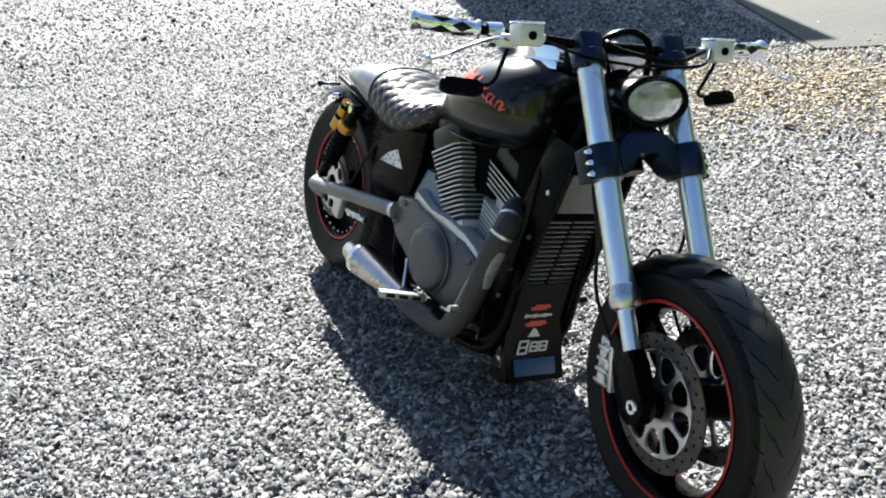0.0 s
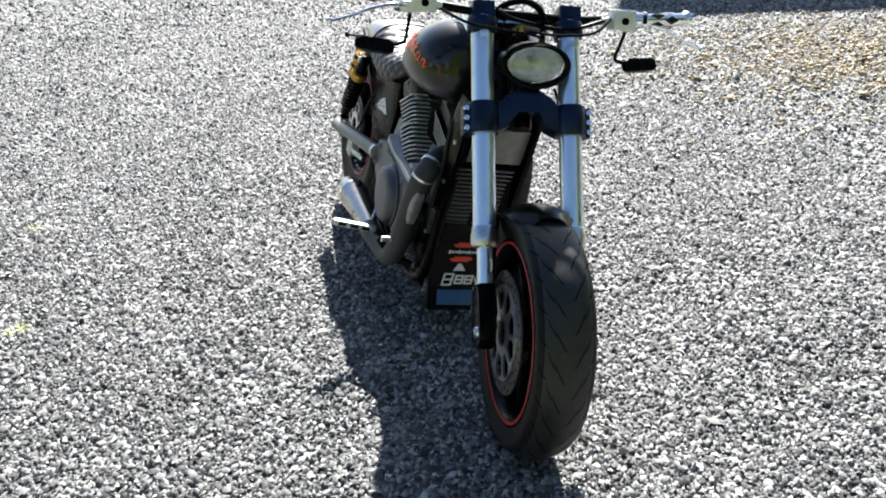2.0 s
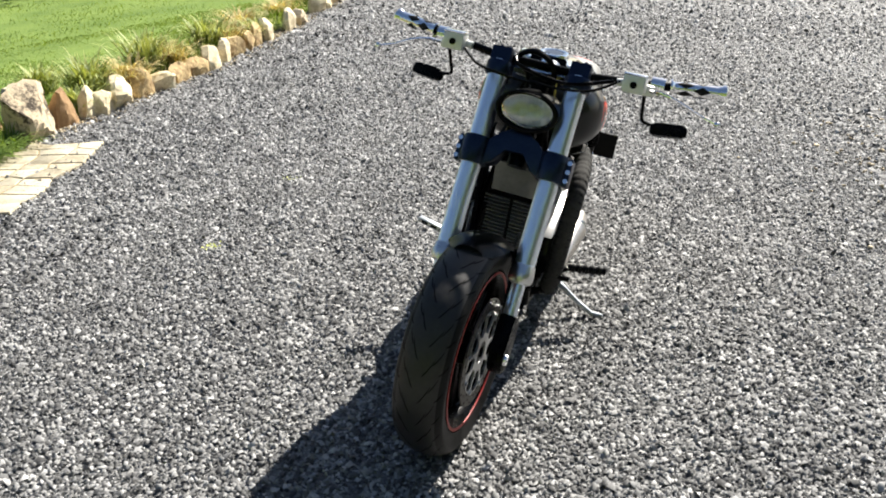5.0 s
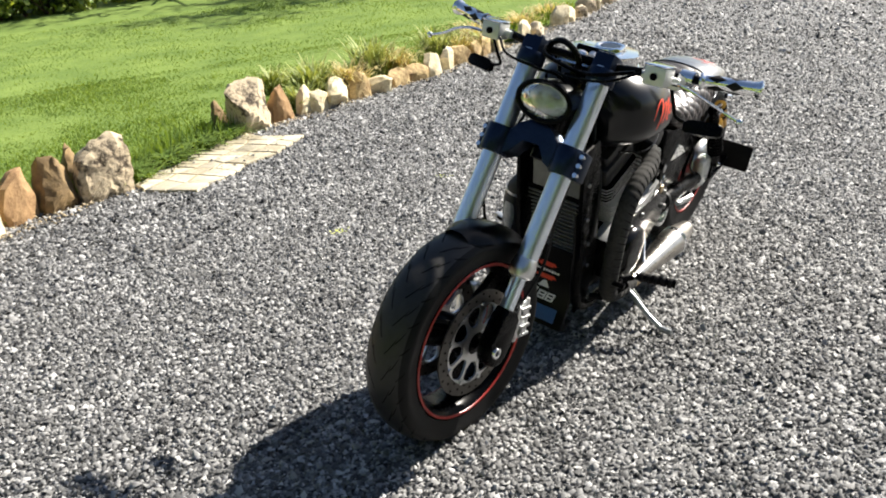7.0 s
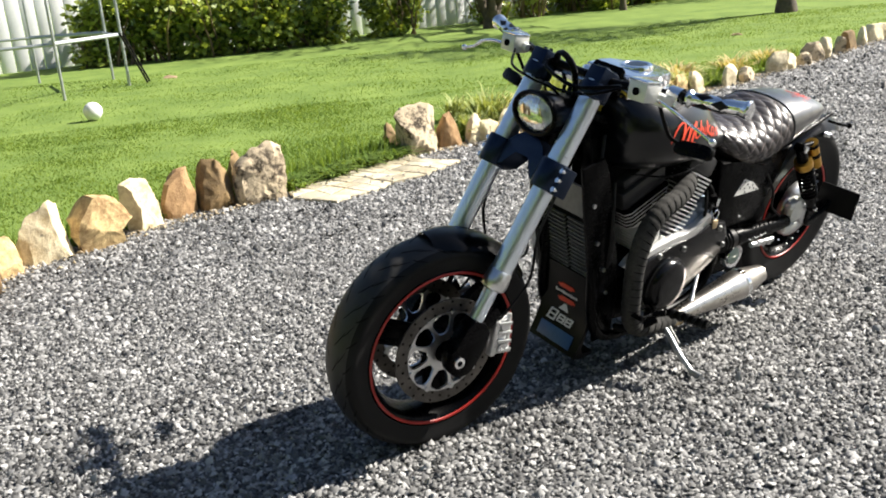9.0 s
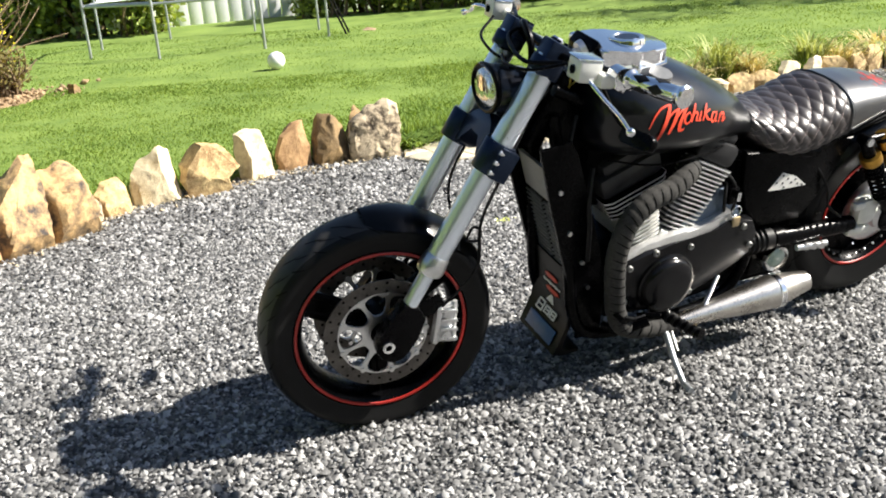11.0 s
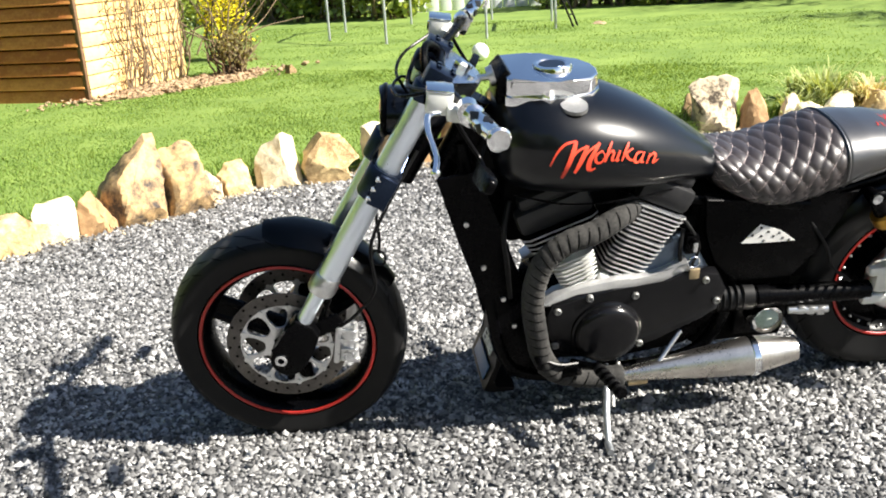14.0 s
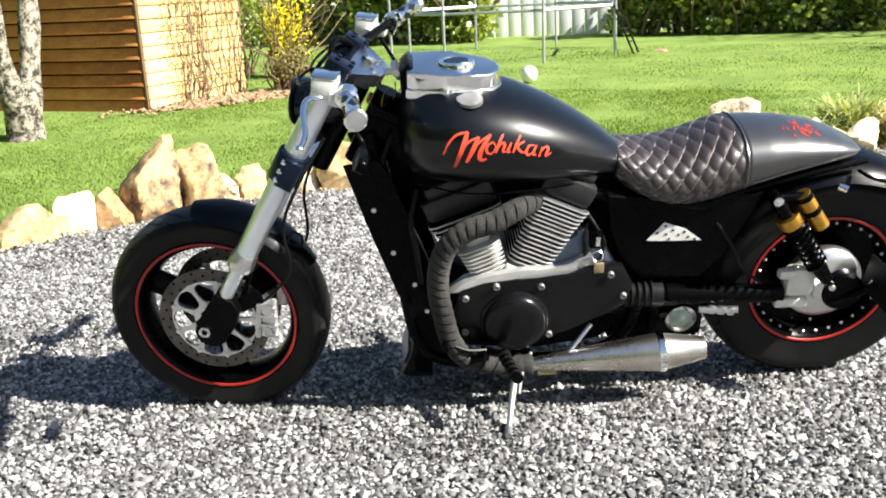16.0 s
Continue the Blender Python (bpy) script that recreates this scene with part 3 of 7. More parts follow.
S_ = -35
rock(-0.76, -0.66, 0.34, 0.26, 0.22, S_, 1, M["sandstone"], "low tan sandstone edging block, mossy behind", ((0, 0), (1, 0), (0.98, 0.55), (0.8, 1), (0.45, 0.8), (0.08, 0.35)))
rock(-1.03, -0.57, 0.26, 0.2, 0.22, S_, 2, M["palestone"], "small bright white edging stone", ((0.05, 0), (0.95, 0), (1, 0.6), (0.9, 0.95), (0.4, 0.88), (0, 0.95), (0.02, 0.5)), rough=0.01)
rock(-1.22, -0.44, 0.25, 0.24, 0.22, S_, 3, M["tanstone"], "tan front lobe of the cracked boulder", ((0, 0), (1, 0), (0.75, 0.35), (0.42, 0.95), (0.12, 1), (0, 0.6)))
rock(-1.42, -0.38, 0.38, 0.36, 0.47, S_, 4, M["darkcap"], "large cracked sandstone boulder with dark weathered top", ((0, 0), (1, 0), (1, 0.6), (0.99, 1), (0.84, 0.99), (0.5, 0.70), (0.14, 0.38)))
rock(-1.69, -0.20, 0.28, 0.34, 0.47, S_, 5, M["darkcap"], "cracked half of a large weathered boulder", ((0, 0), (1, 0), (1, 0.3), (0.86, 0.5), (0.74, 0.8), (0.35, 0.95), (0.02, 1), (0, 0.5)))
rock(-1.87, -0.21, 0.23, 0.2, 0.18, S_, 6, M["mottled"], "small rounded stone with a white face", ((0, 0), (1, 0), (1, 0.5), (0.7, 0.95), (0.35, 0.9), (0.05, 0.5)), rough=0.012)
rock(-2.06, -0.10, 0.21, 0.19, 0.20, S_, 7, M["sandstone"], "small squat sandstone edging block", ((0, 0), (1, 0), (0.95, 0.7), (0.75, 1), (0.3, 0.95), (0, 0.6)))
rock(-2.27, 0.09, 0.30, 0.22, 0.36, S_ - 12, 8, M["palestone"], "tall pointed cream edging stone", ((0.05, 0), (1, 0), (0.94, 0.45), (0.86, 0.85), (0.66, 1), (0.3, 0.78), (0, 0.55)), rough=0.012)
rock(-2.45, 0.36, 0.38, 0.30, 0.30, S_ - 15, 9, M["sandstone"], "wedge-shaped sandstone block with a shaded flank", ((0.05, 0), (0.80, 0), (0.78, 0.22), (1, 0.42), (0.7, 0.92), (0.36, 1), (0.1, 0.6), (0, 0.3)), rough=0.012)
rock(-2.74, 0.57, 0.25, 0.2, 0.31, S_ - 20, 10, M["palestone"], "upright cream sandstone edging block", ((0, 0), (1, 0), (0.95, 0.4), (0.76, 0.95), (0.45, 1), (0.12, 0.92), (0.08, 0.5)), rough=0.014)
rock(-2.95, 0.78, 0.25, 0.18, 0.30, S_ - 22, 11, M["tanstone"], "smooth tan slab of stone leaning over", ((0.05, 0), (1, 0), (0.97, 0.5), (0.86, 1), (0.6, 0.96), (0.2, 0.72), (0, 0.3)), rough=0.006)
rock(-3.07, 1.02, 0.27, 0.22, 0.34, S_ - 25, 12, M["brownstone"], "dark brown mossy upright edging stone", ((0, 0), (1, 0), (0.95, 0.5), (0.82, 0.88), (0.55, 1), (0.22, 0.95), (0.04, 0.5)))
rock(-3.13, 1.30, 0.38, 0.26, 0.38, S_ - 40, 13, M["mottled"], "lichen-mottled grey and cream boulder at the path", ((0.06, 0), (0.95, 0), (1, 0.5), (0.96, 0.88), (0.72, 1), (0.4, 0.86), (0.12, 0.66), (0, 0.4)), rough=0.03)
rock(-3.36, 1.16, 0.20, 0.16, 0.32, S_, 14, M["brownstone"], "dark stone standing behind the mottled boulder", ((0, 0), (1, 0), (1, 0.9), (0.5, 1), (0, 0.9)))
rock(-4.16, 2.58, 0.36, 0.32, 0.38, S_ - 40, 15, M["mottled"], "large grey and cream slab at the path's far side", ((0.1, 0), (0.92, 0), (0.95, 0.5), (1, 0.9), (0.75, 1), (0.2, 0.94), (0, 0.8), (0.1, 0.4)), rough=0.025)
rock(-4.38, 2.40, 0.20, 0.16, 0.22, S_, 16, M["brownstone"], "dark low stone behind the path's slab", ((0, 0), (1, 0), (1, 0.9), (0, 1)))
rock(-4.22, 2.86, 0.22, 0.17, 0.30, S_ - 40, 17, M["tanstone"], "brown slab stone leaning beside the path", ((0, 0), (1, 0), (0.85, 0.5), (0.5, 1), (0.2, 0.9), (0.05, 0.4)), rough=0.01)
rock(-4.30, 3.08, 0.17, 0.14, 0.25, S_ - 40, 18, M["palestone"], "thin pale stone set on edge", ((0, 0), (0.9, 0), (1, 0.7), (0.7, 1), (0.4, 0.8)), rough=0.01)
rnd = random.Random(4)
kinds = [("palestone", "pale rough edging stone in the long row"), ("sandstone", "sandy edging stone in the long row"), ("mottled", "lichen-spotted edging stone in the long row"), ("brownstone", "dark mossy edging stone in the long row")]
row = [p for p in EDGE[13:20]]
dist_along = 0.55
segs = [(Vector(a), Vector(b)) for a, b in zip(row, row[1:])]
total = sum((b - a).length for a, b in segs)
while dist_along < min(total, 14.0):
    rest = dist_along
    for a, b in segs:
        if rest < (b - a).length:
            break
        rest -= (b - a).length
    dr = (b - a).normalized()
    p = a + dr * rest + Vector((dr.y, -dr.x)) * 0.12
    far_end = dist_along > 3.2
    w = rnd.uniform(0.18, 0.34) if far_end else rnd.uniform(0.20, 0.32)
    k = kinds[rnd.choice((0, 0, 0, 2, 3) if far_end else (0, 1, 0, 0, 1))]
    outline = ((0, 0), (1, 0), (rnd.uniform(0.9, 1.1), rnd.uniform(0.5, 0.8)), (rnd.uniform(0.65, 1.0), rnd.uniform(0.85, 1)), (rnd.uniform(0.0, 0.4), rnd.uniform(0.75, 1)), (rnd.uniform(-0.15, 0.1), 0.5))
    rock(p.x, p.y, w, rnd.uniform(0.14, 0.24), rnd.uniform(0.13, 0.26) if far_end else rnd.uniform(0.14, 0.24), math.degrees(math.atan2(dr.y, dr.x)) + 180 + rnd.uniform(-40, 40), 100 + int(dist_along * 37), M[k[0]], k[1], outline, rough=0.012)
    dist_along += w + (rnd.uniform(-0.02, 0.02) if not far_end else rnd.uniform(0.0, 0.08) if rnd.random() < 0.6 else rnd.uniform(0.2, 0.45))

boulder(-0.3, 11.1, 0.35, 0.3, 0.12, 20, 77, M["brownstone"], "dark stone lying on the gravel", name="loose_stone")
boulder(-12.9, 0.15, 0.5, 0.4, 0.09, 20, 78, M["bark_mulch"], "heap of brown molehill earth on the lawn", name="molehill")
boulder(-10.4, 8.95, 0.3, 0.25, 0.08, 20, 79, M["bark_mulch"], "small dark molehill on the lawn", name="molehill")


# ---- tufts of grass between the stones beyond the path ----
def tuft(x, y, n, height, spread, seed, mats, label):
    """Arching strap leaves from one crown; each leaf a folded strip."""
    rnd = random.Random(seed)
    bm = B()
    for i in range(n):
        a = rnd.uniform(0, 6.283)
        reach, hh, w = rnd.uniform(0.3, 1.0) * spread, height * rnd.uniform(0.55, 1.1), rnd.uniform(0.008, 0.016)
        d = Vector((math.cos(a), math.sin(a), 0))
        o = Vector((rnd.gauss(0, 0.05), rnd.gauss(0, 0.05), 0))
        side = Vector((-d.y, d.x, 0)) * w
        prev = None
        droop = rnd.uniform(0.2, 1.0)
        for k in range(5):
            t = k / 4
            p = o + d * reach * t + Vector((0, 0, hh * (1.9 * t - (0.9 + 0.5 * droop) * t * t)))
            s = side * (1 - t * 0.9)
            cur = (bm.verts.new(p - s), bm.verts.new(p + s))
            if prev:
                fc = bm.faces.new((prev[0], prev[1], cur[1], cur[0]))
                fc.material_index = 0
            prev = cur
    ob = part("grass_tuft", bm, mats, label=label, sharp=180)
    ob.matrix_world = pose(x, y, 0.0)
    return tagged(ob, category="plant", group="tufts behind the stone edging")


for i, (x, y, n, hh, sp, mt, lab) in enumerate((
        (-4.75, 3.35, 230, 0.4, 0.38, "tuft", "green arching tuft of strap leaves behind stones"),
        (-4.71, 3.65, 220, 0.32, 0.36, "straw", "tuft of straw-coloured dead grass over stones"),
        (-5.05, 4.05, 260, 0.46, 0.42, "tuft", "green arching tuft of strap leaves behind stones"),
        (-5.06, 4.30, 220, 0.32, 0.38, "straw", "tuft of straw-coloured dead grass over stones"),
        (-5.45, 4.95, 220, 0.4, 0.4, "tuft", "green arching tuft of strap leaves behind stones"),
        (-5.46, 5.20, 220, 0.28, 0.42, "straw", "tuft of straw-coloured dead grass over stones"),
        (-6.01, 5.75, 200, 0.3, 0.38, "straw", "tuft of straw-coloured dead grass over stones"),
        (-5.25, 3.2, 160, 0.32, 0.3, "tuft", "green arching tuft of strap leaves behind stones"),
        (-6.35, 6.55, 180, 0.26, 0.38, "straw", "tuft of straw-coloured dead grass over stones"),
        (-6.8, 7.25, 160, 0.24, 0.38, "straw", "tuft of straw-coloured dead grass over stones"),
        (-4.45, 3.15, 150, 0.24, 0.26, "tuft", "green arching tuft of strap leaves behind stones"),
        (-5.6, 5.6, 150, 0.26, 0.34, "tuft", "green arching tuft of strap leaves behind stones"))):
    tuft(x, y, n, hh, sp, 50 + i, M[mt], lab)


# ---- paved path at the gap in the stones ----
path_root = thing("stone_path", "narrow strip of cream paving stones set in the drive's edge", "path", at=pose(-3.02, 1.55, 0, 0, 0, 127))
rnd = random.Random(9)
COLS, ROWS = 9, 3
bm = B()
box(bm, (1.20, 0.50, 0.05), (0.655, -0.075, -0.021), bevel=0.01)
part("sand_bed", bm, M["sandbed"], path_root, "sandy joint bed between the slabs")
# irregular flags: a grid with shaken corners, each piece drawn in from its joints
corner = {(i, j): Vector((0.01 + i * 1.29 / COLS + (rnd.uniform(-0.035, 0.035) if 0 < i < COLS else rnd.uniform(-0.05, 0.05)), -0.35 + j * 0.55 / ROWS + rnd.uniform(-0.038, 0.038), 0)) for i in range(COLS + 1) for j in range(ROWS + 1)}
for i in range(COLS):
    for j in range(ROWS):
        quad = [corner[i, j], corner[i + 1, j], corner[i + 1, j + 1], corner[i, j + 1]]
        mid = sum(quad, Vector()) / 4
        lift = 0.008 + rnd.uniform(-0.003, 0.004)
        bm = B()
        foot = [bm.verts.new(mid + (q - mid) * 0.95 + Vector((0, 0, -0.02))) for q in quad]
        edge = [bm.verts.new(mid + (q - mid) * 0.94 + Vector((0, 0, lift - 0.004))) for q in quad]
        crown = [bm.verts.new(mid + (q - mid) * 0.88 + Vector((0, 0, lift + rnd.uniform(-0.002, 0.002)))) for q in quad]
        bm.faces.new(crown)
        for lo_, hi_ in ((foot, edge), (edge, crown)):
            for k in range(4):
                bm.faces.new((lo_[k], lo_[(k + 1) % 4], hi_[(k + 1) % 4], hi_[k]))
        part("paving_stone", bm, M["slab"], path_root)
for i, (x, y) in enumerate(((-3.36, 1.50), (-3.60, 1.80), (-3.80, 2.06), (-3.98, 2.30))):
    tuft(x, y, 190, 0.10, 0.30, 90 + i, M["blade"], "short green grass leaning over the path's edge")


# ---- small weeds growing in the gravel ----
def weed(x, y, size, seed):
    rnd = random.Random(seed)
    bm = B()
    for i in range(26):
        a, rr = rnd.uniform(0, 6.283), abs(rnd.gauss(0, 0.5)) * size
        c = Vector((math.cos(a) * rr, math.sin(a) * rr, rnd.uniform(0.008, 0.02)))
        d = Vector((math.cos(a), math.sin(a), 0.4)).normalized() * size * rnd.uniform(0.15, 0.3)
        b = Vector((-d.y, d.x, 0)) * 0.4
        bm.faces.new([bm.verts.new(q) for q in (c, c + d * 0.5 + b, c + d, c + d * 0.5 - b)])
    ob = part("weed", bm, M["weed"], label="tiny yellow-green weed growing in the gravel", sharp=180)
    ob.matrix_world = pose(x, y, 0)
    return tagged(ob, category="plant", group="weeds in the gravel")


weed(-1.84, 2.98, 0.042, 1)
weed(-1.37, 2.13, 0.055, 2)


# ---- garden shed with lattice and climber ----
SHED = pose(-5.27, -3.87, 0, 0, 0, 184)   # local x: along the sunny face, local y: along the other face
shed = thing("garden_shed", "brown timber garden shed clad in horizontal boards", "shed", at=SHED)
# near-black core, so the gaps between boards show shade-dark lines
bm = B()
box(bm, (1.92, 3.6, 2.1), (0.98, 1.82, 1.05))
part("wall_core", bm, M["dark"], shed)
rnd = random.Random(2)
# paler honey boards on one face, darker red-brown boards on the other
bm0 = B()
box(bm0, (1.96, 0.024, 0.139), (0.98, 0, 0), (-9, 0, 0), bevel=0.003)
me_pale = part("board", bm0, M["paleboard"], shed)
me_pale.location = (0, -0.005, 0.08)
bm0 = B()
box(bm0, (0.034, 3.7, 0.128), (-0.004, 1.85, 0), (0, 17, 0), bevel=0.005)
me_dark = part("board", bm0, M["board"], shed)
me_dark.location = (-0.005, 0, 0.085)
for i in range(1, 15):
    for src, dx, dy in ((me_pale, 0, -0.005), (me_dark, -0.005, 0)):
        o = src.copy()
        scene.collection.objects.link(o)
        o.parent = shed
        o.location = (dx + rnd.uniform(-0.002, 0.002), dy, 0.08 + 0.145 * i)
bm = B()
box(bm, (0.05, 0.05, 2.15), (-0.01, -0.01, 1.075), bevel=0.005)
part("corner_post", bm, M["lattice"], shed)
bm = B()
extrude_outline(bm, [(-0.2, 2.12), (2.16, 2.12), (2.16, 2.18), (0.98, 2.7), (-0.2, 2.18)], -0.2, 3.9)
part("roof", bm, M["bark"], shed, "dark felt roof")
trellis = thing("trellis", "dark wooden honeycomb lattice against the shed", "trellis", at=SHED)
# laths woven in six-sided meshes, a little irregular
rnd = random.Random(23)
MESH_W, MESH_H = 0.15, 0.15
for row in range(16):
    z = 0.10 + row * MESH_H * 0.75
    for col in range(12):
        x = 0.36 + col * MESH_W + (row % 2) * MESH_W / 2
        if x > 1.88 or rnd.random() < 0.10:
            continue
        def knot(dx, dz):
            return (x + dx * MESH_W + rnd.uniform(-0.008, 0.008), -0.045 - rnd.uniform(0, 0.008), z + dz * MESH_H + rnd.uniform(-0.01, 0.01))
        bm = B()
        top = knot(0, 0.5)
        tube(bm, [knot(-0.5, 0.25), top, knot(0.5, 0.25)], 0.0052, seg=5, n=1)
        tube(bm, [knot(0.5, 0.25), knot(0.5, -0.25)], 0.0052, seg=5, n=1)
        part("lath", bm, M["lattice"], trellis)


def twigs(bm, rnd, base, n, height, spread, r=0.012, curl=0.35):
    for i in range(n):
        p = Vector(base) + Vector((rnd.gauss(0, spread * 0.2), rnd.gauss(0, spread * 0.2), 0))
        d = Vector((rnd.gauss(0, 0.35), rnd.gauss(0, 0.35), 1)).normalized()
        pts = [p.copy()]
        for k in range(5):
            d = (d + Vector((rnd.gauss(0, curl), rnd.gauss(0, curl), rnd.gauss(0.1, curl * 0.5)))).normalized()
            p = p + d * height / 5 * rnd.uniform(0.6, 1.2)
            pts.append(p.copy())
        tube(bm, pts, lambda t: r * (1 - 0.8 * t) + 0.002, seg=5, n=3)


rnd = random.Random(31)
climber = thing("climbing_plant", "bare brown climbing stems tangled over the lattice", "plant", at=SHED)
for i in range(22):
    x = rnd.choice((rnd.uniform(0.55, 1.0), rnd.uniform(1.3, 1.9)))
    pts = [Vector((x, -0.08, 0.02))]
    for k in range(7):
        x += rnd.gauss(0, 0.07)
        pts.append(Vector((min(1.95, max(0.4, x)), -0.08 - rnd.uniform(0, 0.07), 0.02 + (k + 1) * 0.27 * rnd.uniform(0.7, 1.1))))
    bm = B()
    tube(bm, pts, lambda t: 0.008 * (1 - 0.75 * t) + 0.002, seg=5, n=3)
    part("stem", bm, M["twig"], climber, sharp=180)

bm = B()
for i in range(26):
    a = 2 * math.pi * i / 26
    bm.verts.new((math.cos(a) * (1.25 + 0.14 * math.sin(3 * a)), math.sin(a) * (0.42 + 0.06 * math.sin(5 * a + 1)), 0.05))
f = bm.faces.new(bm.verts)
g = bmesh.ops.extrude_face_region(bm, geom=[f])
for v in [v for v in g["geom"] if isinstance(v, bmesh.types.BMVert)]:
    v.co.z = 0.0
bed = part("flower_bed", bm, M["bark_mulch"], label="brown bark-mulched flower bed along the shed")
BED = pose(-6.35, -3.42, 0, 0, 0, 160)
bed.matrix_world = BED
tagged(bed, category="flower bed")
ch = np.random.default_rng(8).normal((0, 0), (0.6, 0.2), (1300, 2))
R2 = np.array(BED.to_3x3())[:2, :2]
chw = ch @ R2.T + np.array(BED.translation[:2])
scatter("bark_chips", np.column_stack([chw, np.full(len(chw), 0.05)]), np.random.default_rng(9).gamma(6, 0.03 / 6, len(chw)), M["bark_mulch"], "scattered bark chips and dead leaves on the bed", "mulch", seed=12)
boulder(-7.3, -2.55, 0.2, 0.16, 0.17, 20, 80, M["brownstone"], "small brown stone at the flower bed's end", name="bed_stone")


def leaf_cloud(bm, rnd, centre, radii, n, size, hollow=0.55):
    """Single leaves, each a pointed folded blade, spread through the outer part of an uneven mass."""
    c = Vector(centre)
    for i in range(n):
        d = Vector((rnd.gauss(0, 1), rnd.gauss(0, 1), rnd.gauss(0, 1))).normalized()
        k = (hollow + (1 - hollow) * rnd.random()) * (1 + 0.35 * noise.noise(d * 2.3 + c))
        p = c + Vector((d.x * radii[0], d.y * radii[1], d.z * radii[2])) * k
        if p.z < 0.03:
            continue
        s = size * rnd.uniform(0.6, 1.3)
        a = Vector((rnd.gauss(0, 1), rnd.gauss(0, 1), rnd.gauss(0, 0.7)))
        a = (a + d * 0.6).normalized() * s
        b = a.cross(Vector((rnd.gauss(0, 1), rnd.gauss(0, 1), rnd.gauss(0, 1)))).normalized() * s * 0.34
        v = [bm.verts.new(q) for q in (p, p + a * 0.5 + b, p + a, p + a * 0.5 - b)]
        bm.faces.new(v)


def bush(name, x, y, radii, n, size, material, label, seed, stems=14, height=None):
    rnd = random.Random(seed)
    root = thing(name, label, "shrub", at=pose(x, y, 0.02))
    for i in range(stems):
        bm = B()
        twigs(bm, rnd, (0, 0, 0), 1, (height or radii[2] * 1.7), radii[0], r=0.014)
        part("stem", bm, M["twig"], root, sharp=180)
    bm = B()
    for k in range(6):
        o = Vector((rnd.gauss(0, radii[0] * 0.3), rnd.gauss(0, radii[1] * 0.3), radii[2] * rnd.uniform(0.55, 1.35)))
        leaf_cloud(bm, rnd, o, (radii[0] * 0.7, radii[1] * 0.7, radii[2] * 0.6), n // 6, size, 0.3)
    part("foliage", bm, material, root, sharp=180)
    return root


bush("bed_shrub", -7.15, -3.25, (0.34, 0.32, 0.34), 620, 0.05, M["shrub"], "twiggy brown-green shrub in the flower bed", 3, stems=46)
bush("forsythia", -8.9, -4.5, (0.42, 0.42, 0.95), 950, 0.06, M["yellow"], "yellow-flowering shrub behind the shed's corner", 4, stems=40)
bush("garden_shrub", -9.3, -5.6, (0.6, 0.6, 0.7), 1500, 0.08, M["laurel"], "dark green shrub behind the flowering shrub", 5, stems=24)


# ---- trees ----
def tree(x, y, stems, r, height, bark, crown_at, crown_r, leaves, leaf_mat, label, seed, leaf=0.09, fork=0.45):
    rnd = random.Random(seed)
    root = thing("tree", label, "tree", at=pose(x, y, 0))
    bm = B()
    tips = []
    for i in range(stems):
        a = 2 * math.pi * i / stems + rnd.uniform(-0.4, 0.4)
        out = Vector((math.cos(a), math.sin(a), 0))
        p0 = out * r * 0.35
        pts = [p0 + Vector((0, 0, -0.1)), p0 + Vector((0, 0, fork * 0.5)), p0 + out * r * 0.8 + Vector((0, 0, fork + 0.3))]
        for k in range(4):
            pts.append(pts[-1] + out * rnd.uniform(0.05, 0.28) * height * 0.2 + Vector((rnd.gauss(0, 0.1), rnd.gauss(0, 0.1), height * 0.2)))
        rs = r / math.sqrt(stems) * 1.15
        tube(bm, pts, lambda t: rs * (1.25 - 0.95 * t ** 0.7) * (1 + 0.12 * math.sin(t * 31 + i)), seg=14, n=7)
        tips.append(pts)
    tube(bm, [(0, 0, -0.15), (0, 0, fork * 0.4), (0, 0, fork + 0.1)], lambda t: r * (1.25 - 0.3 * t), seg=18, n=6)
    for v in bm.verts:
        v.co += v.normal * (noise.noise(v.co * 6) * r * 0.25 + noise.noise(v.co * 19) * r * 0.12)
    part("trunk", bm, bark, root, sharp=180)
    for pts in tips:
        for k in range(6):
            bm = B()
            s = pts[rnd.randint(3, len(pts) - 1)]
            d = Vector((rnd.gauss(0, 1), rnd.gauss(0, 1), rnd.uniform(-0.1, 0.7))).normalized()
            L2 = rnd.uniform(0.5, 1.0) * crown_r
            tube(bm, [s, s + d * L2 * 0.5 + Vector((0, 0, 0.08)), s + d * L2 + Vector((0, 0, rnd.uniform(-0.2, 0.3)))], lambda t: r * 0.22 * (1 - 0.85 * t) + 0.004, seg=6, n=4)
            part("limb", bm, bark, root, sharp=180)
    if leaves:
        bm = B()
        for k in range(14):
            o = Vector(crown_at) + Vector((rnd.gauss(0, 1), rnd.gauss(0, 1), rnd.gauss(0, 0.6))) * crown_r * 0.5
            leaf_cloud(bm, rnd, o, (crown_r * 0.45,) * 2 + (crown_r * 0.35,), leaves // 14, leaf, 0.2)
        part("crown", bm, leaf_mat, root, sharp=180)
    return root


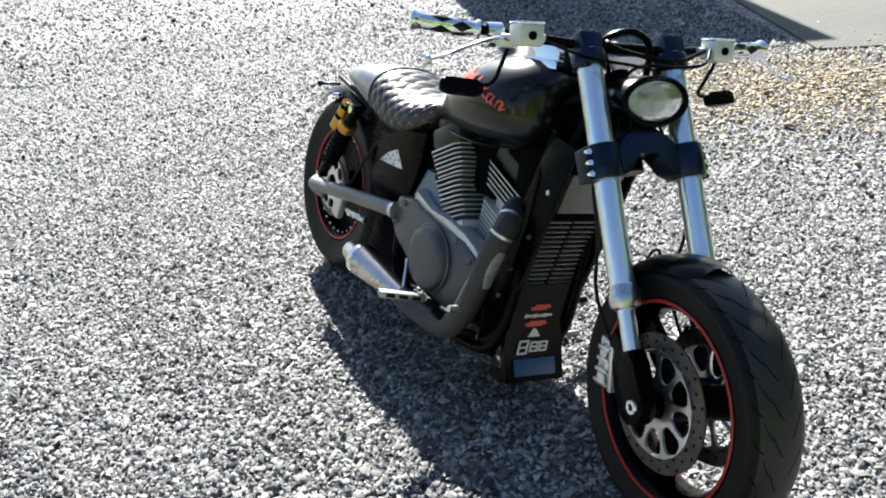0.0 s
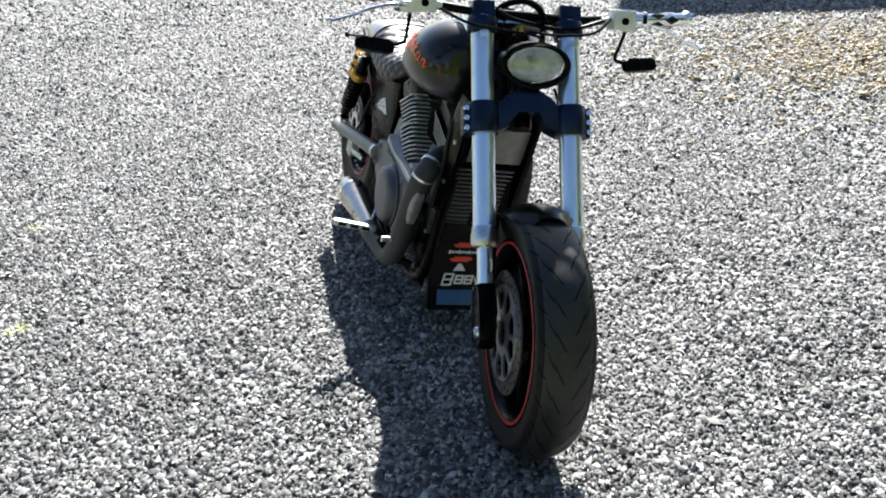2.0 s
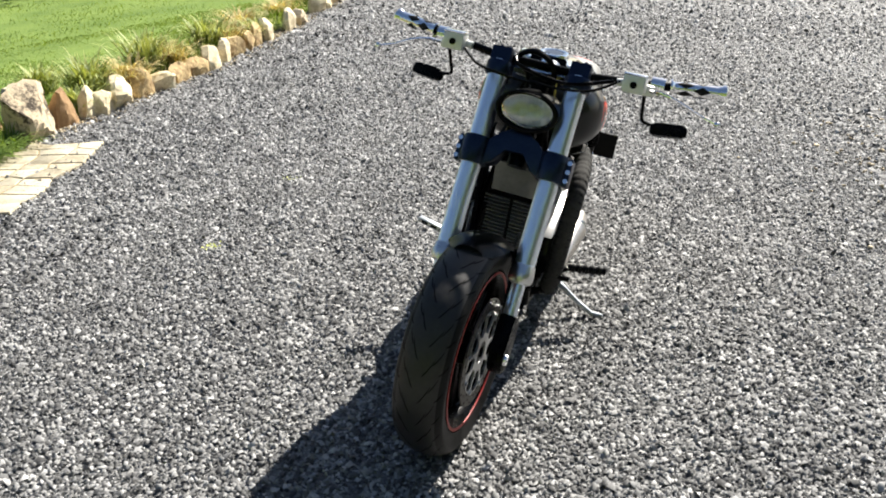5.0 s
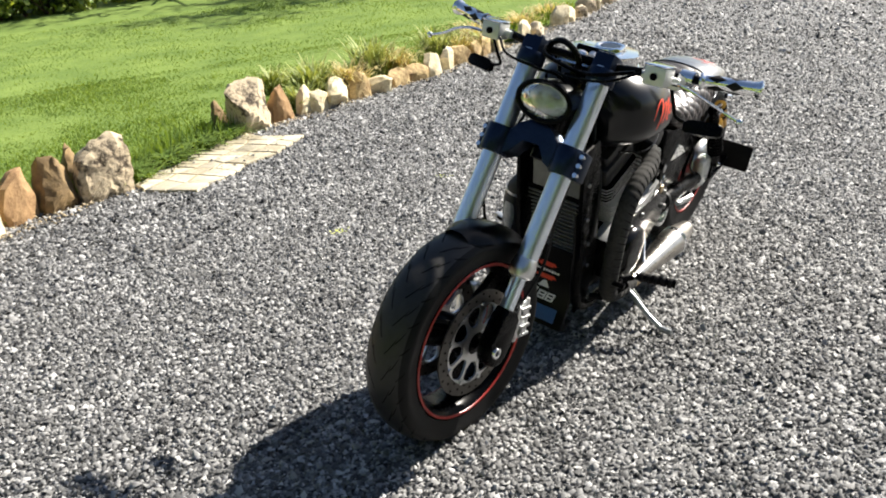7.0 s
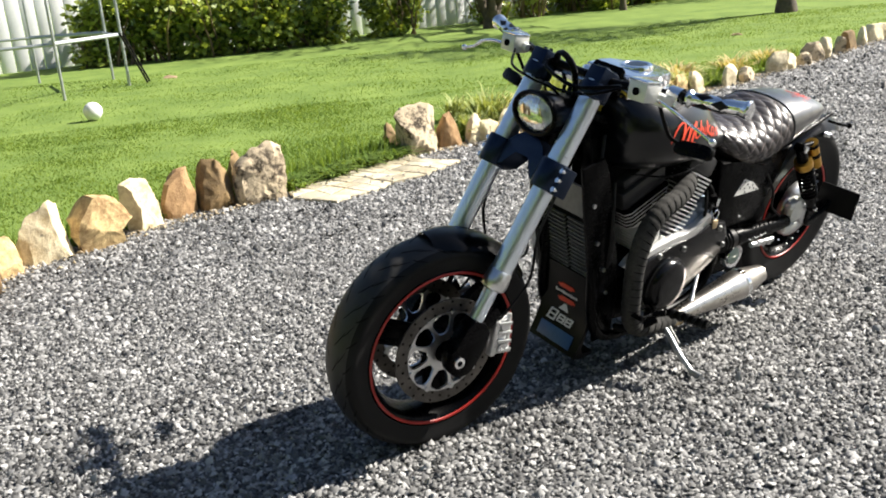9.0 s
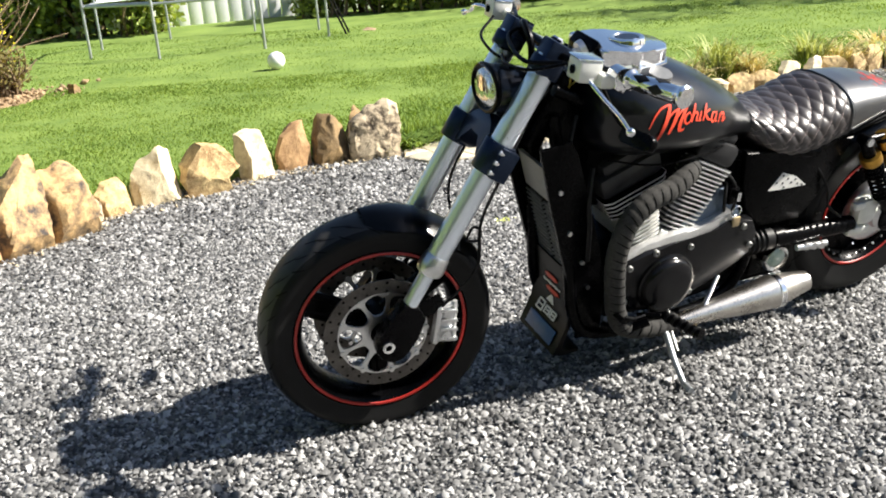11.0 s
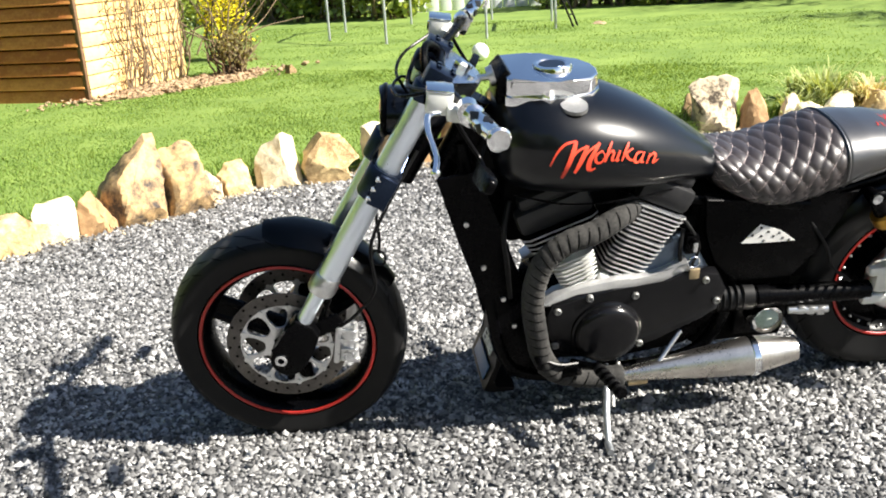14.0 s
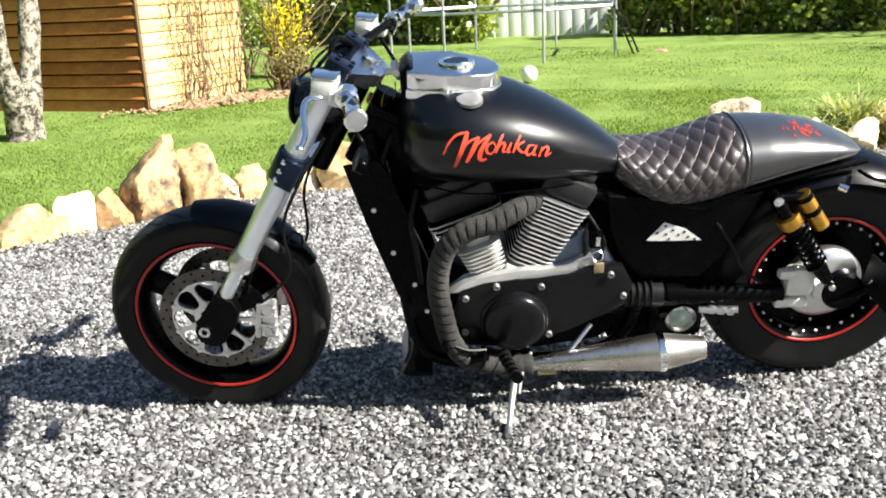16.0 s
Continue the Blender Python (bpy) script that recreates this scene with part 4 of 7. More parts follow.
tree(-3.42, -3.66, 2, 0.15, 3.2, M["lichen"], (0, 0, 3.3), 1.2, 900, M["laurel"], "old fruit tree with pale lichen-covered forked trunk", 6, 0.06)
tree(-17.6, 6.95, 4, 0.19, 4.0, M["bark"], (0, 0, 4.2), 2.4, 2200, M["laurel"], "broad dark tree with low spreading limbs on the lawn", 7, 0.14, 0.3)
tree(-14.0, 12.0, 1, 0.15, 4.4, M["bark"], (0, 0, 4.6), 2.3, 4200, M["laurel"], "upright dark-trunked tree at the lawn's edge", 8, 0.13, 1.0)
tree(-19.5, 10.9, 1, 0.07, 3.0, M["bark"], (0, 0, 3.4), 1.0, 900, M["laurel"], "young thin-stemmed tree on the far lawn", 9, 0.1, 0.8)
tree(-21.5, 15.5, 2, 0.25, 4.4, M["bark"], (0, 0, 4.6), 2.6, 3600, M["laurel"], "dark tree at the far end of the lawn", 10, 0.15, 0.8)


# low limbs of the broad tree, sweeping out over the lawn
rnd = random.Random(91)
broad = [o for o in bpy.data.objects if o.name.startswith("tree")][1]
for a in (95, 130, 65, 250, 285, 310, 20, 180):
    d = Vector((math.cos(radians(a)), math.sin(radians(a)), 0))
    bm = B()
    z0 = rnd.uniform(0.5, 1.0)
    pts = [Vector((0, 0, z0)) + d * 0.15]
    for k in range(5):
        pts.append(pts[-1] + d * rnd.uniform(0.45, 0.7) + Vector((rnd.gauss(0, 0.15), rnd.gauss(0, 0.15), rnd.uniform(0.05, 0.4))))
    tube(bm, pts, lambda t: 0.06 * (1 - 0.8 * t) + 0.01, seg=8, n=5)
    for q in pts[2:]:
        for j in range(3):
            e = Vector((rnd.gauss(0, 1), rnd.gauss(0, 1), rnd.uniform(-0.2, 0.9))).normalized()
            tube(bm, [q, q + e * 0.35, q + e * 0.8 + Vector((0, 0, rnd.uniform(-0.1, 0.15)))], lambda t: 0.028 * (1 - 0.85 * t) + 0.003, seg=5, n=3)
    part("limb", bm, M["bark"], broad, sharp=180)


# ---- hedge and fence at the end of the lawn ----
HEDGE = [(-17.6, -11.5), (-16.6, -8.2), (-15.9, -5.0), (-16.9, -2.0), (-17.5, 1.0), (-18.2, 4.0), (-18.9, 6.6), (-20.8, 10.0), (-24.5, 16.0), (-31, 25.0)]


def along(line, s):
    for (x0, y0), (x1, y1) in zip(line, line[1:]):
        L2 = math.hypot(x1 - x0, y1 - y0)
        if s <= L2:
            return x0 + (x1 - x0) * s / L2, y0 + (y1 - y0) * s / L2, math.degrees(math.atan2(y1 - y0, x1 - x0))
        s -= L2
    return x1, y1, math.degrees(math.atan2(y1 - y0, x1 - x0))


def laurel(x, y, w, h, n, seed):
    rnd = random.Random(seed)
    root = thing("laurel_bush", "dense glossy dark green laurel hedge bush", "hedge", "bushes of the hedge", at=pose(x, y, 0))
    bm = B()
    twigs(bm, rnd, (0, 0, 0), 16, h * 0.95, w * 0.9, r=0.03, curl=0.2)
    part("woody_base", bm, M["twig"], root)
    bm = B()
    for k in range(12):
        o = Vector((rnd.uniform(-0.36, 0.36) * w, rnd.uniform(-0.36, 0.36) * w, rnd.uniform(0.12, 0.92) * h))
        leaf_cloud(bm, rnd, o, (w * 0.36, w * 0.36, h * 0.26), n // 12, 0.15, 0.25)
    part("foliage", bm, M["laurel"], root, sharp=180)


def thin_row(s):
    return 18.6 < s < 21.5


rnd = random.Random(77)
s, i = 0.3, 0
while s < 42:
    x, y, a = along(HEDGE, s)
    w = rnd.uniform(1.1, 1.7)
    gap = any(a < s < b for a, b in ((2.1, 3.2), (7.4, 9.7), (15.4, 16.3), (16.95, 18.9)))
    if not gap:
        thin = thin_row(s)
        laurel(x + rnd.uniform(-0.2, 0.2), y, w * (0.6 if thin else 1), rnd.uniform(0.85, 1.1) * (1.3 if thin else 1.25 if s > 13.2 else 1.75 if s > 10 else 2.6), 3600 if not thin else 900, 300 + i)
    s += w * (1.1 if thin_row(s) else 0.72)
    i += 1
fence = thing("garden_fence", "tall white board fence behind the hedge", "fence")
s = 0.0
panel = None
while s < 24:
    x, y, a = along(HEDGE, s)
    if panel is None:
        bm = B()
        box(bm, (0.27, 0.03, 2.3), (0, 0, 1.15), bevel=0.004)
        panel = part("fence_board", bm, M["fence"], fence)
        o = panel
    else:
        o = panel.copy()
        scene.collection.objects.link(o)
        o.parent = fence
    o.matrix_basis = pose(x - 1.35, y + 0.2, 0, 0, 0, a)
    s += 0.285
bm = B()
x0, y0, a0 = along(HEDGE, 0)
for (xa, ya), (xb, yb) in zip(HEDGE, HEDGE[1:]):
    rod(bm, (xa - 1.45, ya + 0.2, 1.7), (xb - 1.45, yb + 0.2, 1.7), 0.04, seg=6)
    rod(bm, (xa - 1.45, ya + 0.2, 0.5), (xb - 1.45, yb + 0.2, 0.5), 0.04, seg=6)
part("rail", bm, M["fence"], fence)


# ---- trampoline frame and ball ----
tramp = thing("trampoline", "bare galvanised trampoline frame with net poles on the lawn", "trampoline", at=pose(-12.45, -2.4, 0.02))
RT = 1.95
corner = [(RT * math.cos(radians(38 + 45 * k)), RT * math.sin(radians(38 + 45 * k))) for k in range(8)]
for k in range(8):
    (xa, ya), (xb, yb) = corner[k], corner[(k + 1) % 8]
    bm = B()
    rod(bm, (xa, ya, 0.78), (xb, yb, 0.78), 0.022, seg=10)
    part("rail", bm, M["galv"], tramp)
    bm = B()
    rod(bm, (xa * 1.02, ya * 1.02, 0), (xa * 1.02, ya * 1.02, 2.5), 0.022, seg=10)
    part("pole", bm, M["galv"], tramp)
    if k % 2 == 0:
        bm = B()
        rod(bm, (xa, ya, 0.80), (xb, yb, 0.80), 0.016, seg=8)
        part("spring_rail", bm, M["galv"], tramp)
ladder = thing("trampoline_ladder", "small dark ladder leaning on the trampoline frame", "ladder", at=pose(-12.2, -0.3, 0.03, 0, 0, 0))
for dx in (-0.16, 0.16):
    bm = B()
    rod(bm, (dx - 0.25, 0.15, 0), (dx, -0.12, 0.8), 0.018, seg=6)
    part("side_rail", bm, M["plate"], ladder)
for k in range(3):
    bm = B()
    t = 0.25 + 0.25 * k
    rod(bm, (-0.41 + 0.25 * t, 0.15 - 0.27 * t, 0.8 * t), (-0.09 + 0.25 * t, 0.15 - 0.27 * t, 0.8 * t), 0.012, seg=6)
    part("rung", bm, M["plate"], ladder)
bm = B()
bmesh.ops.create_icosphere(bm, subdivisions=4, radius=0.105)
for v in bm.verts:
    v.co *= 1 + 0.012 * noise.cell(v.co * 13)
ball = part("football", bm, M["white"], label="white football lying on the lawn", sharp=180)
ball.matrix_world = pose(-8.15, -0.42, 0.137)
tagged(ball, category="ball")

# ---- the building whose shade falls on the drive ----
house = thing("outbuilding", "plain painted outbuilding standing behind the drive", "building", at=pose(1.55, 12.7, 0))
bm = B()
box(bm, (2.45, 3.0, 4.5), (0.05, 1.5, 2.25))
part("wall", bm, M["render_wall"], house)
bm = B()
box(bm, (2.55, 3.1, 0.08), (0.05, 1.5, 4.54), bevel=0.01)
part("roof", bm, M["bark"], house)


# ---- unseen woods, added to cut low sky light and darken reflections ----
def woods(line, h, seed, label):
    rnd = random.Random(seed)
    bm = B()
    total = sum(math.hypot(b[0] - a[0], b[1] - a[1]) for a, b in zip(line, line[1:]))
    s = 0.0
    while s < total:
        x, y, a = along(line, s)
        hh = h * rnd.uniform(0.75, 1.15)
        tube(bm, [(x, y, -0.1), (x + rnd.gauss(0, 0.2), y + rnd.gauss(0, 0.2), hh * 0.5), (x, y, hh)], lambda t: 0.22 * (1 - 0.8 * t), seg=8, n=3)
        for k in range(9):
            o = Vector((x + rnd.gauss(0, 0.5), y + rnd.gauss(0, 0.5), hh * rnd.uniform(0.08, 0.95)))
            leaf_cloud(bm, rnd, o, (1.5, 1.5, h * 0.2), 170, 0.42, 0.2)
        s += 1.5
    tagged(part("woods", bm, M["laurel"], label=label, sharp=180), category="trees", kind="stuff")


woods([(12.5, -9), (13.5, 0), (13.0, 9.0)], 7.5, 401, "unseen leafy wood added beyond the drive to darken reflections")
woods([(-3.0, -13.5), (4.0, -13.0), (11.0, -10.5)], 7.5, 402, "unseen leafy wood added behind the garden to darken reflections")


# ---- the motorcycle ----
# local axes: x forward, y to its left, z up; the front axle stands over the origin; it leans on its side stand
BIKE = pose(0.463, 1.694, 0.0, 0, 0, -63.1) @ pose(0, 0, 0, -14.0, 0, 0)
bike = thing("motorcycle", "black custom cruiser motorcycle with red rim stripes on its side stand", "motorcycle", at=BIKE)
RAKE, STEER = 30.0, -8.0
FORK = pose(0, 0.006, 0.327) @ pose(0, 0, 0, 0, -RAKE, 0) @ pose(-0.05, 0, 0) @ pose(0, 0, 0, 0, 0, STEER) @ pose(0.05, 0, 0)
FWHEEL = FORK @ pose(0, 0, 0, 0, RAKE, 0)


def placed(name, bm, material, m, parent=None, label="", sharp=38):
    bmesh.ops.transform(bm, matrix=m, verts=bm.verts)
    return part(name, bm, material, parent or bike, label, sharp)


def ring_of(first, m, n, step=None):
    """Repeats a piece round the local y axis of m."""
    first.matrix_basis = m
    for k in range(1, n):
        o = first.copy()
        scene.collection.objects.link(o)
        o.parent = first.parent
        o.matrix_basis = m @ pose(0, 0, 0, 0, (step or 360 / n) * k, 0)


def wheel(m, r, half, rim_r, name, label, spokes=3, sport=True):
    """A cast wheel with its tyre, red rim stripes and valve; axis along local y."""
    bm = B()
    rw = half * 0.72
    lathe(bm, [(rim_r, rw), (rim_r - 0.006, rw + 0.003), (rim_r - 0.016, rw - 0.004), (rim_r - 0.028, rw * 0.55), (rim_r - 0.034, 0), (rim_r - 0.028, -rw * 0.55),
               (rim_r - 0.016, -rw + 0.004), (rim_r - 0.006, -rw - 0.003), (rim_r, -rw), (rim_r + 0.004, 0)], Matrix(), 72, close=True)
    rim = placed(name, bm, M["satinblack"], m, label=label)
    bm = B()
    lathe(bm, [(0.018, 0.075), (0.045, 0.072), (0.052, 0.03), (0.055, 0), (0.052, -0.03), (0.045, -0.072), (0.018, -0.075)], Matrix(), 32, close=True)
    placed("hub", bm, M["satinblack"], m, rim)
    bm = B()
    for s in (-1, 1):
        p0, p1 = Vector((math.cos(s * 0.55) * 0.045, 0, math.sin(s * 0.55) * 0.045)), Vector((math.cos(s * 0.13) * (rim_r - 0.03), 0, math.sin(s * 0.13) * (rim_r - 0.03)))
        tube(bm, [p0, (p0 + p1) / 2, p1], lambda t: 0.017 - 0.004 * t, seg=8, n=4)
    extrude_outline(bm, [(0.05, -0.016), (rim_r - 0.03, -0.03), (rim_r - 0.03, 0.03), (0.05, 0.016)], -0.007, 0.007)
    ring_of(part("spoke", bm, M["satinblack"], rim), m @ pose(0, 0, 0, 0, -25, 0), spokes)
    bm = B()
    prof = []
    for k in range(33):
        a = math.pi * k / 32
        y = math.cos(a) * half
        s = math.sin(a)
        rr = rim_r + 0.004 + (r - rim_r - 0.004) * (s ** 0.62 if s > 0 else 0)
        prof.append((rr, y * (0.76 + 0.24 * min(1, s * 2.2))))
    prof += [(rim_r + 0.002, -half * 0.6), (rim_r + 0.002, half * 0.6)]
    lathe(bm, prof, Matrix(), 96, close=True)
    for f in bm.faces:
        c = f.calc_center_median()
        f.material_index = int(math.hypot(c.x, c.z) > rim_r + (r - rim_r) * 0.80)
    tyre = placed("tyre", bm, [M["rubber"], M["tread"]], m, rim, "black rubber tyre with dusty grey tread")
    # tread cuts: near-black strips laid on the rubber, standing for the grooves' shade

    def tread(a, u):
        # u runs across the tread, -1 to 1
        ang = u * 1.12
        s = math.cos(ang)
        rr = rim_r + 0.004 + (r - rim_r - 0.004) * s ** 0.62 + 0.0009
        return Vector((rr * math.cos(a), math.sin(ang) * half * (0.76 + 0.24 * min(1, s * 2.2)), rr * math.sin(a)))
    n = 26
    for sgn, u0, u1, da, w, sh in ((1, 0.10, 0.42, 0.17, 0.0060, 0), (1, 0.36, 0.62, 0.13, 0.0056, 0.11), (1, 0.60, 0.92, 0.10, 0.0052, 0.03), (-1, 0.10, 0.42, 0.17, 0.0060, 0.12), (-1, 0.36, 0.62, 0.13, 0.0056, 0.23), (-1, 0.60, 0.92, 0.10, 0.0052, 0.15)):
        bm = B()
        prev = None
        for j in range(9):
            t = j / 8
            u = sgn * (u0 + (u1 - u0) * t)
            a = sh + da * t ** 1.3
            ww = w / r * (1 - abs(2 * t - 1) ** 3 * 0.8)
            cur = (bm.verts.new(tread(a - ww / 2, u)), bm.verts.new(tread(a + ww / 2, u)))
            if prev:
                bm.faces.new((prev[0], prev[1], cur[1], cur[0]))
            prev = cur
        ring_of(part("tread_groove", bm, M["groove"], rim, sharp=180), m, n)
    for s in (-1, 1):
        bm = B()
        y = s * (rw + 0.0045)
        lathe(bm, [(rim_r - 0.001, y), (rim_r - 0.003, y + s * 0.0016), (rim_r - 0.009, y + s * 0.0012), (rim_r - 0.0105, y - s * 0.002)], Matrix(), 96)
        placed("rim_stripe", bm, M["red"], m, rim, "red rim stripe")
    bm = B()
    rod(bm, (0, rw * 0.3, -(rim_r - 0.03)), (0, rw * 0.75, -(rim_r - 0.07)), 0.004, seg=8)
    placed("valve", bm, M["chrome"], m, rim)
    return rim


def brake_disc(m, r, y, parent, s):
    """A drilled ring on a carrier with a crown of oblong windows."""
    bm = B()
    inner = r * 0.745
    seg = 90
    t = 0.0025
    lathe(bm, [(inner, y - t), (r, y - t), (r, y + t), (inner, y + t)], Matrix(), seg, close=True)
    ring_ob = placed("brake_disc", bm, M["disc"], m, parent, "drilled steel brake disc")
    # near-black plugs stand for the shade in the drilled holes
    for j, rr in enumerate((0.80, 0.875, 0.95)):
        bm = B()
        a = 2 * math.pi * 0.33 * j / 10
        p = Vector((math.cos(a) * r * rr, y, math.sin(a) * r * rr))
        rod(bm, p - Vector((0, t + 0.0006, 0)), p + Vector((0, t + 0.0006, 0)), 0.0042, seg=8)
        ring_of(part("drilling", bm, M["dark"], parent, sharp=180), m, 15)
    bm = B()
    n, yc = 9, y + s * 0.003
    NR, NS = 30, 216
    grid = []
    r_in, r_out = 0.036, inner + 0.004
    for k in range(NS):
        ang = 2 * math.pi * k / NS
        grid.append([bm.verts.new(((r_in + (r_out - r_in) * i / NR) * math.cos(ang), yc, (r_in + (r_out - r_in) * i / NR) * math.sin(ang))) for i in range(NR + 1)])
    mid_r, half_r = (0.056 + inner) / 2 + 0.002, (inner - 0.056) / 2 - 0.002
    for k in range(NS):
        for i in range(NR):
            ang = 2 * math.pi * (k + 0.5) / NS
            rr = r_in + (r_out - r_in) * (i + 0.5) / NR
            u = ((ang + math.pi / n) % (2 * math.pi / n) - math.pi / n) / (0.305 if rr > mid_r - 0.01 else 0.275)
            v = (rr - mid_r) / half_r
            if abs(u) ** 2.6 + abs(v) ** 2.6 < 1:
                continue
            bm.faces.new((grid[k][i], grid[(k + 1) % NS][i], grid[(k + 1) % NS][i + 1], grid[k][i + 1]))
    bmesh.ops.delete(bm, geom=[v for v in bm.verts if not v.link_faces], context="VERTS")
    bmesh.ops.solidify(bm, geom=bm.faces[:], thickness=0.007)
    placed("disc_carrier", bm, M["satin"], m, parent, "silver disc carrier with oblong windows")
    bm = B()
    bmesh.ops.create_cone(bm, cap_ends=True, segments=10, radius1=0.0075, radius2=0.0065, depth=0.012, matrix=pose(math.cos(math.pi / n) * inner, y + s * 0.002, math.sin(math.pi / n) * inner, 90, 0, 0))
    ring_of(part("disc_button", bm, M["satin"], parent, "bright floating-disc button"), m, n)
    return ring_ob


fw = wheel(FWHEEL, 0.338, 0.086, 0.250, "front_wheel", "black cast front wheel with red stripe")
for s in (-1, 1):
    brake_disc(FWHEEL, 0.169, s * 0.073, fw, s)
RW = pose(-1.83, 0, 0.356)
rw_ob = wheel(RW, 0.356, 0.108, 0.222, "rear_wheel", "black cast rear wheel with red stripe", spokes=5)
for s in (-1, 1):
    bm = B()
    bmesh.ops.create_icosphere(bm, subdivisions=1, radius=0.0055, matrix=Matrix.Translation((0.193, s * 0.066, 0)))
    ring_of(part("rim_bolt", bm, M["satin"], rw_ob), RW, 30)
bm = B()
lathe(bm, [(0.05, 0.012), (0.19, 0.02), (0.196, 0.0), (0.19, -0.02), (0.05, -0.012)], Matrix(), 48, close=True)
placed("wheel_disc", bm, M["satinblack"], RW, rw_ob, "black dished wheel centre")
brake_disc(RW, 0.13, -0.10, rw_ob, -1)

# -- fork --
for s in (-1, 1):
    y = s * 0.126
    bm = B()
    rod(bm, (0, y, 0.262), (0, y, 0.880), 0.032, seg=36)
    upper = placed("fork_tube", bm, M["forktube"], FORK, label="polished upper fork tube")
    bm = B()
    lathe(bm, [(0.0, 0.228), (0.024, 0.228), (0.0350, 0.234), (0.0385, 0.244), (0.0385, 0.266), (0.0360, 0.272), (0.0360, 0.284), (0.0325, 0.290), (0.0, 0.290)], Matrix.Translation((0, y, 0)) @ pose(0, 0, 0, 90, 0, 0), 32)
    placed("dust_seal_collar", bm, M["satin"], FORK, upper, "bright collar at the tube's foot")
    bm = B()
    rod(bm, (0, y, 0.118), (0, y, 0.245), 0.0215, seg=24)
    placed("fork_slider", bm, M["forktube"], FORK, upper, "slim chrome fork slider")
    bm = B()
    lug = [(-0.012 + 0.050 * math.cos(q), 0.004 + 0.050 * math.sin(q)) for q in (radians(195 + 15 * k) for k in range(13))]
    extrude_outline(bm, lug + [(0.037, 0.03), (0.032, 0.10), (0.026, 0.132), (-0.026, 0.132), (-0.056, 0.112), (-0.066, 0.05)], y - (0.022 if s > 0 else 0.026), y + (0.026 if s > 0 else 0.022), bevel=0.008)
    placed("axle_lug", bm, M["satinblack"], FORK, upper, "black cast axle lug")
    bm = B()
    lathe(bm, [(0.0, s * 0.003), (0.008, s * 0.003), (0.009, s * 0.013), (0.017, s * 0.013), (0.0185, s * 0.008), (0.0185, -0.01 * s)], Matrix.Translation((0.006, y + s * 0.020, 0.0)), 24)
    placed("axle_nut", bm, M["chrome"], FORK, upper, "round chrome axle end")
    # caliper
    bm = B()
    box(bm, (0.042, 0.05, 0.11), (-0.176, s * 0.090, 0.02), (0, -8, 0), bevel=0.012)
    box(bm, (0.018, 0.03, 0.12), (-0.148, s * 0.104, 0.02), (0, -8, 0), bevel=0.006)
    for dz in (-0.035, 0.035):
        rod(bm, (-0.176 - dz * 0.1, s * 0.110, 0.02 + dz), (-0.176 - dz * 0.1, s * 0.122, 0.02 + dz), 0.015, seg=16)
    bmc = B()
    for dz in (-0.05, 0.055):
        rod(bmc, (-0.150, s * 0.104, 0.02 + dz), (-0.205, s * 0.108, 0.02 + dz * 1.1), 0.008, seg=10)
    rod(bmc, (-0.196, s * 0.11, -0.03), (-0.200, s * 0.11, 0.09), 0.007, seg=10)
    for dz in (-0.045, -0.015, 0.015, 0.045):
        box(bm, (0.050, 0.008, 0.010), (-0.180, s * 0.119, 0.02 + dz), (0, -8, 0), bevel=0.002)
    cal = placed("brake_caliper", bm, M["satin"], FWHEEL, label="bright ribbed alloy brake caliper")
    bm = B()
    box(bm, (0.12, 0.016, 0.045), (-0.11, s * 0.108, 0.075), (0, 25, 0), bevel=0.006)
    placed("caliper_bracket", bm, M["satinblack"], FWHEEL, cal, "black caliper bracket")
    placed("caliper_pin", bmc, M["alloy"], FWHEEL, cal, "bright caliper pins")
    bm = B()
    tube(bm, [(-0.09, s * 0.105, 0.12), (-0.12, s * 0.11, 0.20), (-0.13, s * 0.115, 0.30), (-0.06, s * 0.135, 0.42), (-0.045, s * 0.135, 0.55), (-0.05, s * 0.10, 0.70)], 0.0048, seg=6)
    placed("brake_hose", bm, M["rubber"], FORK, cal)
    # lower clamp
    bm = B()
    lathe(bm, [(0.0322, 0.547), (0.042, 0.547), (0.0445, 0.551), (0.0445, 0.630), (0.042, 0.634), (0.0322, 0.634)], Matrix.Translation((0, y, 0)) @ pose(0, 0, 0, 90, 0, 0), 32, close=True)
    box(bm, (0.05, 0.028, 0.085), (-0.012, y + s * 0.043, 0.588), bevel=0.004)
    clamp = placed("fork_clamp", bm, M["yoke"], FORK, label="blue-black anodised fork clamp")
    for dz in (-0.028, 0, 0.028):
        bm = B()
        rod(bm, (0.006, y + s * 0.050, 0.588 + dz), (0.019, y + s * 0.050, 0.588 + dz), 0.0075, seg=14)
        rod(bm, (0.019, y + s * 0.050, 0.588 + dz), (0.0195, y + s * 0.050, 0.588 + dz), 0.004, seg=8)
        placed("clamp_bolt", bm, M["chrome"], FORK, clamp)
    # top clamp with bar riser and cap
    bm = B()
    lathe(bm, [(0.0322, 0.836), (0.041, 0.836), (0.043, 0.840), (0.043, 0.872), (0.041, 0.876), (0.0322, 0.876)], Matrix.Translation((0, y, 0)) @ pose(0, 0, 0, 90, 0, 0), 32, close=True)
    top = placed("top_clamp", bm, M["yoke"], FORK, label="black top clamp round the fork tube")
    bm = B()
    lathe(bm, [(0, 0.890), (0.012, 0.890), (0.020, 0.887), (0.0285, 0.880), (0.0285, 0.870)], Matrix.Translation((0, y, 0)) @ pose(0, 0, 0, 90, 0, 0), 24)
    placed("fork_cap", bm, M["chrome"], FORK, top)

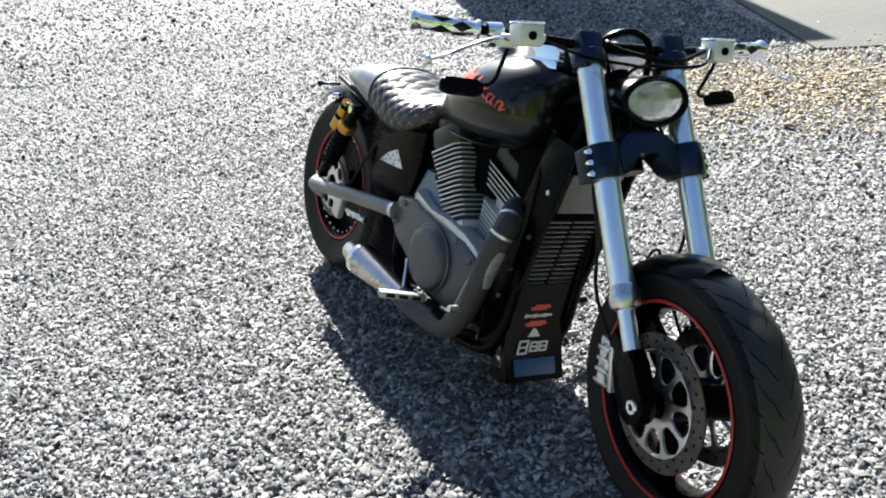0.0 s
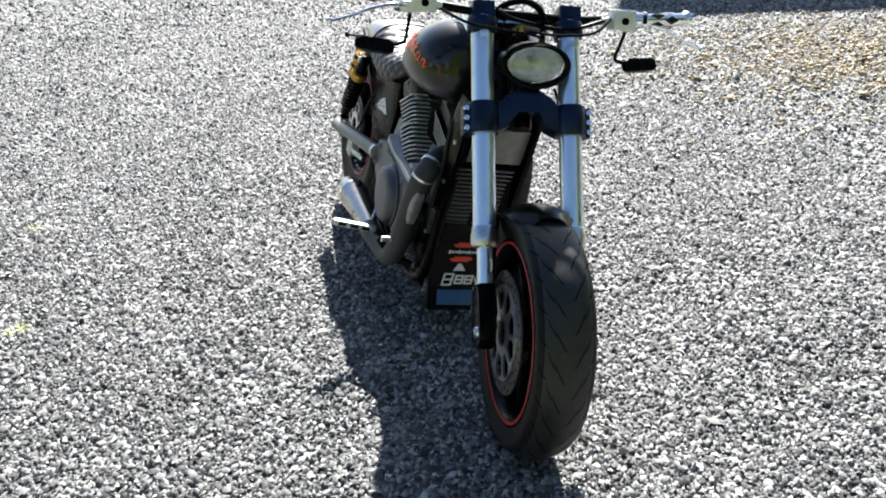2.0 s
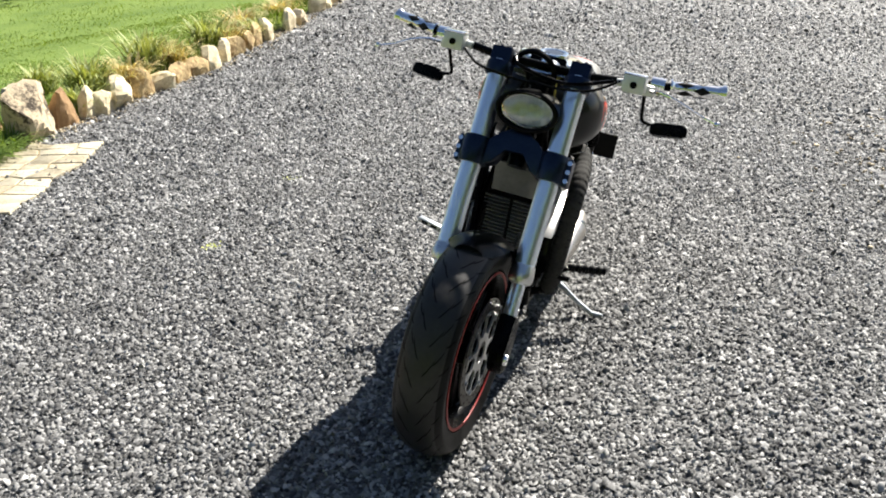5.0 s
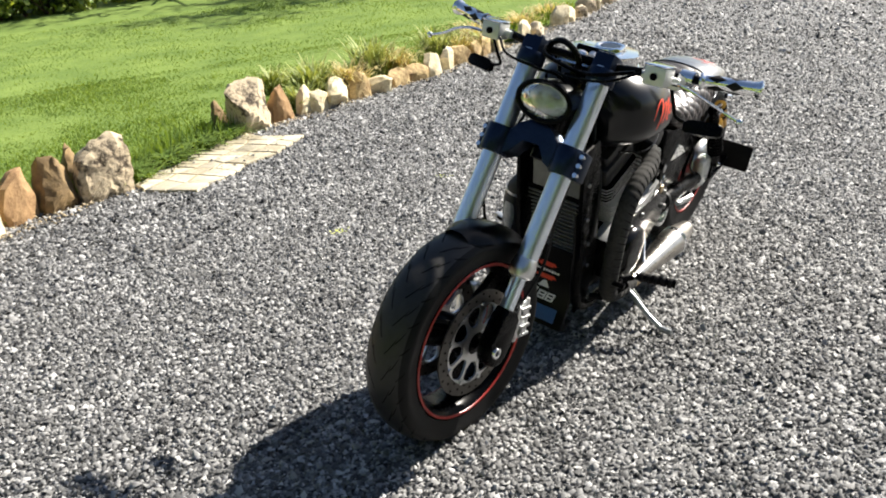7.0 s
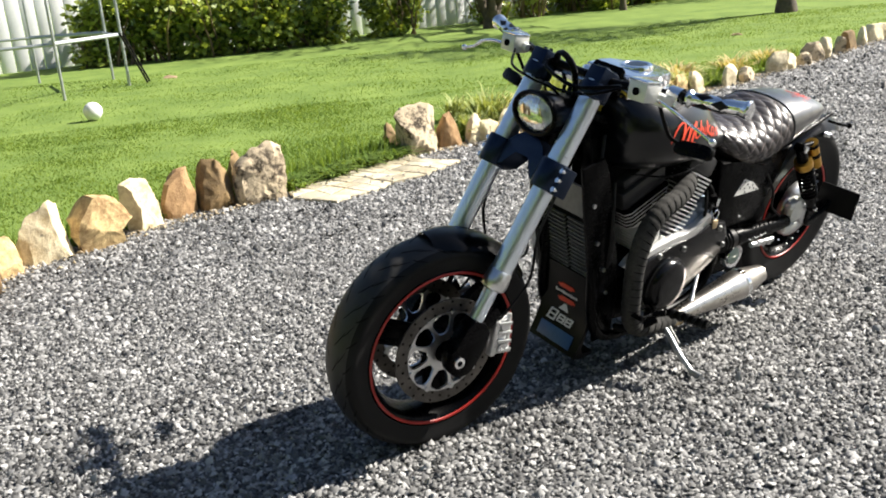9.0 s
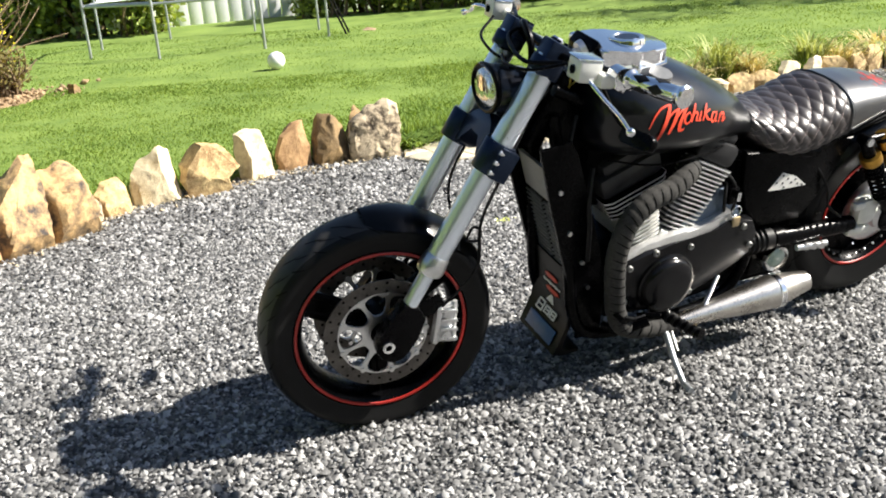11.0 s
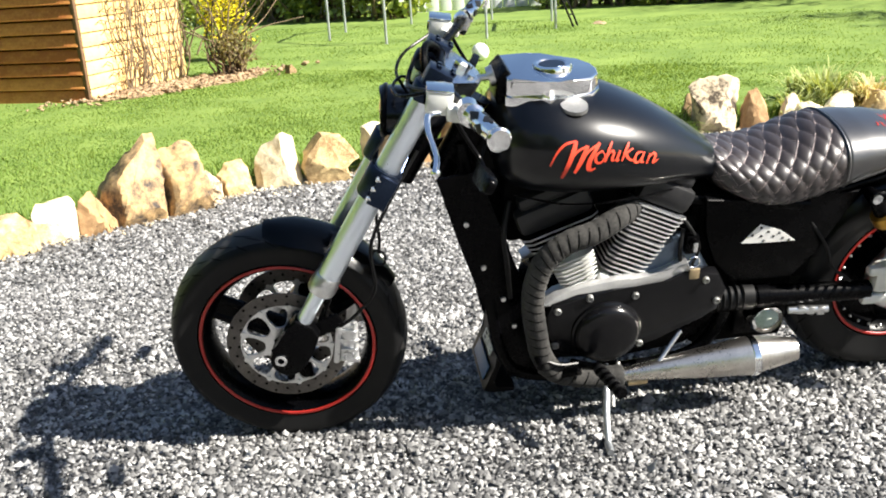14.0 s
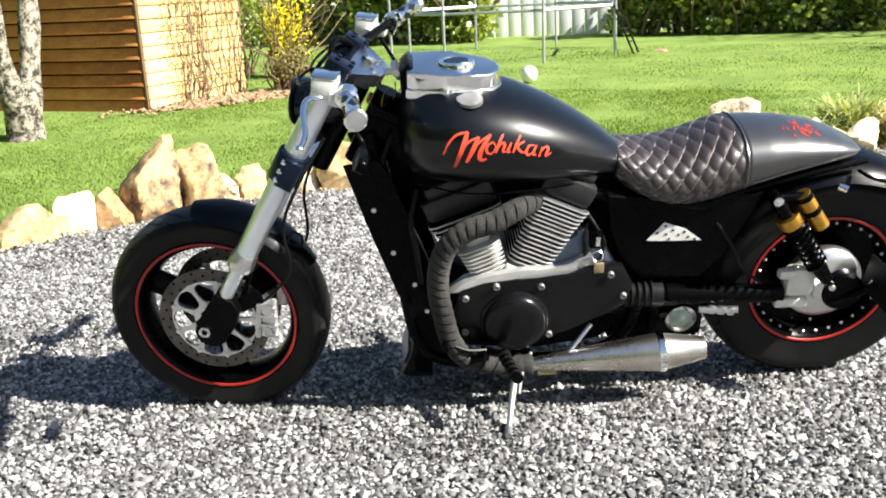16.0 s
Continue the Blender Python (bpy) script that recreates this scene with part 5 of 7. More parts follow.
# lower yoke: an arched bridge between the clamps
bm = B()
yo = [(-0.096, -0.04), (-0.096, 0.04), (-0.060, 0.062), (-0.03, 0.092), (0.03, 0.092), (0.060, 0.062), (0.096, 0.04), (0.096, -0.04), (0.058, -0.022), (0.032, 0.028), (-0.032, 0.028), (-0.058, -0.022)]
extrude_outline(bm, yo, -0.03, 0.035, Matrix.Translation((-0.01, 0, 0.588)) @ pose(0, 0, 0, 0, 0, 90), bevel=0.006)
placed("lower_yoke", bm, M["yoke"], FORK, label="arched blue-black lower yoke")
bm = B()
yoke_plate = [(-0.024, -0.155), (-0.024, -0.10), (-0.02, -0.07), (-0.02, 0.0), (-0.02, 0.07), (-0.024, 0.10), (-0.024, 0.155), (-0.034, 0.160), (-0.055, 0.12), (-0.108, 0.066), (-0.118, 0.03), (-0.118, -0.03), (-0.108, -0.066), (-0.055, -0.12), (-0.034, -0.160)]
va = [bm.verts.new((x, y, 0.878)) for x, y in yoke_plate]
vb = [bm.verts.new((x, y, 0.905 - 0.10 * min(0, x))) for x, y in yoke_plate]
bm.faces.new(va[::-1])
bm.faces.new(vb)
for k in range(len(va)):
    bm.faces.new((va[k], va[(k + 1) % len(va)], vb[(k + 1) % len(vb)], vb[k]))
bmesh.ops.bevel(bm, geom=bm.edges[:], offset=0.005, segments=2, affect="EDGES", profile=0.5)
top_yoke = placed("top_yoke", bm, M["polished"], FORK, label="polished bluish top yoke plate")
for sy in (-1, 1):
    bm = B()
    rod(bm, (-0.085, sy * 0.045, 0.905), (-0.085, sy * 0.045, 0.921), 0.011, seg=12)
    placed("yoke_bolt", bm, M["chrome"], FORK, top_yoke)
bm = B()
rod(bm, (-0.135, 0.0, 0.925), (-0.145, 0.0, 0.938), 0.026, 0.027, seg=28)
rod(bm, (-0.105, 0.0, 0.905), (-0.137, 0.0, 0.928), 0.009, seg=10)
placed("idiot_lamp", bm, M["satin"], FORK, top_yoke, "small round warning lamp housing")
bm = B()
for k, (dy, bend) in enumerate(((0.012, 0.016), (0.024, -0.012))):
    prev = None
    for j in range(7):
        t = j / 6
        c = Vector((-0.150 - bend * math.sin(3.1 * t), dy + 0.01 * t, 0.905 - 0.075 * t))
        cur = (bm.verts.new(c + Vector((0, -0.006, 0))), bm.verts.new(c + Vector((0.002, 0.006, 0))))
        if prev:
            bm.faces.new((prev[0], prev[1], cur[1], cur[0]))
        prev = cur
bmesh.ops.solidify(bm, geom=bm.faces[:], thickness=0.0012)
placed("key_tag", bm, M["tag"], FORK, top_yoke, "crumpled yellow tag")
bm = B()
rod(bm, (-0.065, 0, 0.58), (-0.065, 0, 0.85), 0.032, seg=24)
placed("steering_stem", bm, M["satinblack"], FORK)
bm = B()
lathe(bm, [(0, 0.932), (0.013, 0.932), (0.021, 0.926), (0.021, 0.90)], Matrix.Translation((-0.062, 0, 0)) @ pose(0, 0, 0, 90, 0, 0), 6)
placed("stem_nut", bm, M["chrome"], FORK)

# handlebar: a straight bar with a slight pull-back, in risers over the fork tops
BARZ, BARX = 0.898, -0.012


def on_bar(y):
    k = max(0, abs(y) - 0.15)
    return Vector((BARX - k * 0.235, y, BARZ + k * 0.185 - 0.028 * y))


bm = B()
tube(bm, [on_bar(y) for y in (-0.53, -0.4, -0.3, -0.2, -0.14, -0.07, 0, 0.07, 0.14, 0.2, 0.3, 0.4, 0.53)], 0.0125, seg=16, n=4)
bar = placed("handlebar", bm, M["satinblack"], FORK, label="straight black drag handlebar")
for s in (-1, 1):
    bm = B()
    box(bm, (0.064, 0.064, 0.092), (BARX + 0.010, s * 0.126, BARZ - 0.022), bevel=0.005)
    for dx in (-0.019, 0.019):
        for dy in (-0.013, 0.013):
            rod(bm, (BARX + dx, s * 0.122 + dy, BARZ + 0.02), (BARX + dx, s * 0.122 + dy, BARZ + 0.031), 0.0065, seg=10)
    placed("bar_riser", bm, M["yoke"], FORK, bar, "black bar clamp block")

    # master cylinder with reservoir
    bm = B()
    c = on_bar(s * 0.292) + Vector((-0.006, 0, -0.012))
    box(bm, (0.060, 0.068, 0.054), (c.x + 0.048, c.y, c.z - 0.004), (0, RAKE * 0.75, 0), bevel=0.007)
    box(bm, (0.04, 0.045, 0.034), (c.x + 0.008, c.y + s * 0.035, c.z - 0.004), (0, RAKE * 0.75, 0), bevel=0.008)
    rod(bm, c + Vector((0.035, -s * 0.055, -0.006)), c + Vector((0.035, -s * 0.03, -0.002)), 0.012, seg=14)
    mc = placed("brake_master_cylinder" if s < 0 else "clutch_master_cylinder", bm, M["cream"], FORK, label="square silver fluid reservoir")
    bm = B()
    rod(bm, c + Vector((0.064, 0, -0.012)), c + Vector((0.0795, 0, -0.0185)), 0.0105, seg=20)
    placed("sight_glass", bm, M["dark"], FORK, mc, "small dark round sight glass")
    bm = B()
    box(bm, (0.062, 0.070, 0.006), (c.x + 0.060, c.y, c.z + 0.022), (0, RAKE * 0.75, 0), bevel=0.003)
    placed("reservoir_lid", bm, M["chrome"], FORK, mc)
    # switch housing and lever
    bm = B()
    c2 = on_bar(s * 0.352)
    rod(bm, c2 + Vector((0, -0.02 * s, 0)), c2 + Vector((0, 0.022 * s, 0)), 0.024, seg=20)
    box(bm, (0.034, 0.03, 0.03), c2 + Vector((-0.01, 0, -0.018)), bevel=0.008)
    placed("switch_housing", bm, M["chrome"], FORK, bar, "chrome switch housing")
    bm = B()
    a = c + Vector((0.044, s * 0.05, -0.016))
    tube(bm, [a, a + Vector((0.022, s * 0.035, -0.006)), a + Vector((0.016, s * 0.09, -0.018)), a + Vector((-0.012, s * 0.155, -0.036)), a + Vector((-0.018, s * 0.205, -0.050))], lambda t: 0.0080 - 0.0015 * t, seg=10, flat=0.62)
    bmesh.ops.create_icosphere(bm, subdivisions=2, radius=0.0105, matrix=Matrix.Translation(a + Vector((-0.018, s * 0.210, -0.051))))
    placed("lever", bm, M["chrome"], FORK, mc, "chrome ball-ended lever")
    # grip: chrome with dark lozenge inlays
    bm = B()
    g0, g1 = on_bar(s * 0.385), on_bar(s * 0.550)
    d = (g1 - g0).normalized()
    m = Matrix.Translation(g0) @ d.to_track_quat("Y", "Z").to_matrix().to_4x4()
    L2 = (g1 - g0).length
    lathe(bm, [(0.012, 0), (0.024, 0.0), (0.025, 0.006), (0.0185, 0.014), (0.0195, 0.04), (0.0205, L2 * 0.5), (0.0200, L2 - 0.03), (0.0215, L2 - 0.016), (0.025, L2 - 0.012), (0.026, L2 - 0.004), (0.022, L2), (0, L2 + 0.001)], m, 28)
    grip = placed("grip", bm, M["chrome"], FORK, bar, "chrome grip with dark lozenge inlays")
    bm = B()
    for k in range(4):
        for j in range(2):
            bm = B()
            a0 = 2 * math.pi * k / 4 + 0.4 + j * 0.78
            v0 = 0.02 + j * 0.05
            v1 = v0 + 0.052
            pts = []
            for (u, v) in ((0, v0), (0.62, (v0 + v1) / 2), (0, v1), (-0.62, (v0 + v1) / 2)):
                rr = 0.0218
                pts.append(bm.verts.new(m @ Vector((math.cos(a0 + u) * rr, v, math.sin(a0 + u) * rr))))
            mid = bm.verts.new(m @ Vector((math.cos(a0) * 0.0222, (v0 + v1) / 2, math.sin(a0) * 0.0222)))
            for q in range(4):
                bm.faces.new((mid, pts[q], pts[(q + 1) % 4]))
            placed("grip_inlay", bm, M["rubber"], FORK, bar, sharp=180)
    # mirror hung below the bar
    bm = B()
    p = c + Vector((0.0, s * 0.03, -0.02))
    q = p + Vector((-0.105, s * 0.075, -0.060))
    tube(bm, [p, p + Vector((-0.048, s * 0.0, -0.030)), p + Vector((-0.092, s * 0.004, -0.054)), q + Vector((0, -s * 0.03, 0.0)), q], 0.0055, seg=8)
    mir = placed("mirror", bm, M["satinblack"], FORK, label="small black mirror hung under the bar")
    bm = B()
    outline = [(0.058 * math.copysign(abs(math.cos(a)) ** 0.45, math.cos(a)), 0.0200 * math.copysign(abs(math.sin(a)) ** 0.5, math.sin(a))) for a in (2 * math.pi * i / 24 for i in range(24))]
    extrude_outline(bm, outline, -0.011, 0.011, Matrix.Translation(q + Vector((0.0, s * 0.012, -0.004))) @ pose(0, 0, 0, 0, -8 * s, 90 + 8 * s), bevel=0.006)
    placed("mirror_head", bm, M["satinblack"], FORK, mir)

# cables and hoses round the headlight
for pts, r in (
        ([(0.03, -0.25, 0.92), (0.075, -0.17, 0.865), (0.085, -0.05, 0.845), (0.06, 0.03, 0.84), (-0.02, 0.05, 0.80)], 0.0042),
        ([(0.03, 0.25, 0.92), (0.075, 0.18, 0.86), (0.09, 0.08, 0.842), (0.06, -0.02, 0.85), (-0.03, -0.05, 0.80)], 0.0042),
        ([(0.03, 0.23, 0.915), (0.06, 0.10, 0.87), (0.055, -0.05, 0.895), (0.02, -0.075, 0.93), (-0.03, -0.04, 0.88), (-0.05, -0.03, 0.72)], 0.006),
        ([(-0.02, -0.10, 0.915), (0.03, -0.06, 0.945), (0.055, 0.0, 0.945), (0.03, 0.05, 0.90), (-0.06, 0.04, 0.76)], 0.0095)):
    bm = B()
    tube(bm, pts, r, seg=8)
    placed("cable", bm, M["satinblack"], FORK @ pose(-0.012, 0, -0.028))

# headlight: an oval bowl with a pointed visor
HL = FORK @ pose(0.054, 0.012, 0.733) @ pose(0, 0, 0, 0, RAKE - 4, 0) @ Matrix.Diagonal((1.05, 1.08, 0.94, 1))
bm = B()
rings = []
for t, sc in ((0.0, 1.0), (0.02, 1.03), (0.05, 1.02), (0.085, 0.9), (0.115, 0.62), (0.135, 0.3)):
    rings.append([bm.verts.new((-t * 1.15 + 0.020 * max(0.0, math.sin(a)) ** 1.5 * (1 - t / 0.14), math.cos(a) * 0.086 * sc, math.sin(a) * 0.062 * sc)) for a in (2 * math.pi * k / 40 for k in range(40))])
join_rings(bm, rings, caps=False)
bm.faces.new(rings[-1])
hl = placed("headlight", bm, M["paint"], HL, label="oval headlight in a black pointed shell")
bm = B()
r1 = [bm.verts.new((0.004, math.cos(a) * 0.084, math.sin(a) * 0.060)) for a in (2 * math.pi * k / 40 for k in range(40))]
r2 = [bm.verts.new((-0.03, math.cos(a) * 0.06, math.sin(a) * 0.042)) for a in (2 * math.pi * k / 40 for k in range(40))]
r3 = [bm.verts.new((-0.042, math.cos(a) * 0.02, math.sin(a) * 0.016)) for a in (2 * math.pi * k / 40 for k in range(40))]
join_rings(bm, [r1, r2, r3], caps=False)
bm.faces.new(r3)
placed("reflector", bm, M["reflector"], HL, hl, "bright faceted reflector bowl", sharp=10)
bm = B()
tube(bm, [(0.006, math.cos(a) * 0.085, math.sin(a) * 0.061) for a in (2 * math.pi * k / 40 for k in range(41))], 0.008, seg=8, n=1)
placed("headlight_ring", bm, M["satinblack"], HL, hl)
bm = B()
lathe(bm, [(0.0, 0.0), (0.009, 0.001), (0.013, 0.008), (0.013, 0.03)], Matrix.Translation((-0.010, 0.004, 0.014)) @ pose(0, 0, 0, 0, 0, 90), 20)
placed("bulb_cap", bm, M["alloy"], HL, hl)
bm = B()
rings = []
for t, sc in ((0.004, 0.98), (0.012, 0.85), (0.018, 0.55), (0.0205, 0.2)):
    rings.append([bm.verts.new((t, math.cos(a) * 0.082 * sc, math.sin(a) * 0.058 * sc)) for a in (2 * math.pi * k / 40 for k in range(40))])
join_rings(bm, rings, caps=False)
bm.faces.new(rings[-1])
bmesh.ops.solidify(bm, geom=bm.faces[:], thickness=0.0025)
gl = placed("headlight_glass", bm, M["lens"], HL, hl, "clear domed headlight glass", sharp=180)
gl.visible_shadow = False
bm = B()
box(bm, (0.02, 0.05, 0.10), (-0.05, 0, -0.075), (0, -20, 0), bevel=0.005)
placed("headlight_bracket", bm, M["satinblack"], HL, hl)

# front mudguard
bm = B()
rows = []
for i in range(22):
    a = radians(84 + (152 - 84) * i / 21)
    wid = 0.088 * (0.55 + 0.45 * min(1, math.sin(math.pi * min(1, (i + 1.5) / 21 * 1.0)) * 1.6))
    if i < 4:
        wid = 0.088 * (0.62 + 0.09 * i)
    row_ = []
    for k in range(15):
        u = -1 + 2 * k / 14
        rr = 0.354 - 0.035 * abs(u) ** 2.6
        row_.append(bm.verts.new((math.cos(a) * rr, u * wid, math.sin(a) * rr)))
    rows.append(row_)
join_rings(bm, rows, caps=False, closed=False)
bmesh.ops.solidify(bm, geom=bm.faces[:], thickness=0.004)
mg = placed("front_mudguard", bm, M["paint"], FWHEEL, label="short glossy black front mudguard")
for s in (-1, 1):
    bm = B()
    tube(bm, [(-0.17, s * 0.085, 0.28), (-0.15, s * 0.092, 0.2), (-0.10, s * 0.1, 0.08)], 0.008, seg=8)
    placed("mudguard_stay", bm, M["satinblack"], FWHEEL, mg)
bm = B()
tube(bm, [(-0.25, 0.06, 0.25), (-0.265, 0.065, 0.285), (-0.29, 0.06, 0.27), (-0.285, 0.05, 0.235), (-0.25, 0.05, 0.24)], 0.004, seg=6)
placed("hose_loop", bm, M["rubber"], FWHEEL, mg)

# -- tank --
TANK_LONG = 1.062   # the teardrop drawn out behind its widest place
bm = B()
loft(bm, [(-0.580, 0.855, 0.965, 0.085, 0.45), (-0.590, 0.815, 0.995, 0.135, 0.45), (-0.612, 0.785, 1.024, 0.172, 0.45), (-0.66, 0.768, 1.040, 0.206, 0.46), (-0.73, 0.757, 1.040, 0.220, 0.46),
          (-0.81, 0.752, 1.024, 0.218, 0.45), (-0.89, 0.750, 0.996, 0.205, 0.44), (-0.97, 0.748, 0.958, 0.180, 0.43), (-1.04, 0.745, 0.915, 0.145, 0.42), (-1.10, 0.738, 0.872, 0.115, 0.42), (-1.15, 0.728, 0.83, 0.088, 0.42), (-1.195, 0.718, 0.785, 0.058, 0.45), (-1.222, 0.718, 0.75, 0.03, 0.5)], seg=56, power=2.25)
for v in bm.verts:
    v.co.x = -0.58 + (v.co.x + 0.58) * TANK_LONG
tank = placed("fuel_tank", bm, M["paint"], Matrix(), label="black teardrop fuel tank with red script lettering", sharp=180)
bm = B()
tube(bm, [(-0.62, 0.15, 0.79), (-0.75, 0.185, 0.768), (-0.9, 0.172, 0.758), (-1.05, 0.125, 0.75), (-1.18, 0.055, 0.742)], 0.003, seg=6)
tube(bm, [(-0.62, -0.15, 0.79), (-0.75, -0.185, 0.768), (-0.9, -0.172, 0.758), (-1.05, -0.125, 0.75), (-1.18, -0.055, 0.742)], 0.003, seg=6)
placed("tank_seam", bm, M["satinblack"], Matrix(), tank)
# chrome console
bm = B()
outl = [(-0.612, -0.085), (-0.625, -0.092), (-0.70, -0.098), (-0.715, -0.112), (-0.735, -0.098), (-0.78, -0.092), (-0.83, -0.072), (-0.858, -0.036), (-0.864, 0), (-0.858, 0.036), (-0.83, 0.072), (-0.78, 0.092), (-0.735, 0.098), (-0.715, 0.112), (-0.70, 0.098), (-0.625, 0.092), (-0.612, 0.085)]
a = [bm.verts.new((x, y, 1.018)) for x, y in outl]
b = [bm.verts.new((x, y, 1.080 + (x + 0.61) * 0.09)) for x, y in outl]
bm.faces.new(a)
f1 = bm.faces.new(b[::-1])
for k in range(len(a)):
    bm.faces.new((a[k], a[(k + 1) % len(a)], b[(k + 1) % len(a)], b[k]))
bmesh.ops.bevel(bm, geom=list(f1.edges), offset=0.007, segments=3, affect="EDGES", profile=0.5)
console = placed("tank_console", bm, M["chrome"], Matrix(), tank, "chrome console on the tank")
bm = B()
lip = [(-0.735 + (x + 0.735) * 1.04, y * 1.09) for x, y in outl]
low_ = [bm.verts.new((x, y, 1.012)) for x, y in lip]
top_ = [bm.verts.new((x, y, 1.036 + (x + 0.61) * 0.07)) for x, y in lip]
bm.faces.new(low_)
f1 = bm.faces.new(top_[::-1])
for k in range(len(lip)):
    bm.faces.new((low_[k], low_[(k + 1) % len(lip)], top_[(k + 1) % len(lip)], top_[k]))
bmesh.ops.bevel(bm, geom=list(f1.edges), offset=0.004, segments=2, affect="EDGES", profile=0.5)
placed("console_lip", bm, M["chrome"], Matrix(), console)
bm = B()
lathe(bm, [(0, 0.002), (0.036, 0.002), (0.040, 0.006), (0.048, 0.006), (0.052, 0.0), (0.052, -0.02)], Matrix.Translation((-0.745, 0, 1.073)) @ pose(0, 0, 0, 90 + 5, 0, 0) @ pose(0, 0, 0, 0, 0, 0), 40)
placed("filler_cap", bm, M["chrome"], Matrix(), tank, "round polished filler cap")
bm = B()
lathe(bm, [(0, 0.0025), (0.032, 0.0025), (0.034, 0)], Matrix.Translation((-0.745, 0, 1.0755)) @ pose(0, 0, 0, 95, 0, 0), 32)
placed("cap_centre", bm, M["yoke"], Matrix(), tank, "dark centre of the filler cap")
bm = B()
extrude_outline(bm, [(-0.594, 1.0), (-0.622, 1.0), (-0.632, 1.075), (-0.616, 1.095), (-0.592, 1.070)], -0.060, 0.060, bevel=0.008)
placed("console_visor", bm, M["satinblack"], Matrix(), tank, "black visor at the console's front")
bm = B()
rod(bm, (-0.772, 0.128, 1.008), (-0.7725, 0.1298, 1.0165), 0.036, 0.0345, seg=32)
placed("side_cap", bm, M["capgrey"], Matrix(), tank, "small round metal cap on the tank's side")


TANK_SECS = [(-0.580, 0.855, 0.965, 0.085), (-0.612, 0.785, 1.024, 0.172), (-0.66, 0.768, 1.040, 0.206), (-0.73, 0.757, 1.040, 0.220), (-0.81, 0.752, 1.024, 0.218), (-0.89, 0.750, 0.996, 0.205), (-0.97, 0.748, 0.958, 0.180), (-1.04, 0.745, 0.915, 0.145), (-1.10, 0.740, 0.872, 0.115), (-1.2, 0.745, 0.775, 0.04)]
TANK_SECS = [(-0.58 + (a[0] + 0.58) * TANK_LONG,) + a[1:] for a in TANK_SECS]


def tank_y(x, z):
    for a, b in zip(TANK_SECS, TANK_SECS[1:]):
        if b[0] <= x <= a[0]:
            t = (a[0] - x) / (a[0] - b[0])
            zb, zt, hw = (a[i] + (b[i] - a[i]) * t for i in (1, 2, 3))
            zm = zb + (zt - zb) * 0.45
            u = min(1, abs(z - zm) / ((zt - zm) if z > zm else (zm - zb)))
            return hw * max(0, 1 - u ** 2.25) ** (1 / 2.25)
    return 0.0


INITIAL = (
    ((-0.147, 0.897), (-0.131, 0.928), (-0.109, 0.949), (-0.081, 0.954)),
    ((-0.081, 0.954), (-0.094, 0.921), (-0.118, 0.862)),
    ((-0.114, 0.875), (-0.086, 0.925), (-0.053, 0.941)),
    ((-0.053, 0.941), (-0.067, 0.913), (-0.087, 0.876)),
    ((-0.084, 0.885), (-0.057, 0.923), (-0.022, 0.944)),
    ((-0.022, 0.944), (-0.046, 0.911), (-0.052, 0.888), (-0.045, 0.881), (-0.034, 0.884)))
# small letters of the script "Mohikan" after its capital: strokes in each letter's own box, and where the letter stands
GLYPHS = dict(
    o=(((0.6, 1.0), (0.05, 0.7), (0.0, 0.15), (0.4, 0.0), (0.8, 0.5), (0.6, 1.0)),),
    h=(((0.75, 1.5), (0.35, 0.85), (0.0, 0.0)), ((0.1, 0.3), (0.62, 0.8), (0.85, 0.6), (0.65, 0.1), (0.95, 0.0))),
    i=(((0.35, 0.8), (0.0, 0.1), (0.25, 0.0)),),
    k=(((0.75, 1.35), (0.35, 0.75), (0.0, 0.0)), ((1.1, 0.85), (0.45, 0.55), (0.75, 0.0), (1.35, -0.15))),
    a=(((0.8, 0.75), (0.3, 0.8), (0.0, 0.3), (0.3, 0.0), (0.75, 0.4)), ((1.0, 0.75), (0.65, 0.05), (0.95, -0.1))),
    n=(((0.35, 0.75), (0.0, -0.05)), ((0.12, 0.3), (0.6, 0.68), (0.9, 0.5), (0.65, -0.1), (1.2, 0.1))))
SCRIPT = (("o", -0.033, 0.897), ("h", -0.010, 0.897), ("i", 0.022, 0.895), ("k", 0.036, 0.892), ("a", 0.071, 0.880), ("n", 0.106, 0.872))


def brushed(bm, stroke, s, width, layer):
    """A flat brush stroke lying on the tank's flank."""
    pts = smooth_path([(u, 0, z) for u, z in stroke], 8)
    prev = None
    for k, q in enumerate(pts):
        t = k / (len(pts) - 1)
        w = width * (0.4 + 0.6 * math.sin(math.pi * (0.12 + 0.8 * t)))
        d = (pts[min(k + 1, len(pts) - 1)] - pts[max(k - 1, 0)]).normalized()
        row = []
        for e in (-1, 1):
            u, z = q.x - d.z * w * e + 0.3 * w * e, q.z + d.x * w * e
            x = -0.842 - s * u + (0.05 if s < 0 else 0)
            z += 0.014 if s < 0 else 0
            row.append(bm.verts.new((x, s * (tank_y(x, z) + 0.0042 + 0.0001 * layer), z)))
        if prev:
            bm.faces.new((prev[0], prev[1], row[1], row[0]))
        prev = row


for s in (1, -1):
    bm = B()
    for j, st in enumerate(INITIAL):
        brushed(bm, st, s, 0.0048 if j % 2 else 0.0034, j)
    placed("initial", bm, M["redpaint"], Matrix(), tank, "red brushed capital", sharp=180)
    for letter, u0, z0 in SCRIPT:
        bm = B()
        for j, st in enumerate(GLYPHS[letter]):
            brushed(bm, [(u0 + a * 0.029, z0 + b * 0.029) for a, b in st], s, 0.0028, j)
        placed("letter", bm, M["redpaint"], Matrix(), tank, "red slanting script letter", sharp=180)

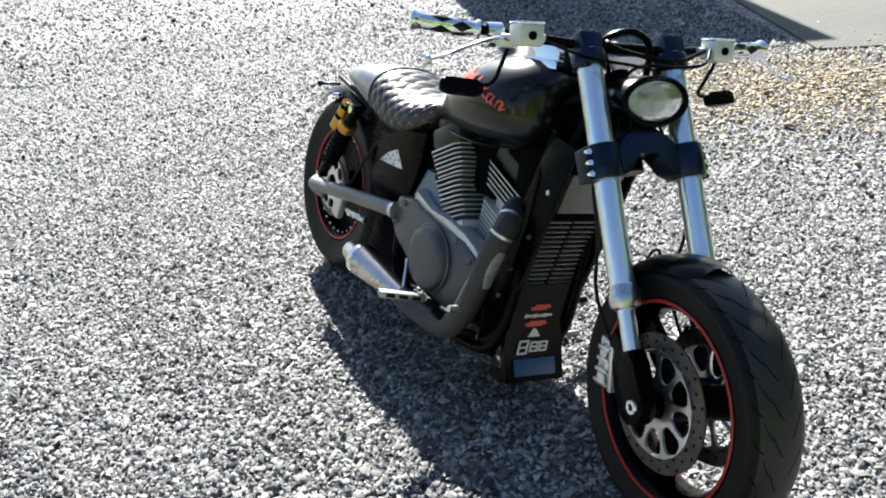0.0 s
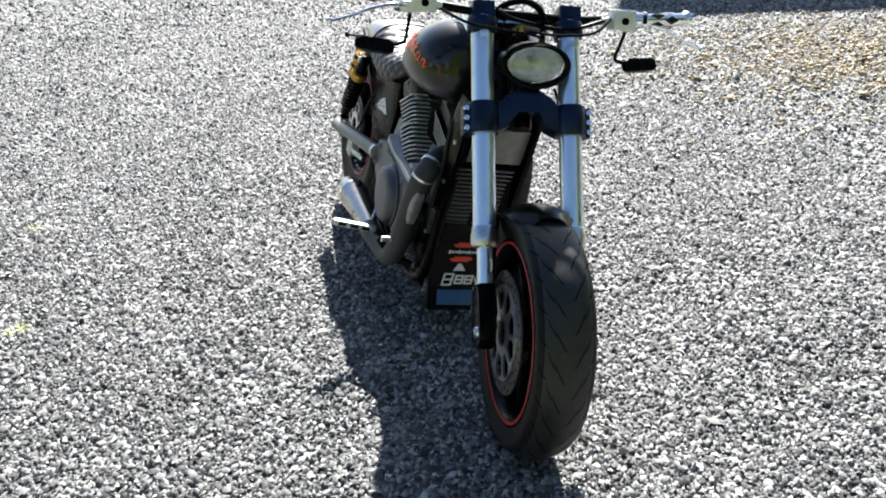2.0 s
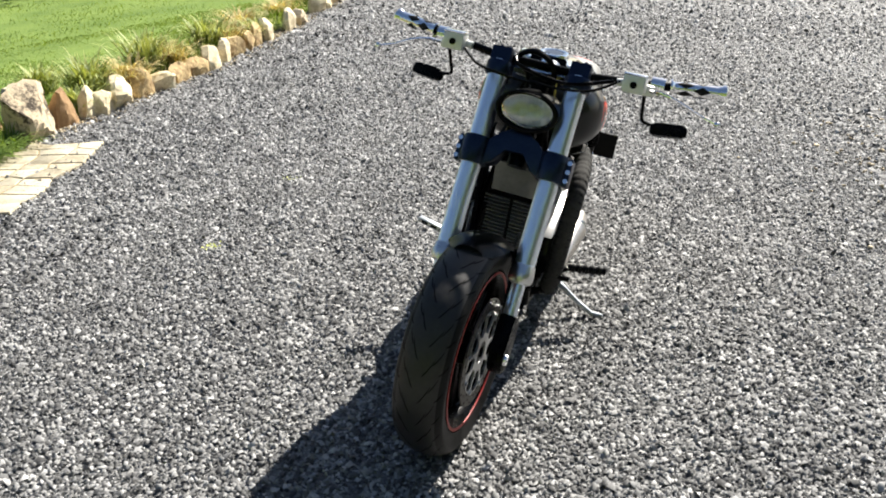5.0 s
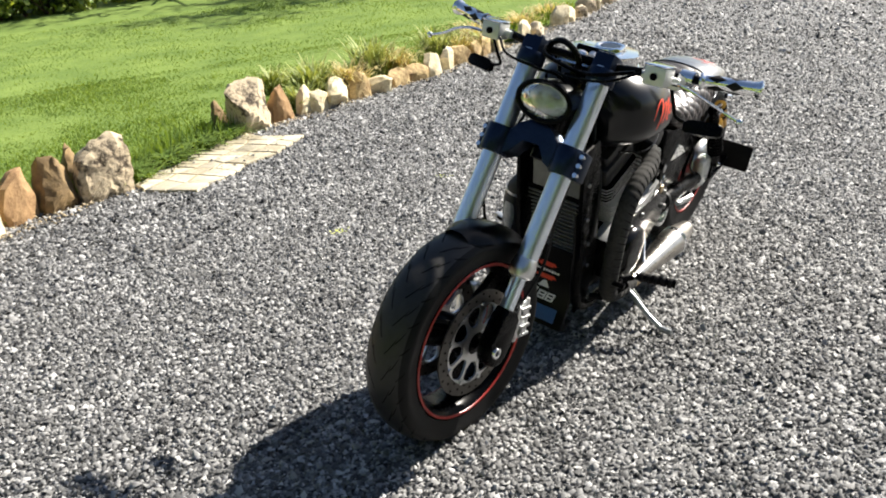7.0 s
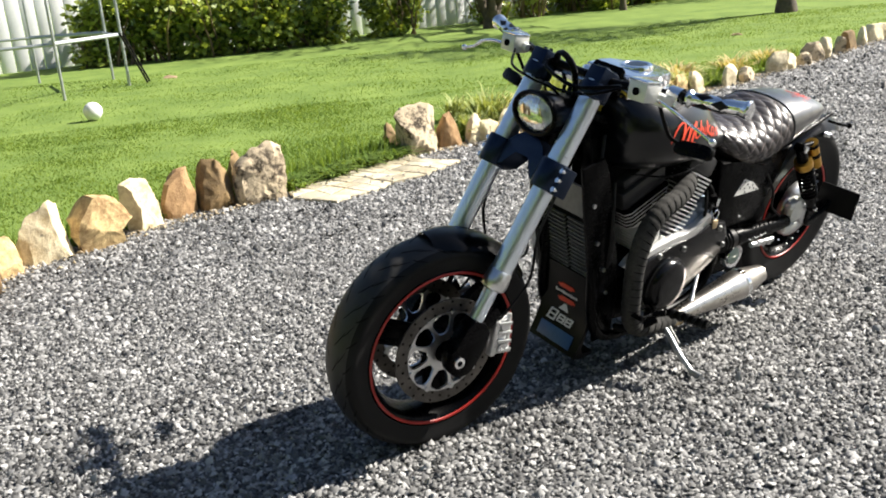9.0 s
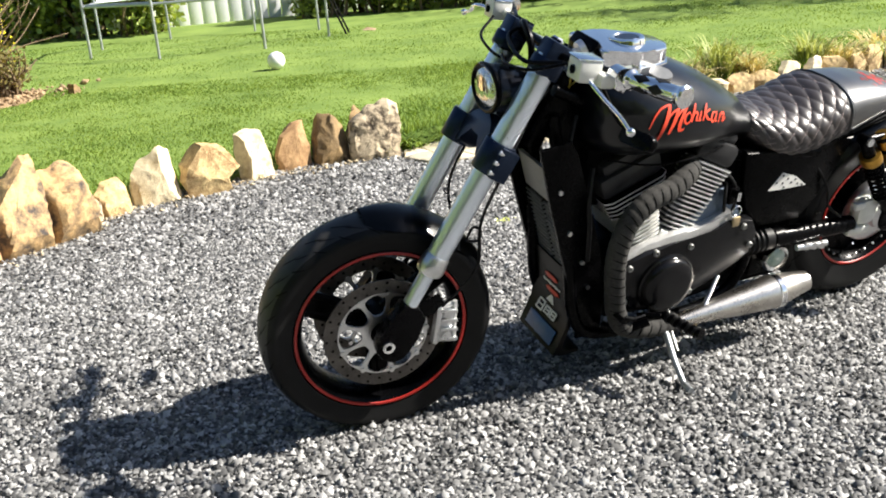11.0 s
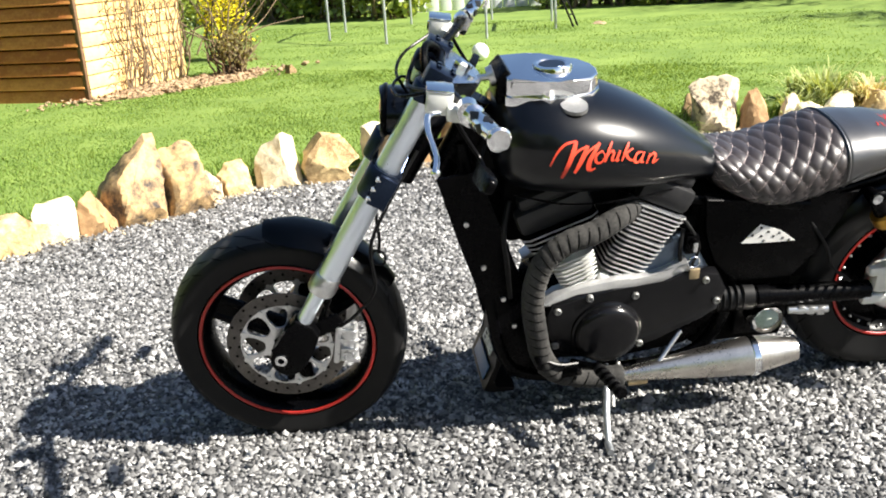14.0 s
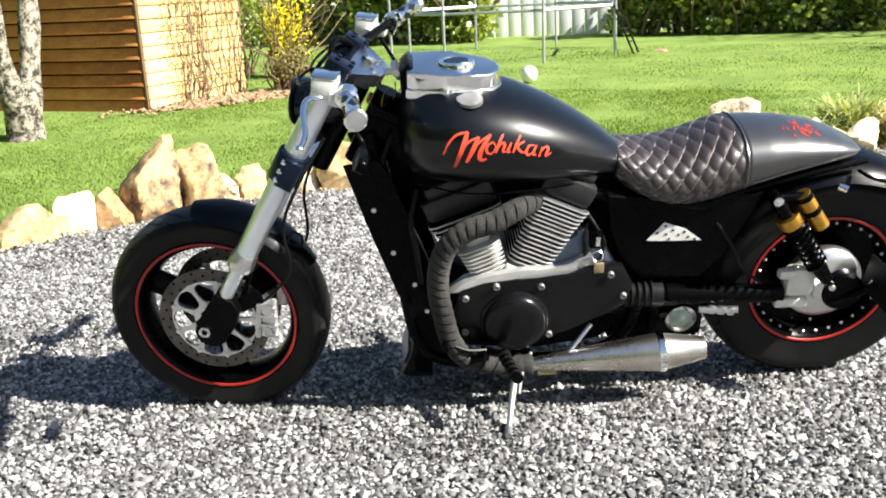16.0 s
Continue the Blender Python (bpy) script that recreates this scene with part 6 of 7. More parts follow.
# -- seat --
SEAT = [(-1.165, 0.752, 0.812, 0.070), (-1.185, 0.722, 0.824, 0.100), (-1.225, 0.694, 0.812, 0.128), (-1.275, 0.669, 0.806, 0.148), (-1.330, 0.654, 0.808, 0.158), (-1.385, 0.651, 0.820, 0.162), (-1.440, 0.659, 0.840, 0.162), (-1.485, 0.672, 0.857, 0.160), (-1.530, 0.685, 0.862, 0.156)]
TAIL = [(-1.530, 0.685, 0.862, 0.156), (-1.600, 0.707, 0.861, 0.148), (-1.680, 0.732, 0.853, 0.137), (-1.760, 0.752, 0.837, 0.122), (-1.820, 0.764, 0.817, 0.102), (-1.870, 0.772, 0.792, 0.075), (-1.890, 0.780, 0.778, 0.040)]


def seat_point(secs, x, a, lift=0.0, power=2.4):
    for p, q in zip(secs, secs[1:]):
        if q[0] <= x <= p[0]:
            t = (p[0] - x) / (p[0] - q[0])
            zb, zt, hw = (p[i] + (q[i] - p[i]) * t for i in (1, 2, 3))
            break
    else:
        _, zb, zt, hw = secs[-1]
    zm = zb + (zt - zb) * 0.42
    c, s = math.cos(a), math.sin(a)
    return Vector((x, (hw + lift) * math.copysign(abs(c) ** (2 / power), c), zm + ((zt - zm) if s > 0 else (zm - zb)) * math.copysign(abs(s) ** (2 / power), s) + lift * s))


QUILT = 1.9   # lozenges drawn out across the saddle
# quilted front: pillows between two families of slanting seams
bm = B()
rings = []
NX, NA = 110, 150
for i in range(NX + 1):
    x = -1.167 - (1.530 - 1.169) * i / NX
    ring = []
    for k in range(NA):
        a = 2 * math.pi * k / NA
        s_arc = a / (2 * math.pi) * 0.9
        u, v = (x * QUILT + s_arc) * 11.5, (x * QUILT - s_arc) * 11.5
        pad = (abs(math.sin(math.pi * u)) * abs(math.sin(math.pi * v))) ** 0.45
        edge = min(1, (i / 6), (NX - i) / 5)
        on = 1.0 if math.sin(a) > -0.75 else 0.0
        ring.append(bm.verts.new(seat_point(SEAT, x, a, (0.0056 * pad - 0.0034) * edge * on)))
    rings.append(ring)
join_rings(bm, rings)
seat = placed("seat", bm, M["quilt"], Matrix(), label="quilted dark leather saddle", sharp=180)
bm = B()
for fam in (1, -1):
    for j in range(-60, 20):
        # each seam is a line u = j (or v = j) over the saddle
        prev = None
        pts = []
        for k in range(140):
            a = -0.55 + (math.pi + 1.1) * k / 139
            s_arc = (a % (2 * math.pi)) / (2 * math.pi) * 0.9
            x = (j / 11.5 - fam * s_arc) / QUILT
            if -1.52 < x < -1.18 and math.sin(a) > -0.55:
                pts.append(seat_point(SEAT, x, a, -0.0024))
            else:
                if len(pts) > 3:
                    tube(bm, pts[::2] + [pts[-1]], 0.0013, seg=3, n=1)
                pts = []
        if len(pts) > 3:
            tube(bm, pts[::2], 0.0011, seg=3, n=1)
placed("seat_stitching", bm, M["stitch"], Matrix(), seat, "pale diamond stitching", sharp=180)
bm = B()
rings = []
for i in range(31):
    x = -1.531 - (1.889 - 1.531) * i / 30
    rings.append([bm.verts.new(seat_point(TAIL, x, 2 * math.pi * k / 60)) for k in range(60)])
join_rings(bm, rings)
placed("seat_hump", bm, M["smooth_leather"], Matrix(), seat, "smooth black vinyl seat tail", sharp=180)
bm = B()
tube(bm, [seat_point(SEAT, -1.529, a, 0.001) for a in np.linspace(-0.5, math.pi + 0.5, 26)], 0.004, seg=6, n=2)
for s in (0, math.pi):
    tube(bm, [seat_point(TAIL, x, s - 0.35 * (1 if s == 0 else -1), 0.001) for x in np.linspace(-1.55, -1.86, 9)], 0.003, seg=6, n=2)
placed("seat_piping", bm, M["smooth_leather"], Matrix(), seat)
# faded red crest on the tail: bold strokes
bm = B()
rnd = random.Random(5)
for k in range(34):
    x0, aa = -1.715 + rnd.gauss(0, 0.026), 1.30 + rnd.gauss(0, 0.15)
    w, L2, tl = rnd.uniform(0.0010, 0.0036), rnd.uniform(0.02, 0.07), rnd.uniform(-0.3, 0.3)
    prev = None
    for j in range(4):
        p = seat_point(TAIL, x0 + tl * L2 * (j / 3 - 0.5), aa + L2 * (j - 1.5), 0.0012 + 0.00001 * k)
        ww = Vector((w * (1, 0.8, 0.9, 0.3)[j], 0, 0))
        cur = (bm.verts.new(p - ww), bm.verts.new(p + ww))
        if prev:
            bm.faces.new((prev[0], prev[1], cur[1], cur[0]))
        prev = cur
placed("seat_crest", bm, M["fadedred"], Matrix(), seat, "red painted crest", sharp=180)

# rear mudguard
bm = B()
rows = []
for i in range(26):
    a = radians(52 + (152 - 52) * i / 25)
    wid = 0.122 * (1.0 if i > 4 else 0.72 + 0.07 * i)
    row_ = []
    for k in range(17):
        u = -1 + 2 * k / 16
        rr = 0.396 - 0.05 * abs(u) ** 3
        row_.append(bm.verts.new((-1.83 - math.cos(a) * rr, u * wid, 0.358 + math.sin(a) * rr)))
    rows.append(row_)
join_rings(bm, rows, caps=False, closed=False)
bmesh.ops.solidify(bm, geom=bm.faces[:], thickness=0.004)
rm = placed("rear_mudguard", bm, M["paint"], Matrix(), label="glossy black rear mudguard")
for s in (-1, 1):
    bm = B()
    tube(bm, [(-1.45, s * 0.118, 0.68), (-1.6, s * 0.122, 0.715), (-1.75, s * 0.118, 0.748), (-1.88, s * 0.105, 0.765)], 0.008, seg=10)
    placed("mudguard_rail", bm, M["satinblack"], Matrix(), rm)
    bm = B()
    tube(bm, [(-1.86, s * 0.11, 0.74), (-1.88, s * 0.155, 0.735), (-1.92, s * 0.165, 0.728)], 0.0055, seg=8)
    bmesh.ops.create_icosphere(bm, subdivisions=2, radius=0.012, matrix=Matrix.Translation((-1.925, s * 0.166, 0.727)))
    placed("indicator", bm, M["satinblack"], Matrix(), rm, "tiny black turn indicator")
    bm = B()
    rod(bm, (-1.80, s * 0.136, 0.705), (-1.82, s * 0.15, 0.70), 0.011, seg=12)
    placed("chrome_stud", bm, M["chrome"], Matrix(), rm)
# plate carrier at the left of the rear axle
bm = B()
box(bm, (0.008, 0.16, 0.115), (-1.95, 0.195, 0.41), (0, -8, 4), bevel=0.004)
pc = placed("plate_carrier", bm, M["plate"], Matrix(), label="dark side-mounted number plate holder")
bm = B()
tube(bm, [(-1.82, 0.15, 0.33), (-1.90, 0.165, 0.36), (-1.945, 0.17, 0.40)], 0.010, seg=8)
placed("plate_arm", bm, M["satinblack"], Matrix(), pc)

# -- frame and side panels --
bm = B()
for s in (-1, 1):
    tube(bm, [(-0.50, s * 0.045, 0.90), (-0.53, s * 0.075, 0.70), (-0.565, s * 0.105, 0.45), (-0.60, s * 0.115, 0.25), (-0.68, s * 0.12, 0.17), (-0.90, s * 0.12, 0.155), (-1.15, s * 0.12, 0.18), (-1.25, s * 0.11, 0.28), (-1.28, s * 0.09, 0.45), (-1.30, s * 0.09, 0.62)], 0.019, seg=12)
    tube(bm, [(-0.50, s * 0.04, 0.97), (-0.65, s * 0.06, 0.90), (-0.9, s * 0.07, 0.76), (-1.15, s * 0.09, 0.69), (-1.45, s * 0.125, 0.665)], 0.017, seg=10)
rod(bm, (-0.455, 0, 0.80), (-0.56, 0, 1.00), 0.036, seg=24)
box(bm, (0.16, 0.08, 0.14), (-0.56, 0, 0.87), (0, -30, 0), bevel=0.02)
frame_ob = placed("chassis", bm, M["satinblack"], Matrix(), label="black tubular cradle chassis")
for s in (-1, 1):
    bm = B()
    extrude_outline(bm, [(-1.15, 0.715), (-1.165, 0.60), (-1.20, 0.50), (-1.27, 0.43), (-1.44, 0.425), (-1.50, 0.50), (-1.55, 0.60), (-1.60, 0.70), (-1.40, 0.69), (-1.25, 0.695)], s * 0.105, s * 0.128, bevel=0.008)
    sp = placed("side_panel", bm, M["satinblack"], Matrix(), label="black side panel with a playing-card sticker")
    bm = B()
    Y = s * 0.1292
    for pts in ([(-1.270, 0.560), (-1.318, 0.616), (-1.350, 0.604), (-1.312, 0.556)], [(-1.313, 0.5565), (-1.350, 0.6035), (-1.384, 0.590), (-1.358, 0.5545)], [(-1.359, 0.5545), (-1.384, 0.589), (-1.430, 0.553)]):
        extrude_outline(bm, pts, Y, Y + s * 0.0012)
    st = placed("card_sticker", bm, M["card"], Matrix(), sp, "white fan of playing cards")
    bm = B()
    for x, z in ((-1.300, 0.583), (-1.322, 0.605), (-1.326, 0.578), (-1.345, 0.59), (-1.362, 0.574), (-1.378, 0.583), (-1.39, 0.565), (-1.335, 0.562), (-1.41, 0.558)):
        rod(bm, (x, Y + s * 0.001, z), (x, Y + s * 0.0022, z), 0.0045, seg=6)
    placed("card_pip", bm, M["ink"], Matrix(), sp, sharp=180)
# near-black boxes added for the black parts and shade under the seat
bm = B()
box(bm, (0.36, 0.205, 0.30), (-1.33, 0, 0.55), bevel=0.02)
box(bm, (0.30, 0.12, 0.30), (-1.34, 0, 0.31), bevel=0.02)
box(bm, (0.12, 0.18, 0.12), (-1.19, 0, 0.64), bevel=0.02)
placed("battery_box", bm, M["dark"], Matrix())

# -- radiator shroud in front of the engine --
bm = B()
for s in (-1, 1):
    extrude_outline(bm, [(-0.425, 0.835), (-0.475, 0.655), (-0.530, 0.480), (-0.568, 0.360), (-0.605, 0.285), (-0.615, 0.165), (-0.70, 0.165), (-0.70, 0.33), (-0.66, 0.48), (-0.605, 0.64), (-0.55, 0.80), (-0.52, 0.85)], s * 0.108, s * 0.122, bevel=0.004)
sh = placed("shroud", bm, M["satinblack"], Matrix(), label="tall black radiator shroud")
bm = B()
extrude_outline(bm, [(-0.470, 0.755), (-0.505, 0.640), (-0.517, 0.640), (-0.482, 0.755)], -0.075, 0.104, bevel=0.003)
placed("shroud_plate", bm, M["screen"], Matrix(), sh, "plain grey metal plate above the cooler")
bm = B()
box(bm, (0.035, 0.2, 0.235), (-0.572, 0, 0.52), (0, 17, 0))
cooler = placed("oil_cooler", bm, M["dark"], Matrix(), label="finned black oil cooler")
for s in (-1, 1):
    for k in range(14):
        z = 0.412 + 0.0155 * k
        x = -0.527 - (0.62 - z) * 0.30
        bm = B()
        box(bm, (0.03, 0.088, 0.0035), (x - 0.004, s * 0.05, z), (0, 17, 0))
        part("cooler_fin", bm, M["screen"], cooler)
bm = B()
extrude_outline(bm, [(-0.572, 0.405), (-0.594, 0.28), (-0.584, 0.20), (-0.556, 0.135), (-0.545, 0.112), (-0.575, 0.10), (-0.64, 0.10), (-0.64, 0.115), (-0.585, 0.118), (-0.575, 0.14), (-0.600, 0.205), (-0.608, 0.28), (-0.588, 0.405)], -0.107, 0.107, bevel=0.003)
belly = placed("belly_plate", bm, M["belly"], Matrix(), label="black belly plate with stickers")
bm = B()
tilt = pose(-0.5625, 0.0, 0.150) @ pose(0, 0, 0, 0, -23, 0)
box(bm, (0.004, 0.15, 0.050), (0.004, 0, 0), m=tilt, bevel=0.0015)
placed("blue_sticker", bm, M["blue"], Matrix(), belly, "blue band at the plate's foot")
# sticker marks: plain bars and shapes
bm = B()
st = pose(-0.5900, 0.0, 0.304) @ pose(0, 0, 0, 0, 10, 0)
for z, w, d in ((0.028, 0.08, 0.012), (-0.028, 0.086, 0.014)):
    for k in range(3):
        box(bm, (0.002, w * (0.9 - 0.22 * abs(k - 1)), d * 0.45), (0.0035, 0.004 * (k - 1), z + (k - 1) * 0.0065), m=st)
placed("red_emblem", bm, M["redpaint"], Matrix(), belly, "red wing-shaped emblem")
bm = B()
for k in range(9):
    box(bm, (0.002, 0.0075, 0.008 + 0.005 * (k % 3 == 0)), (0.0035, -0.045 + 0.0112 * k, 0), m=st)
placed("white_script_bar", bm, M["card"], Matrix(), belly)
bm = B()
st2 = pose(-0.5830, 0.0, 0.206) @ pose(0, 0, 0, 0, -14, 0)
for y, w, h0 in ((-0.040, 0.030, 0.036), (0.0, 0.024, 0.025), (0.034, 0.024, 0.025)):
    lean = Matrix(((1, 0, 0, 0), (0, 1, 0.28, 0), (0, 0, 1, 0), (0, 0, 0, 1)))
    for dz in (h0 / 2, 0, -h0 / 2):
        box(bm, (0.002, w, 0.0058), (0.0035, y, dz), m=st2 @ lean)
    for dy in (-w / 2, w / 2):
        box(bm, (0.002, 0.0065, h0 + 0.0055), (0.0036, y + dy, 0), m=st2 @ lean)
extrude_outline(bm, [(-0.024, 0.030), (0.020, 0.030), (0.004, 0.056), (-0.004, 0.056)], -0.001, 0.001, st2 @ pose(0.0038, 0, 0, 0, 0, 90))
placed("white_logo_shape", bm, M["card"], Matrix(), belly)
for s in (-1, 1):
    for x, z in ((-0.499, 0.70), (-0.545, 0.56), (-0.632, 0.355), (-0.60, 0.45)):
        bm = B()
        rod(bm, (x, s * 0.12, z), (x, s * 0.128, z), 0.007, seg=12)
        part("shroud_bolt", bm, M["satin"], sh)

# -- engine --
bm = B()
extrude_outline(bm, [(-0.66, 0.33), (-0.70, 0.42), (-0.78, 0.465), (-1.00, 0.48), (-1.15, 0.46), (-1.24, 0.40), (-1.24, 0.28), (-1.15, 0.21), (-0.95, 0.185), (-0.72, 0.21)], -0.115, 0.115, bevel=0.02)
engine = placed("engine", bm, M["satinblack"], Matrix(), label="V-twin engine with finned cylinders and black covers")
bm = B()
extrude_outline(bm, [(-0.86, 0.42), (-0.88, 0.470), (-0.90, 0.485), (-0.93, 0.492), (-1.00, 0.52), (-1.07, 0.60), (-1.13, 0.60), (-1.18, 0.50), (-1.22, 0.44), (-1.22, 0.40)], -0.122, 0.122, bevel=0.014)
placed("upper_crankcase", bm, M["slate"], Matrix(), engine, "blue-grey gearbox shoulder behind the cylinders")


def fin_ring(m, z, wx, wy, parent, web, right, t=0.0052):
    outline = [(-wx / 2, -right + 0.012), (-wx / 2 + 0.02, -right), (wx / 2 - 0.02, -right), (wx / 2, -right + 0.012), (wx / 2, wy - 0.012), (wx / 2 - 0.02, wy), (-wx / 2 + 0.02, wy), (-wx / 2, wy - 0.012)]
    bm = B()
    a = [bm.verts.new((x, y, z)) for x, y in outline]
    b = [bm.verts.new((x, y, z + t - 0.001)) for x, y in outline]
    bm.faces.new(a)
    bm.faces.new(b[::-1])
    bm.transform(m)
    part("fin_web", bm, web, parent, sharp=30)
    bm = B()
    a = [bm.verts.new((x * 1.004, y * 1.004, z - 0.0005)) for x, y in outline]
    b = [bm.verts.new((x * 1.004, y * 1.004, z + t)) for x, y in outline]
    for q in range(8):
        bm.faces.new((a[q], a[(q + 1) % 8], b[(q + 1) % 8], b[q]))
    bmesh.ops.solidify(bm, geom=bm.faces[:], thickness=0.003)
    bm.transform(m)
    part("fin_edge", bm, M["finedge"], parent, "bright machined fin edge", sharp=30)


def cylinder_barrel(x0, z0, tilt, name, label, low, head, wy=0.132, right=0.132):
    """Finned barrel and head, axis tilted fore or aft; low and head: (from, to, width below, width above, fins, core material)."""
    m = pose(x0, 0, z0) @ pose(0, 0, 0, 0, tilt, 0)
    bm = B()
    z1 = head[1]
    span, mid = wy + right, (wy - right) / 2
    box(bm, (low[2] * 0.74, span * 0.81, z1), (0, mid, z1 / 2), m=m, bevel=0.018)
    barrel = part(name, bm, low[5], bike, label)
    for za, zb, wa, wb, n, core in (low, head):
        for k in range(n):
            t = k / max(1, n - 1)
            fin_ring(m, za + (zb - za) * t, wa + (wb - wa) * t, wy + 0.008 * t, barrel, core, right + 0.008 * t)
    bm = B()
    box(bm, (head[3] * 0.98, span * 0.97, 0.075), (0, mid, z1 + 0.043), m=m, bevel=0.02)
    box(bm, (head[3] * 0.78, span * 0.85, 0.045), (0, mid, z1 + 0.092), m=m, bevel=0.018)
    part("rocker_cover", bm, M["rocker"], barrel, "dark grey-black rocker cover")
    bm = B()
    box(bm, (low[2] * 1.0, span * 1.01, 0.035), (0, mid, 0.0), m=m, bevel=0.008)
    part("barrel_base", bm, M["cream"], barrel, "silver barrel base")
    return barrel


cylinder_barrel(-0.917, 0.468, -26, "rear_cylinder", "finned rear cylinder with webs darkened for shade and bright fin edges", (0.030, 0.150, 0.124, 0.142, 9, M["coldweb"]), (0.163, 0.246, 0.145, 0.166, 7, M["coldweb"]))
cylinder_barrel(-0.836, 0.436, 20, "front_cylinder", "finned front cylinder with a bright alloy barrel", (0.022, 0.135, 0.104, 0.126, 9, M["cream"]), (0.178, 0.246, 0.185, 0.215, 5, M["satinblack"]), right=0.080)
# near-black filler for the black parts and shade between barrels and tank
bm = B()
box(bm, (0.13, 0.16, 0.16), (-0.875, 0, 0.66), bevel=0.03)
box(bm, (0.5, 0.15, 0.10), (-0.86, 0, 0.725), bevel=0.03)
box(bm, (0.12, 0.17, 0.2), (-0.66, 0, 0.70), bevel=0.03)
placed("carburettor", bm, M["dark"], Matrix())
for s in (-1, 1):
    # side covers; the right ones are greyed, sky glare put into their colour
    bm = B()
    extrude_outline(bm, [(-0.70, 0.36), (-0.728, 0.440), (-0.80, 0.464), (-0.90, 0.470), (-1.02, 0.468), (-1.06, 0.485), (-1.105, 0.506), (-1.205, 0.488), (-1.235, 0.43), (-1.215, 0.365), (-1.175, 0.333), (-1.05, 0.288), (-0.96, 0.245), (-0.86, 0.235), (-0.755, 0.26)], s * 0.11, s * 0.165, bevel=0.014)
    cv = placed("crankcase_cover", bm, M["casting" if s > 0 else "glare_cover"], Matrix(), engine, "black crankcase cover" if s > 0 else "crankcase cover greyed for the glare on its side")
    for x, z in ((-0.745, 0.418), (-0.835, 0.452), (-0.965, 0.446), (-1.165, 0.474), (-1.205, 0.40), (-0.742, 0.30), (-0.99, 0.278)):
        bm = B()
        lathe(bm, [(0.011, s * 0.160), (0.0105, s * 0.170), (0.008, s * 0.173), (0.005, s * 0.173), (0.0045, s * 0.169), (0.0, s * 0.169)], Matrix.Translation((x, 0, z)), 14)
        part("cover_bolt", bm, M["screen"], engine, "bright cover bolt")
    bm = B()
    rr = 0.095 if s > 0 else 0.105
    cx, cz = (-0.888, 0.334) if s > 0 else (-0.95, 0.36)
    lathe(bm, [(rr + 0.008, s * 0.14), (rr + 0.006, s * 0.172), (rr, s * 0.176), (rr - 0.004, s * 0.19), (rr - 0.014, s * 0.199), (rr * 0.6, s * 0.203), (0, s * 0.204)], Matrix.Translation((cx, 0, cz)), 48)
    placed("round_cover", bm, M["casting" if s > 0 else "glare_cover"], Matrix(), engine, "round black engine cover" if s > 0 else "round engine cover greyed for the glare on its side")

# bright deck under the barrels, running back over the gearbox
for s in (1, -1):
    bm = B()
    extrude_outline(bm, [(-0.70, 0.43), (-0.742, 0.462), (-0.81, 0.484), (-0.87, 0.492), (-0.95, 0.500), (-1.01, 0.494), (-1.06, 0.508), (-1.11, 0.536), (-1.125, 0.500), (-1.06, 0.47), (-0.90, 0.45), (-0.74, 0.43)], s * 0.100, s * 0.156, bevel=0.006)
    placed("deck_flange", bm, M["alloy"], Matrix(), engine, "bright alloy crankcase deck")

# -- exhausts --
bm = B()
LP = [(-0.96, 0.10, 0.70), (-0.905, 0.165, 0.708), (-0.83, 0.19, 0.680), (-0.755, 0.195, 0.658), (-0.698, 0.197, 0.612), (-0.672, 0.197, 0.544), (-0.667, 0.195, 0.465), (-0.680, 0.193, 0.372), (-0.700, 0.19, 0.285), (-0.75, 0.185, 0.215), (-0.86, 0.185, 0.185), (-0.94, 0.19, 0.185)]
tube(bm, LP, lambda t: 0.0305 + 0.0014 * abs(math.sin(math.pi * 33 * t)), seg=20, n=18)
ex = placed("left_exhaust", bm, M["wrap"], Matrix(), label="exhaust pipe bound in dark heat wrap", sharp=180)
path = smooth_path(LP, 6)
# slanted near-black rings put the shade of the wrap's gaps into colour
for i in range(2, len(path) - 6, 2):
    bm = B()
    d = (path[i + 1] - path[i - 1]).normalized()
    t = d.cross(Vector((0, 1, 0.2))).normalized()
    c = path[i]
    nrm = (d + t * 0.35).normalized()
    x = nrm.cross(Vector((0.2, 1, 0))).normalized()
    y = nrm.cross(x)
    tube(bm, [c + x * 0.0312 * math.cos(a) + y * 0.0312 * math.sin(a) for a in (2 * math.pi * k / 16 for k in range(17))], 0.0022, seg=5, n=1, flat=0.8)
    part("wrap_band", bm, M["groove"], ex, "dark line drawn for the shaded gap between wrap turns", sharp=180)
bm = B()
RP = [(-0.70, -0.06, 0.60), (-0.63, -0.125, 0.603), (-0.598, -0.165, 0.570), (-0.612, -0.183, 0.50), (-0.65, -0.19, 0.38), (-0.705, -0.19, 0.27), (-0.78, -0.19, 0.20), (-0.92, -0.195, 0.19), (-1.02, -0.205, 0.20)]
tube(bm, RP, 0.036, seg=20, n=6)
ex2 = placed("right_exhaust", bm, M["mattpipe"], Matrix(), label="matt black front exhaust pipe", sharp=180)
bm = B()
for i in (9, 14):
    c = smooth_path(RP, 6)[i]
    d = (smooth_path(RP, 6)[i + 1] - c).normalized()
    rod(bm, c - d * 0.004, c + d * 0.004, 0.0385, seg=20)
placed("pipe_clip", bm, M["satin"], Matrix(), ex2, "bright pipe clips")
bm = B()
pipe = smooth_path(RP, 6)
rows = []
